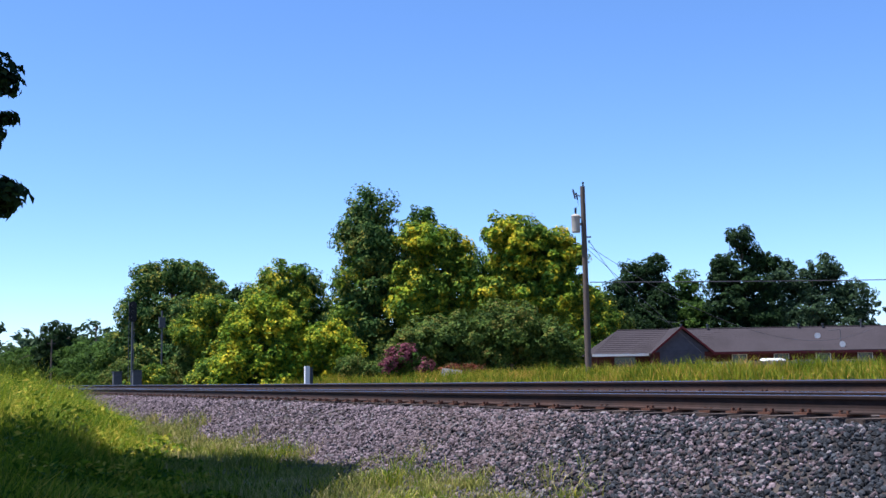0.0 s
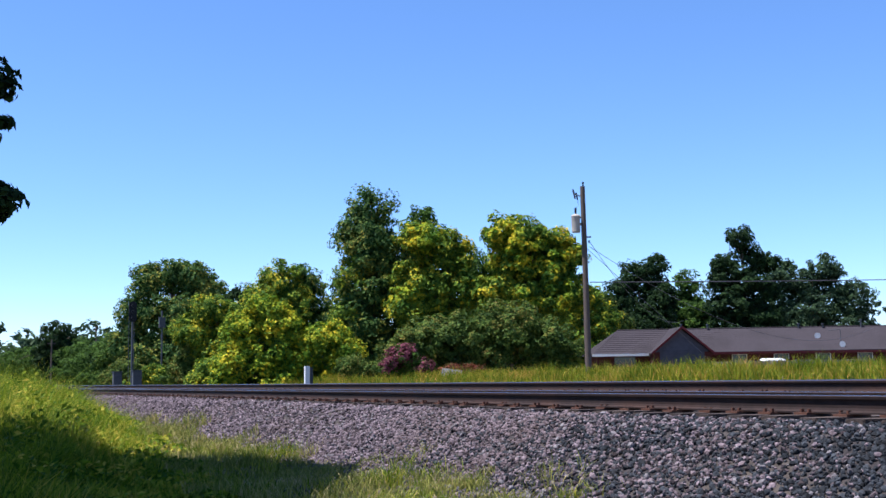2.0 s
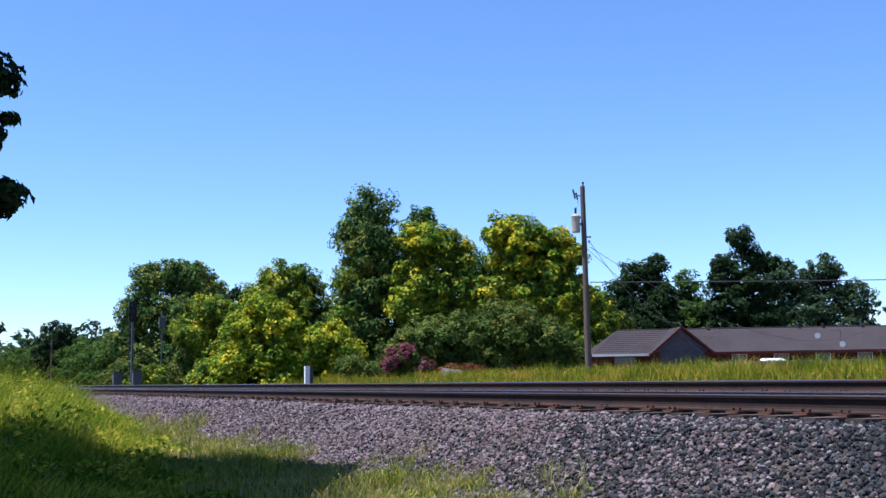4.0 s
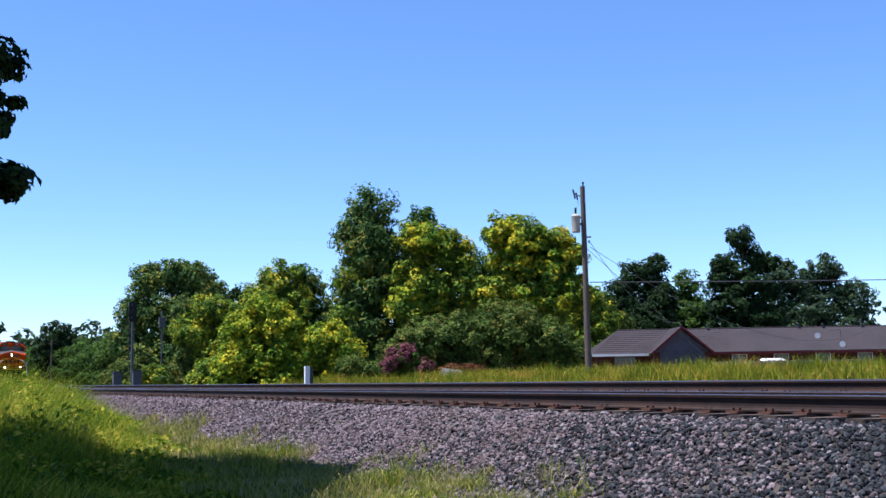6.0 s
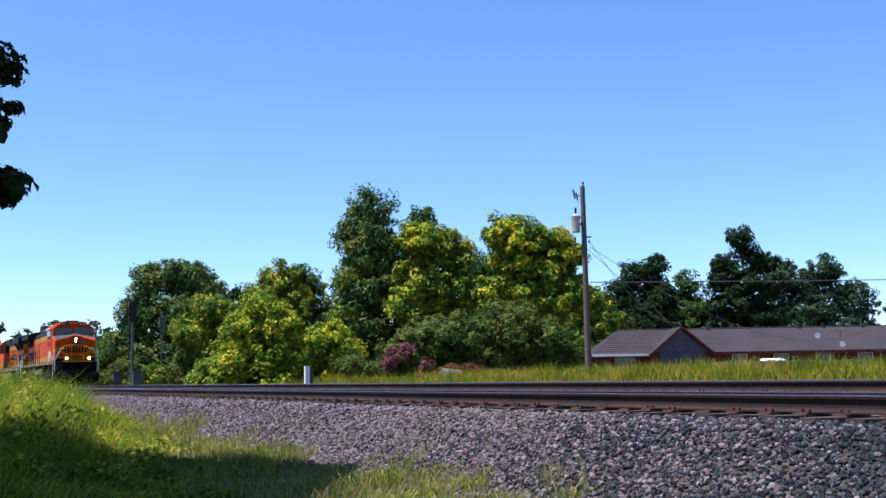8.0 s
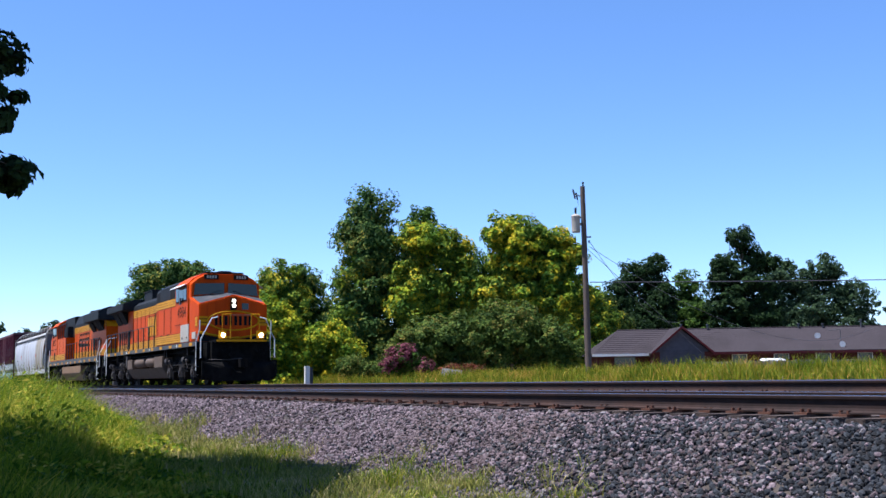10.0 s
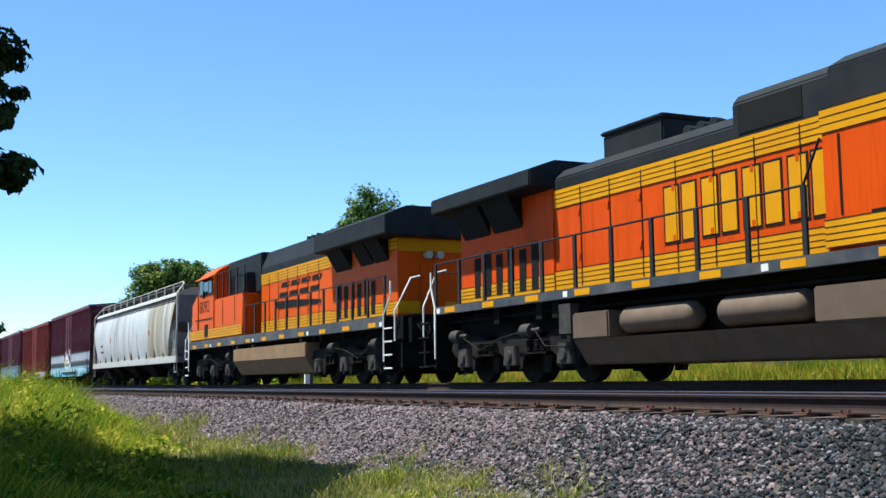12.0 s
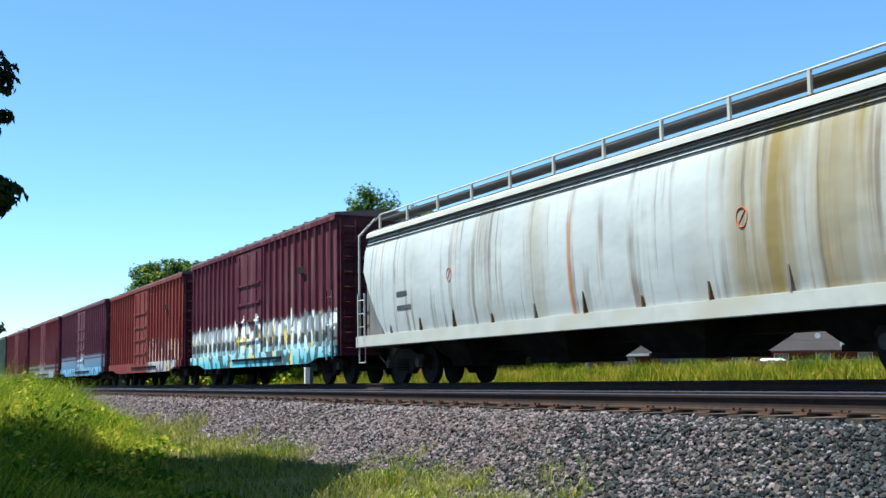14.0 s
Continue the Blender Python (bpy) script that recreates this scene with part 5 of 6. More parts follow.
    part("antenna", Shape().disc((X(4.4), -0.2, 4.68), "z", 0.1, 0.16, 10), M["roofgrey"], cab)
    horn = Shape()
    for k in (-0.12, 0, 0.12):
        horn.tube([(X(5.0), k, 4.72), (X(4.6), k, 4.74)], 0.03, 8, 0.07)
    part("horn", horn, M["panelgrey"], cab, smooth=True)
    # equipment block behind the cab, flush with it
    if newer:
        blk = part("equipment_cabinet", bx(Shape(), 5.16, 8.9, -1.47, 1.47, zs1, 3.2), paint, lo, "low orange equipment cabinet behind the cab", bevel=0.03)
        for d in (6.3, 7.9):
            for s in sides:
                part("hatch_seam", bx(Shape(), d, d + 0.03, s * 1.475 - 0.006, s * 1.475 + 0.006, 2.2, 3.15), M["slot"], blk)
        part("upper_hood", bx(Shape(), 5.16, 9.4, -0.95, 0.95, 3.2, 4.6), M["roofgrey"], lo, bevel=0.05)
        for s in sides:
            lv = part("air_intake", bx(Shape(), 5.5, 6.9, s * 0.95 - 0.03, s * 0.95 + 0.03, 3.35, 4.05), M["slot"], lo)
            for k in range(7):
                part("slat", bx(Shape(), 5.5 + 0.2 * k, 5.56 + 0.2 * k, s * 0.985 - 0.02, s * 0.985 + 0.02, 3.38, 4.02), M["roofgrey"], lv)
            part("blower_housing", bx(Shape(), 7.3, 8.7, s * 1.12 - 0.2, s * 1.12 + 0.2, 3.22, 3.95), M["roofgrey"], lo, bevel=0.05)
            rails_along(lo, X(5.3), X(8.9), s * 1.42, 3.32, 4.15, 0.9, M["black"])
        hood0 = 9.4
    else:
        blk = part("equipment_cabinet", bx(Shape(), 5.16, 8.95, -1.46, 1.46, zs1, 3.68), paint, lo, "orange equipment cabinet flush with the cab", bevel=0.03)
        part("upper_hood", Shape().prism([(-1.3, 3.68), (-1.3, 4.3), (-0.95, 4.5), (0.95, 4.5), (1.3, 4.3), (1.3, 3.68)], "x", X(8.95), X(5.16)), M["roofgrey"], lo, bevel=0.03)
        part("exhaust_hood", Shape().prism([(-0.94, 3.69), (-0.94, 4.34), (-0.8, 4.5), (0.8, 4.5), (0.94, 4.34), (0.94, 3.69)], "x", X(11.35), X(8.951)), M["roofgrey"], lo, bevel=0.03)
        for s in sides:
            stripe(blk, X(8.95), X(5.2), s * 1.462, 3.36, 3.68, 2, s)
            for d0, d1 in ((6.05, 6.1), (7.35, 7.4), (8.6, 8.64)):
                part("door_seam", bx(Shape(), d0, d1, s * 1.463 - 0.008, s * 1.463 + 0.008, 2.2, 3.3), M["slot"], blk)
            part("grille", bx(Shape(), 5.9, 6.9, s * 1.3 - 0.012, s * 1.3 + 0.012, 3.72, 4.25), M["slot"], lo)
            for d in (6.4, 7.7):
                part("vent", bx(Shape(), d, d + 0.4, s * 1.468 - 0.012, s * 1.468 + 0.012, 1.95, 2.2), M["slot"], blk)
            part("roof_grille", bx(Shape(), 9.8, 11.2, s * 0.94 - 0.012, s * 0.94 + 0.012, 3.84, 4.3), M["slot"], lo)
        hood0 = 8.95
    # long hood
    r0 = 16.3 if newer else 16.7
    ztop = 4.22 if not newer else 4.58
    part("long_hood", bx(Shape(), hood0, r0, -0.95, 0.95, zs1, 3.7), paint, lo, bevel=0.02)
    part("hood_roof", Shape().prism([(-0.95, 3.7), (-0.95, 4.0), (-0.7, ztop), (0.7, ztop), (0.95, 4.0), (0.95, 3.7)], "x", X(r0), X(hood0 + (2.2 if not newer else 0.0))), M["roofgrey"], lo, bevel=0.03)
    if not newer:
        part("exhaust_housing", bx(bx(Shape(), 13.45, 15.3, -0.7, 0.7, ztop - 0.05, 4.62), 13.4, 15.35, -0.74, 0.74, 4.62, 4.70), M["roofgrey"], lo, bevel=0.03)
        for d in (12.3, 12.65, 13.0):
            part("lifting_lug", Shape().disc((X(d), -0.45, ztop + 0.06), "y", 0.11, 0.16, 12), M["roofgrey"], lo)
    else:
        for d in (13.2, 13.6, 14.1):
            part("lifting_lug", Shape().disc((X(d), 0.5, ztop + 0.04), "y", 0.1, 0.2, 12), M["roofgrey"], lo)
        part("roof_hatch", bx(Shape(), 14.6, 16.1, -0.6, 0.6, ztop - 0.03, ztop + 0.1), M["roofgrey"], lo, bevel=0.03)
    for s in sides:
        stripe(lo, X(r0), X(hood0 + 0.02), s * 0.952, 3.42, 3.78, 3, s)
        stripe(lo, X(r0), X(hood0 + 0.02), s * 0.952, zs1 + 0.08, zs1 + 0.44, 3, s)
        d = hood0 + 0.9
        while d < r0 - 0.3:
            part("door_seam", bx(Shape(), d, d + 0.025, s * 0.957 - 0.009, s * 0.957 + 0.009, zs1 + 0.1, 3.72), M["slot"], lo)
            for z in (2.35, 3.2):
                part("hinge", bx(Shape(), d + 0.05, d + 0.12, s * 0.955 - 0.016, s * 0.955 + 0.016, z, z + 0.1), paint, lo)
            d += 0.98
        # the railway's mark, as plain shapes
        y = s * 0.958
        a, b = sorted((y, y + s * 0.008))
        a2, b2 = sorted((y - s * 0.002, y + s * 0.004))
        for k in range(4):
            if newer:
                d0 = 11.4 + 1.0 * k
                sh = Shape()
                for dz, w in ((0.0, 0.8), (0.32, 0.8)):
                    q = 0.12 * dz / 0.2
                    sh.prism([(X(d0 + w) + s * -q, 2.85 + dz), (X(d0) + s * -q, 2.85 + dz), (X(d0) + s * -(q + 0.09), 3.0 + dz), (X(d0 + w) + s * -(q + 0.09), 3.0 + dz)], "y", a, b)
                part("emblem_shape", sh, M["slot"], lo)
            else:
                d0 = 9.3 + 1.0 * k
                part("emblem_outline", bx(bx(Shape(), d0 - 0.04, d0 + 0.38, a2, b2, 2.31, 3.31), d0 + 0.42, d0 + 0.86, a2, b2, 2.31, 3.31), M["slot"], lo)
                part("emblem_shape", bx(bx(Shape(), d0, d0 + 0.34, a, b, 2.35, 3.27), d0 + 0.46, d0 + 0.82, a, b, 2.35, 3.27), M["yellow"], lo)
        if newer:
            part("emblem_swoosh", Shape().prism([(X(15.4), 2.42), (X(11.2), 2.5), (X(11.0), 2.74), (X(12.8), 2.7), (X(15.4), 2.55)], "y", a, b), M["slot"], lo)
    # radiator section with overhanging wings
    r1 = RE - 1.75
    part("radiator_cab", bx(Shape(), r0, r1, -0.98, 0.98, zs1, 3.86), paint, lo, bevel=0.02)
    zw0, zw1, pk = (3.86, 4.19, 4.42) if not newer else (3.78, 4.26, 4.52)
    we = RE - 1.3
    part("radiator_wing", Shape().prism([(-1.52, zw0), (-1.52, zw1), (-0.9, pk), (0.9, pk), (1.52, zw1), (1.52, zw0), (0.98, zw0 - 0.04), (-0.98, zw0 - 0.04)], "x", X(we), X(r0)), M["roofgrey"], lo,
         "dark overhanging radiator housing", bevel=0.03)
    for s in sides:
        for d0, d1 in (((r0 + 0.5, r0 + 1.7), (r0 + 2.4, r0 + 3.3), (r0 + 3.4, r0 + 4.3)) if newer else ((r0 + 1.2, r0 + 2.4), (r0 + 2.6, r0 + 3.8))):
            sc = Shape().loft([[(X(d), s * yy, zz) for yy, zz in ((0.99, 3.2), (1.35, zw0), (1.0, zw0))] for d in (d0, d1)])
            part("radiator_screen", sc, M["slot"], lo)
        for k in range(6):
            d = r0 + 0.6 + k * 0.5
            part("louver", bx(Shape(), d, d + 0.26, s * 0.985 - 0.012, s * 0.985 + 0.012, zs1 + 0.15, 2.85 - 0.1 * (k % 2)), M["slot"], lo)
        stripe(lo, X(r1), X(r0), s * 0.983, zs1 + 0.08, zs1 + 0.40, 3, s)
        stripe(lo, X(r1), X(r1 - 0.02 - (1.0 if newer else 0.3)), s * 0.983, 3.45, 3.75, 2, s)
        rails_along(lo, X(9.3), X(RE - 1.45), s * 1.48, zs1, 2.70, 1.15)
        part("handrail_drop", Shape().tube([(X(8.95), s * 1.48, 3.3), (X(9.3), s * 1.48, 2.7)], 0.02, 6), M["black"], lo)
    for z0, z1 in ((3.4, 3.72), (zs1 + 0.08, zs1 + 0.4)):
        part("end_stripe", bx(Shape(), r1, r1 + 0.008, -0.97, 0.97, z0, z1), M["yellow"], lo)
    for y in (-0.16, 0.16):
        part("end_light", Shape().disc((X(r1 + 0.1), y, 3.3), "x", 0.1, 0.2, 12), M["panelgrey"], lo)
    part("end_door", bx(Shape(), r1, r1 + 0.03, -0.35, 0.35, zs1 + 0.1, 3.2), paint, lo, bevel=0.01)
    if newer:
        reel = Shape().disc((X(19.9), -1.0, 2.75), "y", 0.2, 0.08, 16)
        part("hose_reel", reel, paint, lo)
    return lo


def freight_truck(parent, c):
    """A two-axle cast truck with its springs and wheelsets."""
    for y in (-1, 1):
        s = Shape().prism([(c - 1.15, 0.62), (c - 1.05, 0.72), (c - 0.75, 0.7), (c - 0.35, 0.86), (c + 0.35, 0.86), (c + 0.75, 0.7), (c + 1.05, 0.72), (c + 1.15, 0.62), (c + 1.05, 0.46), (c + 0.72, 0.48),
                           (c + 0.4, 0.24), (c - 0.4, 0.24), (c - 0.72, 0.48), (c - 1.05, 0.46)], "y", y * 1.0 - 0.08, y * 1.0 + 0.08)
        f = part("side_frame", s, M["truck"], parent, bevel=0.012)
        sp = Shape()
        for dx in (-0.2, 0, 0.2):
            for k in range(5):
                sp.disc((c + dx, y * 1.1, 0.34 + 0.06 * k), "z", 0.085, 0.03, 9)
        part("spring_nest", sp, M["under"], f)
        for ax in (-0.89, 0.89):
            part("bearing", Shape().disc((c + ax, y * 1.1, 0.5), "y", 0.11, 0.12, 12), M["journal"], f)
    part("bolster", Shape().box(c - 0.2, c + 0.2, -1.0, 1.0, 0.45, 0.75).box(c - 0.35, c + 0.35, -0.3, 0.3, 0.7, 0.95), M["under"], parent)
    for ax in (-0.89, 0.89):
        wheelset(parent, c + ax, 0.457)


def ladder(parent, p, w, z0, z1, n, axis, m):
    """Rungs with two stiles; p is the middle of the foot."""
    s = Shape()
    dx, dy = (w / 2, 0) if axis == "x" else (0, w / 2)
    for k in (-1, 1):
        s.box(p[0] + k * dx - 0.02, p[0] + k * dx + 0.02, p[1] + k * dy - 0.02, p[1] + k * dy + 0.02, z0, z1)
    for i in range(n):
        z = z0 + (z1 - z0) * (i + 0.5) / n
        s.tube([(p[0] - dx, p[1] - dy, z), (p[0] + dx, p[1] + dy, z)], 0.014, 5)
    part("ladder", s, m, parent)


def boxcar(label, paint, endpaint, half=8.15, top=4.6):
    """A ribbed steel boxcar with a plug door and corrugated ends."""
    bc = thing("boxcar", label, "boxcar", group="freight cars of the train")
    z0 = 0.78
    part("body", Shape().box(-half, half, -1.46, 1.46, z0 + 0.2, top - 0.06), paint, bc)
    part("roof", Shape().prism([(-1.56, top - 0.08), (-1.56, top), (0, top + 0.14), (1.56, top), (1.56, top - 0.08)], "x", -half - 0.05, half + 0.05), M["boxroof"], bc, bevel=0.01)
    for k in range(16):
        x = -half + 0.5 + k * (2 * half - 1) / 15
        part("roof_rib", Shape().prism([(-1.56, top + 0.004), (0, top + 0.144), (1.56, top + 0.004), (1.56, top + 0.04), (0, top + 0.18), (-1.56, top + 0.04)], "x", x - 0.04, x + 0.04), M["boxroof"], bc)
    door = (-1.7, 1.25)
    post = Shape().prism([(-0.09, 0), (-0.05, -0.085), (0.05, -0.085), (0.09, 0)], "z", z0, top - 0.12).mesh("side_post", paint)
    for s in (-1, 1):
        a, b = sorted((s * 1.455, s * 1.56))
        part("side_sill", Shape().prism([(-half, z0 + 0.28), (-half, z0), (-half + 1.4, z0 - 0.02), (-half + 2.2, z0 - 0.18), (half - 2.2, z0 - 0.18), (half - 1.4, z0 - 0.02), (half, z0), (half, z0 + 0.28)], "y", a, b), paint, bc)
        part("top_chord", Shape().box(-half, half, a, b, top - 0.2, top - 0.07), paint, bc)
        x = -half + 0.35
        while x < half - 0.2:
            if not door[0] - 0.25 < x < door[1] + 0.25:
                o = part("side_post", post, None, bc)
                o.matrix_basis = pose(x, s * 1.458, 0, 0, 0, 0 if s < 0 else 180)
            x += 0.62
        d = part("door", Shape().box(door[0], door[1], *sorted((s * 1.46, s * 1.53)), z0 + 0.15, top - 0.25), paint, bc, "plug door with raised bars", bevel=0.012)
        for z in (1.5, 2.15, 2.75, 3.4):
            part("door_bar", Shape().box(door[0] + 0.1, door[1] - 0.1, *sorted((s * 1.53, s * 1.575)), z - 0.04, z + 0.04), paint, d)
        for xx in (door[0] + 0.5, -0.2, door[1] - 0.45):
            part("lock_rod", Shape().tube([(xx, s * 1.57, z0 + 0.2), (xx, s * 1.57, top - 0.35)], 0.024, 6), paint, d)
        part("door_rail", Shape().box(door[0] - 0.3, door[1] + 2.2, *sorted((s * 1.56, s * 1.60)), z0 + 0.02, z0 + 0.1), M["under"], bc)
        ladder(bc, (half - 0.35 if s < 0 else -half + 0.35, s * 1.6), 0.45, z0 - 0.1, 2.6, 5, "x", paint)
        part("placard", Shape().box(half - 3.2, half - 2.6, *sorted((s * 1.545, s * 1.55)), 3.3, 3.5), M["slot"], bc)
    for e in (-1, 1):
        en = Shape()
        for k in range(9):
            z = 1.2 + 0.38 * k
            rib = Shape().prism([(e * half, z - 0.1), (e * (half + 0.09), z - 0.04), (e * (half + 0.09), z + 0.04), (e * half, z + 0.1)], "y", -1.3, 1.3)
            part("end_rib", rib, endpaint, bc)
        en.box(*sorted((e * half, e * (half + 0.02))), -1.5, 1.5, z0, top - 0.1)
        part("corrugated_end", en, endpaint, bc)
        ladder(bc, (e * (half + 0.13), -1.2), 0.45, z0, top - 0.2, 9, "y", endpaint)
        coupler(bc, e * (half + 0.77), e)
        part("end_platform", Shape().box(*sorted((e * half, e * (half + 0.4))), -0.5, 0.5, 1.0, 1.05), M["under"], bc)
    part("centre_sill", Shape().box(-half - 0.3, half + 0.3, -0.3, 0.3, 0.72, 1.0), M["under"], bc)
    part("brake_reservoir", Shape().disc((1.2, -0.8, 0.66), "x", 0.2, 0.9, 12), M["under"], bc)
    for x in (-6.4, 6.4):
        freight_truck(bc, x)
    return bc


def hopper_car(label):
    """A long curve-sided covered hopper with roof walk and sloping chutes."""
    hp = thing("covered_hopper", label, "hopper car", group="freight cars of the train")
    H = 10.25
    side = [(1.46, 1.22), (1.55, 1.7), (1.585, 2.3), (1.57, 2.9), (1.50, 3.4), (1.40, 3.72)]
    top = [(1.40, 3.72), (1.34, 3.80), (1.36, 3.86), (1.28, 3.95), (1.30, 4.0), (0.95, 4.12), (0.4, 4.2)]

    def inset(z):
        return 0.55 if z > 3.0 else 0.55 + 1.25 * (3.0 - z) / 1.8

    prof = [(-y, z) for y, z in side] + [(-y, z) for y, z in top[1:]] + [(y, z) for y, z in reversed(top[1:])] + [(y, z) for y, z in reversed(side)]
    rings = [[(-(H - inset(z)), y, z) for y, z in prof], [(H - inset(z), y, z) for y, z in prof]]
    part("body", Shape().loft(rings), M["hopper"], hp, smooth=True)
    for s in (-1, 1):
        part("roof_eave_beam", Shape().prism([(s * 1.36, 3.82), (s * 1.44, 3.80), (s * 1.42, 3.90), (s * 1.34, 3.96)], "x", -H + 0.5, H - 0.5), M["hoppertrim"], hp)
        for z in (3.66, 3.58):
            part("roof_groove", Shape().box(-H + 0.55, H - 0.55, *sorted((s * (1.60 - 0.35 * (z - 3.2)), s * (1.585 - 0.35 * (z - 3.2)))), z, z + 0.025), M["slot"], hp)
        part("roof_groove", Shape().prism([(s * 1.405, 3.74), (s * 1.43, 3.735), (s * 1.425, 3.78), (s * 1.40, 3.79)], "x", -H + 0.5, H - 0.5), M["slot"], hp)
        a, b = sorted((s * 1.43, s * 1.54))
        part("side_sill", Shape().box(-H, H, a, b, 0.95, 1.24), M["hoppertrim"], hp, "pale side sill with rusty stains", bevel=0.012)
        for k in range(10):
            x = -8.0 + 1.75 * k
            y = s * (1.49)
            part("rust_streak", Shape().prism([(x - 0.022, 1.24), (x + 0.022, 1.24), (x - 0.012, 1.42 + 0.1 * (k % 3)), (x - 0.045, 1.44 + 0.1 * (k % 3))], "y", *sorted((s * 1.47, s * (1.53 + 0.01 * (k % 3))))), M["oldrust"] if k % 4 else M["hopperend"], hp)
        for k in range(12):
            x = -9.6 + k * 19.2 / 11
            part("walk_post", Shape().box(x - 0.03, x + 0.03, s * 1.1 - 0.025, s * 1.1 + 0.025, 4.06, 4.42), M["hoppertrim"], hp)
        part("walk_rail", Shape().tube([(-H + 0.3, s * 1.1, 4.3), (-9.6, s * 1.1, 4.43), (9.6, s * 1.1, 4.43), (H - 0.3, s * 1.1, 4.3)], 0.022, 6), M["hoppertrim"], hp)
        part("walk_grating", Shape().box(-9.7, 9.7, s * 0.82 - 0.26, s * 0.82 + 0.26, 4.30, 4.34), M["hopperend"], hp)
        for e in (-1, 1):
            x = e * (H - 0.12)
            ladder(hp, (x - e * 0.22, s * 1.52), 0.44, 0.95, 2.35, 4, "x", M["hoppertrim"])
            part("end_post", Shape().tube([(x, s * 1.48, 1.2), (x, s * 1.48, 3.9), (x - e * 0.25, s * 1.12, 4.36)], 0.035, 6), M["hoppertrim"], hp)
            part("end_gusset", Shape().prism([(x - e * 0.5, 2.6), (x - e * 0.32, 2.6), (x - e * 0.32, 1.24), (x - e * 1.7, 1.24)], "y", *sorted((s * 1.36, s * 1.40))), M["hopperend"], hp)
    for x in (-4.6, 5.1):
        for s in (-1, 1):
            rg = [(x + 0.12 * math.cos(k * math.pi / 10), s * 1.585, 2.4 + 0.15 * math.sin(k * math.pi / 10)) for k in range(21)]
            part("warning_mark", Shape().tube(rg, 0.01, 4).tube([(x - 0.07, s * 1.585, 2.31), (x + 0.07, s * 1.585, 2.49)], 0.01, 4), M["orange"], hp)
            if x > -1:
                continue
            part("stencil_bar", Shape().box(x - 2.9, x - 2.3, s * 1.57 - 0.012, s * 1.57 + 0.012, 2.1, 2.22).box(x - 2.9, x - 2.1, s * 1.555 - 0.012, s * 1.555 + 0.012, 1.78, 1.88), M["sill"], hp)
    for e in (-1, 1):
        en = Shape().loft([[(e * (H - 0.5), y, z) for y, z in ((-1.38, 2.7), (-1.32, 3.85), (1.32, 3.85), (1.38, 2.7))], [(e * (H - 0.42), y, z) for y, z in ((-1.38, 2.7), (-1.32, 3.85), (1.32, 3.85), (1.38, 2.7))]])
        en.loft([[(e * (H - 0.45), y, z) for y, z in ((-1.3, 2.75), (1.3, 2.75), (1.3, 2.68), (-1.3, 2.68))], [(e * (H - 3.0), y, z) for y, z in ((-1.3, 1.15), (1.3, 1.15), (1.3, 1.08), (-1.3, 1.08))]])
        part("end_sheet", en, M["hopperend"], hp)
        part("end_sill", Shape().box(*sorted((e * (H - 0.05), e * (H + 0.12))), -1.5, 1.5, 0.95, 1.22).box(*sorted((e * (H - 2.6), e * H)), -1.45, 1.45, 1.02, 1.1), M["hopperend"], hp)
        for y in (-0.8, 0.8):
            part("end_strut", Shape().tube([(e * (H - 0.05), y, 1.2), (e * (H - 0.45), y, 2.8)], 0.05, 6), M["hopperend"], hp)
        coupler(hp, e * (H + 0.75), e)
        part("roof_platform", Shape().box(*sorted((e * (H - 0.75), e * (H - 0.15))), -0.42, 0.42, 4.34, 4.37), M["galv"], hp)
        freight_truck(hp, e * 8.15)
        part("stirrup", Shape().tube([(e * (H - 0.5), -1.48, 0.95), (e * (H - 0.5), -1.48, 0.55), (e * (H - 0.1), -1.48, 0.55), (e * (H - 0.1), -1.48, 0.95)], 0.02, 5), M["hoppertrim"], hp)
    # chutes, gates and centre sill use the near-black colour with underside shade painted in
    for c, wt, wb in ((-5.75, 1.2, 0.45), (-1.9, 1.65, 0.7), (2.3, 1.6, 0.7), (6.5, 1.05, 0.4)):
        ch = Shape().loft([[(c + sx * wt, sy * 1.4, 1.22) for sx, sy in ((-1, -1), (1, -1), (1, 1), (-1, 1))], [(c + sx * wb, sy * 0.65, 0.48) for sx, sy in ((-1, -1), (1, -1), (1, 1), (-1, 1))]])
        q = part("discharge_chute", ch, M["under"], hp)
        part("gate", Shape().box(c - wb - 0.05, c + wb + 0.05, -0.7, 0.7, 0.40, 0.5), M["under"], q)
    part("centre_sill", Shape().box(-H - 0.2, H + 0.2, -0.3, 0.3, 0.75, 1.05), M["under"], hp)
    for k in range(9):
        x = -8 + 2 * k
        part("hatch", Shape().disc((x, 0, 4.24), "z", 0.38, 0.14, 16), M["hopperend"], hp)
    return hp


M["boxroof"] = mat("dull_roof_paint", (0.13, 0.085, 0.085), 0.8, vary=0.3, scale=2, stain=(0.25, 0.2, 0.19), stain_amt=0.5)


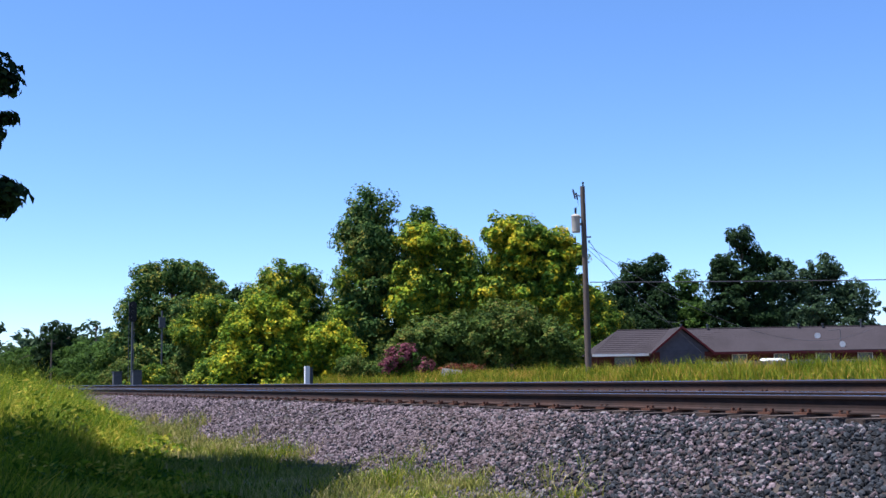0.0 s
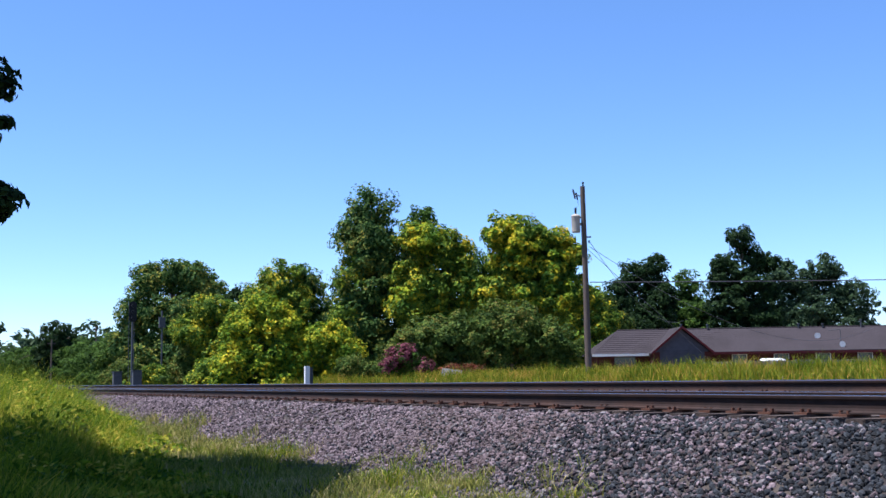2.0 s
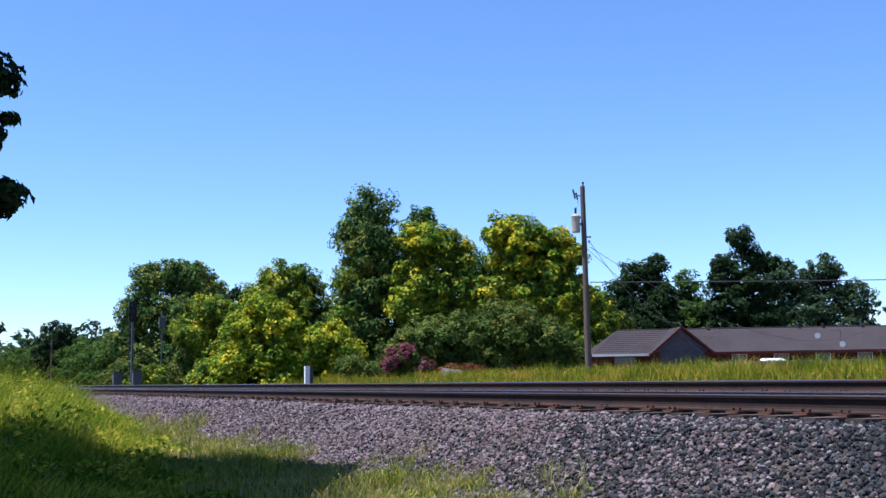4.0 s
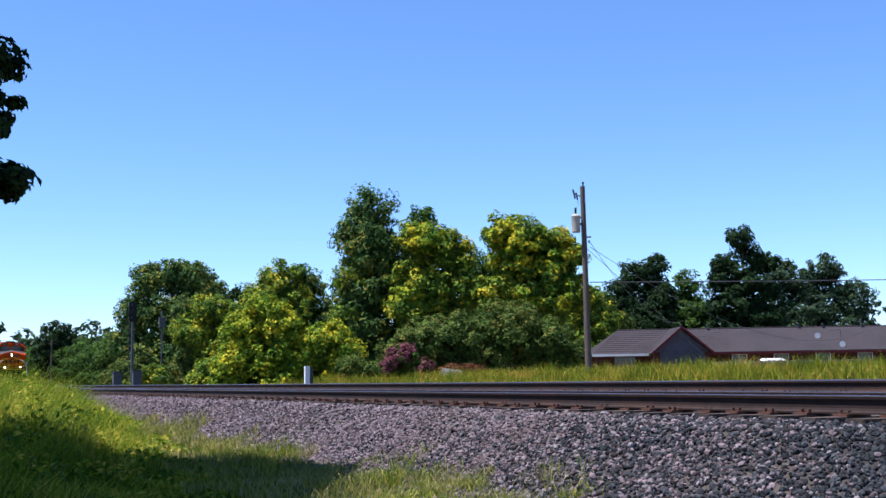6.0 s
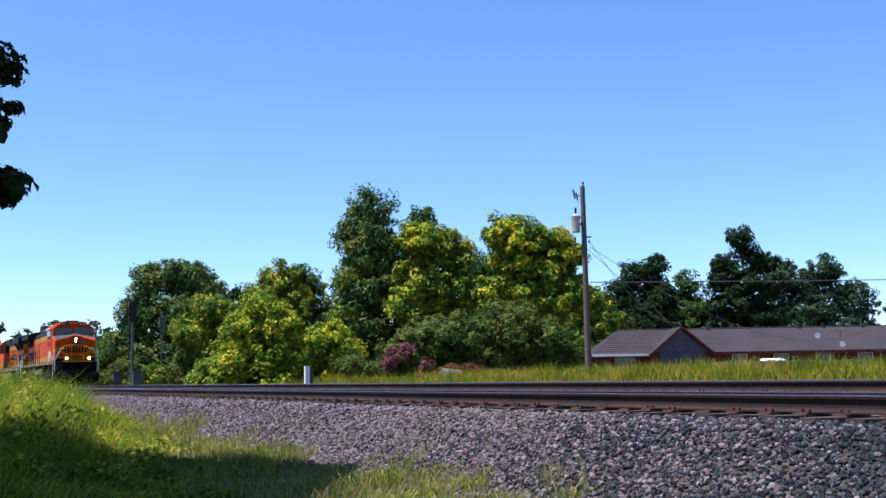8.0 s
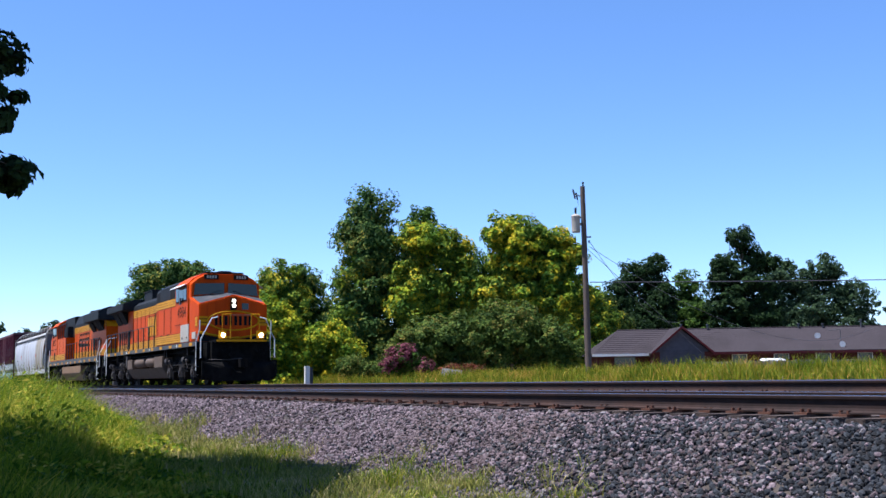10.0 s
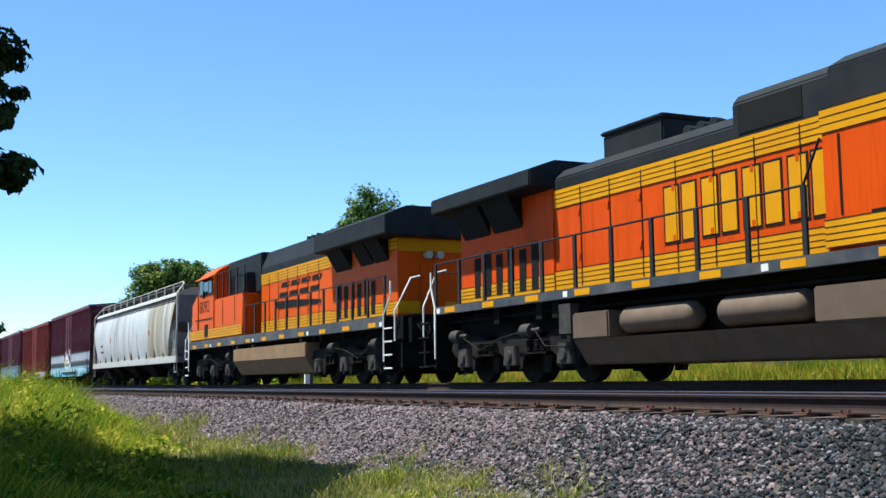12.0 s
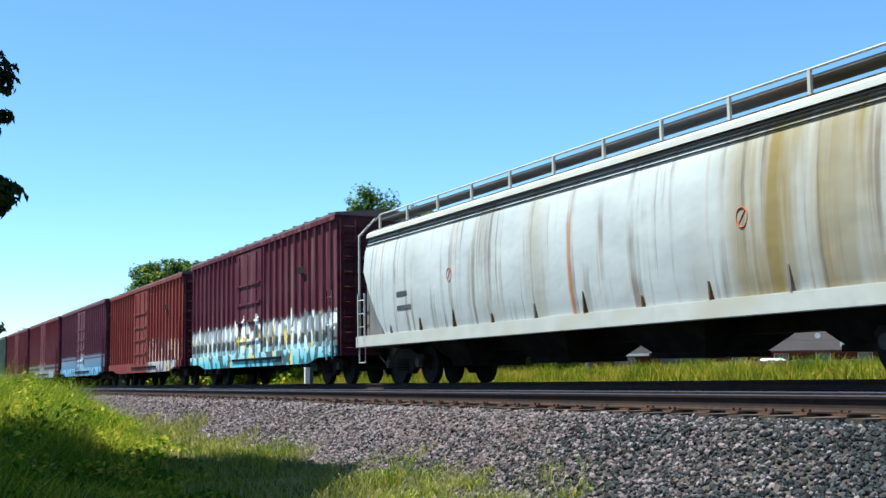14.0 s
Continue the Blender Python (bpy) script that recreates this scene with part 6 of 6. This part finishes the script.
def build_train():
    a = locomotive("orange, yellow and dark grey leading diesel locomotive, headlights lit", False)
    b = locomotive("newer orange, yellow and black diesel locomotive coupled facing backward", True)
    TRAIN.append((a, -11.15, False))
    TRAIN.append((b, -34.32, True))
    TRAIN.append((hopper_car("long pale grey covered hopper car streaked with rust and grime"), -56.42, False))
    W, TEAL = (0.62, 0.64, 0.66), (0.10, 0.36, 0.45)
    maroon = (0.062, 0.013, 0.025)
    specs = (
        ("maroon boxcar with white and teal sprayed paint along its foot", streaked("maroon_sprayed", maroon, (0.25, 0.17, 0.16), 0.35, (0.085, 0.02, 0.028), (W, TEAL, (0.03, 0.03, 0.035), (0.6, 0.42, 0.05)), 2.05, (-9, 9))),
        ("red-brown boxcar with pale grey sprayed letters low on one half", streaked("redbrown_sprayed", (0.13, 0.022, 0.02), (0.22, 0.14, 0.12), 0.3, (0.14, 0.03, 0.03), ((0.4, 0.38, 0.38), (0.3, 0.28, 0.3), (0.05, 0.04, 0.05), (0.5, 0.3, 0.08)), 2.0, (1.4, 7.2), seed=4.0)),
        ("dark purple-brown boxcar with blue sprayed paint at the foot", streaked("purple_sprayed", (0.09, 0.028, 0.045), (0.2, 0.14, 0.15), 0.3, (0.06, 0.022, 0.035), ((0.3, 0.36, 0.45), (0.07, 0.26, 0.42), (0.05, 0.05, 0.08), (0.35, 0.4, 0.45)), 1.7, (-9, 7.4), seed=9.0)),
        ("maroon boxcar with faint grey sprayed paint", streaked("maroon_faint", (0.12, 0.025, 0.035), (0.22, 0.15, 0.15), 0.3, (0.08, 0.02, 0.03), ((0.3, 0.28, 0.3), (0.2, 0.25, 0.3), (0.1, 0.05, 0.06), (0.3, 0.3, 0.3)), 1.5, (-4, 6), seed=13.0)),
        ("plain maroon boxcar, weathered and dusty", streaked("maroon_plain", (0.12, 0.027, 0.037), (0.2, 0.13, 0.13), 0.35, (0.08, 0.02, 0.03), seed=17.0)),
        ("dull grey-green boxcar, weathered and dusty", streaked("greygreen_plain", (0.07, 0.10, 0.09), (0.16, 0.16, 0.14), 0.3, (0.05, 0.07, 0.065), seed=21.0)),
    )
    end = mat("dark_maroon_end", (0.055, 0.012, 0.018), 0.8, vary=0.25, scale=3, stain=(0.09, 0.05, 0.05), stain_amt=0.5)
    for i, (label, paint) in enumerate(specs):
        TRAIN.append((boxcar(label, paint, end, top=4.78 - (0.08 if i == 1 else 0.0)), -76.32 - 17.85 * i, False))




# ---- buildings, poles and lineside things ----
def build_house():
    ho = thing("house", "low brick house with grey shingle roof and a grey front gable", "house", pose(-92.9, 48.35, lie(-92.9, 48.35), 0, 0, 63.8))
    w = Shape().box(0.6, 33, 0.7, 8.3, 0, 2.2)
    part("wall", w, M["brickred"], ho, "dark red brick wall")
    ez, rz = 2.25, 4.62

    def slab(pts, t=0.12):
        return Shape().loft([[(x, y, z) for x, y, z in pts], [(x, y, z - t) for x, y, z in pts]])
    part("roof", slab([(0, 0, ez), (34, 0, ez + 0.1), (34, 4.5, rz + 0.1), (3.1, 4.5, rz)]), M["shingle"], ho, "weathered grey shingle roof")
    part("roof", slab([(0, 9, ez), (3.1, 4.5, rz), (34, 4.5, rz + 0.1), (34, 9, ez + 0.1)]), M["shingle"], ho)
    part("roof", slab([(0, 0, ez), (3.1, 4.5, rz), (0, 9, ez)]), M["shingle"], ho)
    for k in range(1, 12):
        y, z = 4.5 * k / 12, ez + (rz - ez) * k / 12
        part("shingle_course", Shape().box(3.1 * k / 12 + 0.05, 33.9, y - 0.02, y + 0.02, z - 0.03, z + 0.03), M["shingle"], ho)
    part("ridge_cap", Shape().tube([(3.1, 4.5, rz + 0.02), (34, 4.5, rz + 0.12)], 0.07, 6), M["shingle"], ho)
    part("fascia", Shape().box(0, 5.4, -0.06, -0.01, ez - 0.26, ez - 0.02), M["white"], ho, "white fascia board")
    part("gutter", Shape().box(11.2, 34, -0.1, -0.01, ez - 0.22, ez + 0.0), M["redtrim"], ho, "dark red gutter")
    # gable wing
    g0, g1, gm, gz = 5.5, 11.1, 8.3, 4.68
    part("gable_wall", Shape().prism([(g0 + 0.35, 0), (g1 - 0.35, 0), (g1 - 0.35, 2.4), (gm, gz - 0.25), (g0 + 0.35, 2.4)], "y", -1.2, 4.0), M["siding"], ho, "grey boarded gable wall")
    for k in range(1, 9):
        z = 0.28 * k
        part("siding_board", Shape().box(g0 + 0.36, g1 - 0.36, -1.225, -1.2, z, z + 0.25), M["siding"], ho)
    for x0, s in ((g0 - 0.15, 1), (g1 + 0.15, -1)):
        part("wing_roof", slab([(x0, -1.6, 2.22), (gm, -1.6, gz), (gm, 4.5, gz), (x0, 4.5, 2.22)] if s > 0 else [(gm, -1.6, gz), (x0, -1.6, 2.22), (x0, 4.5, 2.22), (gm, 4.5, gz)]), M["shingle"], ho)
        part("rake_board", Shape().loft([[(x0, -1.68, 2.02), (x0, -1.62, 2.02), (x0, -1.62, 2.26), (x0, -1.68, 2.26)], [(gm, -1.68, gz - 0.2), (gm, -1.62, gz - 0.2), (gm, -1.62, gz + 0.05), (gm, -1.68, gz + 0.05)]]), M["redtrim"], ho, "dark red rake board")
        part("corner_brick", Shape().box(min(x0 + 0.2 * s, x0 + 0.85 * s), max(x0 + 0.2 * s, x0 + 0.85 * s), -1.26, 0.6, 0, 2.3), M["brickred"], ho)
    for x in (13.5, 17.5, 21.5, 25.5, 29.5):
        wi = part("window", Shape().box(x, x + 1.3, 0.66, 0.72, 0.9, 2.0), M["glass_dark"], ho)
        part("frame", Shape().box(x - 0.07, x, 0.62, 0.72, 0.85, 2.05).box(x + 1.3, x + 1.37, 0.62, 0.72, 0.85, 2.05).box(x, x + 1.3, 0.62, 0.72, 2.0, 2.06).box(x, x + 1.3, 0.6, 0.72, 0.84, 0.9), M["white"], wi)
        part("porch_post", Shape().box(x + 2.3, x + 2.42, 0.05, 0.17, 0, ez - 0.1), M["redtrim"], ho)
    part("window", Shape().box(2.2, 4.2, 0.66, 0.72, 0.9, 1.9), M["glass_dark"], ho)
    for x, h in ((9.4, 0.5), (12.0, 0.45), (21.0, 0.4), (23.4, 0.35), (27.2, 0.7)):
        part("vent_pipe", Shape().disc((x, 4.3, rz + h / 2), "z", 0.07, h, 10).disc((x, 4.3, rz + h), "z", 0.14, 0.1, 10), M["galv"], ho)
    for x, y, z in ((22.2, 2.6, 3.75), (24.0, 0.9, 2.85)):
        d = Shape()
        d.loft([[(x + r * math.cos(k * math.pi / 8), y - 0.25 - q, z + r * math.sin(k * math.pi / 8)) for k in range(16)] for r, q in ((0.05, 0.0), (0.2, 0.04), (0.3, 0.12))])
        di = part("satellite_dish", d, M["white"], ho, "small white satellite dish")
        part("dish_arm", Shape().tube([(x, y, z - 0.3), (x, y - 0.25, z)], 0.025, 5), M["galv"], di)
    part("service_mast", Shape().tube([(24.0, 1.0, 2.7), (24.0, 1.0, 4.3), (22.9, 1.0, 4.2)], 0.04, 6), M["galv"], ho)


def build_yard():
    f = thing("board_fence", "weathered grey board fence half hidden by weeds", "fence", pose(-78.4, 48.6, 0, 0, 0, 63.8))
    rng = random.Random(8)
    for i in range(90):
        x = 0.9 + i * 0.16
        h = 1.25 + rng.uniform(-0.06, 0.06)
        o = part("board", Shape().prism([(0, 0), (0.145, 0), (0.145, h - 0.04), (0.11, h), (0.035, h), (0, h - 0.04)], "y", -0.012, 0.012), M["fence"], f)
        o.matrix_basis = pose(x, 0, 0, 0, rng.uniform(-0.6, 0.6), 0)
    for i in range(7):
        part("post", Shape().box(0.9 + 2.4 * i, 1.0 + 2.4 * i, 0.03, 0.13, 0, 1.3), M["fence"], f)
    for z in (0.3, 1.0):
        part("fence_rail", Shape().box(0.9, 15.4, 0.013, 0.05, z, z + 0.09), M["fence"], f)
    g = thing("fence_panel", "short orange-brown wooden fence panel in the weeds", "fence", pose(-77.2, 46.6, 0, 0, 0, 63.8))
    for i in range(13):
        o = part("board", Shape().box(0, 0.155, -0.012, 0.012, 0.05, 1.0 + rng.uniform(-0.04, 0.04)), M["orangeboard"], g)
        o.matrix_basis = pose(i * 0.165, 0, 0)
    part("fence_rail", Shape().box(0, 2.1, 0.013, 0.05, 0.7, 0.8), M["orangeboard"], g)
    part("fence_rail", Shape().box(0, 2.1, 0.013, 0.05, 0.2, 0.3), M["orangeboard"], g)
    t = thing("white_tank", "white horizontal storage tank beside the house", "tank", pose(-80.8, 59.6, 0.4, 0, 0, 63.8))
    rg = [[(x, 0.4 * r * math.cos(k * math.pi / 8), 0.75 + 0.36 * r * math.sin(k * math.pi / 8)) for k in range(16)] for x, r in ((-1.2, 0.3), (-1.12, 0.75), (-0.95, 1.0), (0.95, 1.0), (1.12, 0.75), (1.2, 0.3))]
    part("shell", Shape().loft(rg), M["white"], t, smooth=True)
    for x in (-0.7, 0.7):
        part("saddle", Shape().box(x - 0.08, x + 0.08, -0.35, 0.35, -0.45, 0.5), M["galv"], t)
    s = thing("leaning_board", "grey weathered sheet leaning in the grass", "board", pose(-51.5, 12.6, lie(-51.5, 12.6) - 0.2, -35, 8, 60))
    part("sheet", Shape().box(-0.5, 0.5, -0.02, 0.02, 0, 0.95), M["fence"], s, bevel=0.005)


def sagging(a, b, sag, n=14):
    a, b = Vector(a), Vector(b)
    return [a.lerp(b, i / n) - Vector((0, 0, sag * 4 * (i / n) * (1 - i / n))) for i in range(n + 1)]


def build_pole():
    px, py = -46.62, 17.56
    z0 = lie(px, py)
    p = thing("utility_pole", "weathered wooden utility pole with a grey transformer", "utility pole", pose(px, py, z0, 0, 0, 63.8))
    H = 9.25 - z0
    part("shaft", Shape().tube([(0, 0, -0.1), (-0.02, 0, H * 0.5), (-0.05, 0, H)], 0.16, 12, 0.115), M["pole"], p, smooth=True)
    t = Shape()
    c = (-0.42, -0.05)
    t.loft([[(c[0] + r * math.cos(k * math.pi / 8), c[1] + r * math.sin(k * math.pi / 8), H - 2.25 + z) for k in range(16)] for z, r in ((0, 0.17), (0.04, 0.21), (0.72, 0.21), (0.78, 0.23), (0.84, 0.2), (0.9, 0.06))])
    tr = part("transformer", t, M["panelgrey"], p, "grey cylindrical transformer", smooth=True)
    part("bushing", Shape().disc((c[0], c[1], H - 1.2), "z", 0.045, 0.3, 10).disc((c[0], c[1], H - 1.22), "z", 0.075, 0.04, 10).disc((c[0], c[1], H - 1.12), "z", 0.07, 0.04, 10), M["black"], tr)
    part("mount", Shape().box(-0.25, -0.08, -0.06, 0.06, H - 1.9, H - 1.8).box(-0.25, -0.08, -0.06, 0.06, H - 1.55, H - 1.48), M["galv"], tr)
    cu = Shape().tube([(-0.06, 0, H - 0.52), (-0.35, -0.05, H - 0.42), (-0.5, -0.05, H - 0.3)], 0.03, 6).tube([(-0.42, -0.05, H - 0.6), (-0.52, -0.05, H - 0.15)], 0.045, 8)
    part("fuse_cutout", cu, M["galv"], p)
    part("arrester", Shape().tube([(-0.3, 0, H - 0.65), (-0.36, 0, H - 0.3)], 0.035, 8), M["black"], p)
    part("insulator", Shape().disc((-0.02, 0, H + 0.1), "z", 0.035, 0.25, 8).disc((-0.02, 0, H + 0.16), "z", 0.065, 0.05, 10), M["black"], p)
    part("bracket", Shape().box(0.05, 0.3, -0.03, 0.03, H - 2.5, H - 2.44).disc((0.2, 0, H - 2.7), "z", 0.04, 0.12, 8), M["galv"], p)
    part("jumper_wire", Shape().tube([(-0.4, 0, H - 1.1), (-0.25, 0.1, H - 0.9), (-0.3, 0, H - 0.62)], 0.008, 4), M["wire"], p)
    ux, uy = U
    wires = (((px + 0.1, py + 0.2, 6.55), (-85.0, 53.5, 5.2), 1.6), ((px + 0.1, py + 0.2, 6.3), (-80.2, 71.5, 4.3), 2.6), ((px, py, 6.3), (px + 1.5, py + 3.0, 3.2), 0.05))
    for a, b, sag in wires[:2]:
        tagged(new("service_wire", Shape().tube(sagging(a, b, sag), 0.014, 4).mesh("service_wire", M["wire"])), "thin dark service wire running from pole to house", "wire")
    tagged(new("guy_wire", Shape().tube([wires[2][0], (px + 3.2, py + 5.6, lie(px, py))], 0.01, 4).mesh("guy_wire", M["wire"])), "thin steel guy wire bracing the utility pole", "wire")
    tagged(new("telephone_cable", Shape().tube(sagging((px + 0.1, py + 0.15, 4.6), (px + ux * 60, py + uy * 60, 5.6), 0.45, 24), 0.022, 5).mesh("telephone_cable", M["wire"])), "dark telephone cable strung level beyond the tracks", "cable")


def build_lineside():
    s = thing("railway_signal", "tall grey signal mast with a black lamp head", "railway signal", pose(-82.7, 3.3, lie(-82.7, 3.3)))
    g = -lie(-82.7, 3.3)
    part("mast", Shape().tube([(0, 0, 0), (0, 0, 5.6 + g)], 0.075, 10), M["galv"], s, smooth=True)
    h = part("lamp_head", Shape().prism([(0.28 * math.cos(k * math.pi / 10) * (1 if abs(math.sin(k * math.pi / 10)) < 0.99 else 1), 5.1 + g + (0.45 if math.sin(k * math.pi / 10) > 0 else -0.45) + 0.28 * math.sin(k * math.pi / 10)) for k in range(20)], "x", 0.05, 0.12), M["black"], s, "black signal head with three hooded lamps", bevel=0.01)
    for z in (-0.42, 0, 0.42):
        part("hood", Shape().disc((0.22, 0, 5.1 + g + z), "x", 0.12, 0.22, 14), M["black"], h)
    part("ladder", Shape().box(-0.3, -0.27, -0.2, -0.17, 0.3, 5.0 + g).box(-0.3, -0.27, 0.17, 0.2, 0.3, 5.0 + g), M["galv"], s)
    part("base", Shape().box(-0.3, 0.3, -0.3, 0.3, 0, 0.35), M["galv"], s)
    for x, y in ((-88.6, 3.4), (-81.9, 3.5)):
        c = thing("relay_case", "small grey trackside relay case on a stand", "relay case", pose(x, y, lie(x, y)), "trackside cases")
        part("cabinet", Shape().box(-0.25, 0.25, -0.3, 0.3, 0.5, 1.9), M["galv"], c, bevel=0.02)
        part("lid", Shape().box(-0.3, 0.3, -0.35, 0.35, 1.9, 1.95), M["galv"], c)
        part("stand", Shape().box(-0.08, 0.08, -0.08, 0.08, 0, 0.5), M["galv"], c)
    m = thing("lineside_pole", "slim grey lineside pole with a small box", "pole", pose(-86, 6.1, lie(-86, 6.1)))
    part("shaft", Shape().tube([(0, 0, 0), (0, 0, 5.4 - lie(-86, 6.1))], 0.06, 8), M["galv"], m)
    part("box", Shape().box(-0.15, 0.15, -0.22, 0.22, 4.6, 5.4), M["galv"], m, bevel=0.02)
    q = thing("marker_post", "white square marker post with a dark side beside the track", "post", pose(-47, 3.6, lie(-47, 3.6)))
    t = 0.72 - lie(-47, 3.6)
    part("post", Shape().box(-0.09, 0.09, -0.1, 0.1, 0, t), M["white"], q, bevel=0.01)
    part("backing", Shape().box(-0.09, 0.09, 0.11, 0.24, 0, t - 0.05), M["sill"], q, bevel=0.01)
    for x, y, z, r in ((-77.7, 13.8, 8.2, 0.11), (-175.2, 16.3, 8.5, 0.13), (-157, 7.7, 5.9, 0.1)):
        o = thing("utility_pole", "distant dark wooden pole among the trees", "utility pole", pose(x, y, lie(x, y)))
        part("shaft", Shape().tube([(0, 0, 0), (0.05, 0, z - lie(x, y))], r * 1.2, 8, r), M["pole"], o)
        part("crossarm", Shape().box(-0.05, 0.05, -0.5, 0.5, z - lie(x, y) - 0.6, z - lie(x, y) - 0.5), M["pole"], o)


def motions():
    for ob, z in SWAY:
        walk(ob, [(t, pose(0, dy, z, a, 0, 0)) for t, a, dy in ((0.0, -3.0, 0.0), (1.5, -4.0, -0.03), (3.0, -4.2, -0.01), (5.5, 0.3, 0.03), (7.0, 1.6, 0.04), (8.0, -0.3, 0.02), (10.5, 3.2, 0.05),
                                                              (11.5, 3.5, 0.04), (12.5, 3.0, 0.05), (13.0, -1.6, -0.06), (13.5, -1.6, -0.1), (14.0, -2.7, -0.05))])
    for ob, off, turned in TRAIN:
        walk(ob, [(t, pose(s + off, 0, 0, 0, 0, 180 if turned else 0)) for t, s in S_ROWS])
    # wheels roll with the way gone; a row at every thirtieth of a second
    ts = [k / 30 for k in range(421)]
    way = np.interp(ts, [r[0] for r in S_ROWS], [r[1] for r in S_ROWS])
    spin = {}
    for ob, x, r in WHEELS:
        back = ob.parent in [t[0] for t in TRAIN if t[2]]
        key = (r, back)
        if key not in spin:
            turn = np.minimum(np.diff(way) / r, radians(85))
            spin[key] = (-1 if back else 1) * np.degrees(np.concatenate([[0.0], np.cumsum(turn)]))
        walk(ob, [(t, pose(x, 0, r, 0, float(a), 0)) for t, a in zip(ts, spin[key])])


build_ground()
build_ballast()
build_stones()
build_far_side_plants()
build_near_plants()
build_grass()
build_house()
build_yard()
build_pole()
build_lineside()
build_train()
build_track("near_track", -4.0, -0.11, "rusty rails on timber ties, the nearer of two tracks")
build_track("far_track", 0.0, 0.0, "rails on timber ties, the farther of two tracks")
motions()
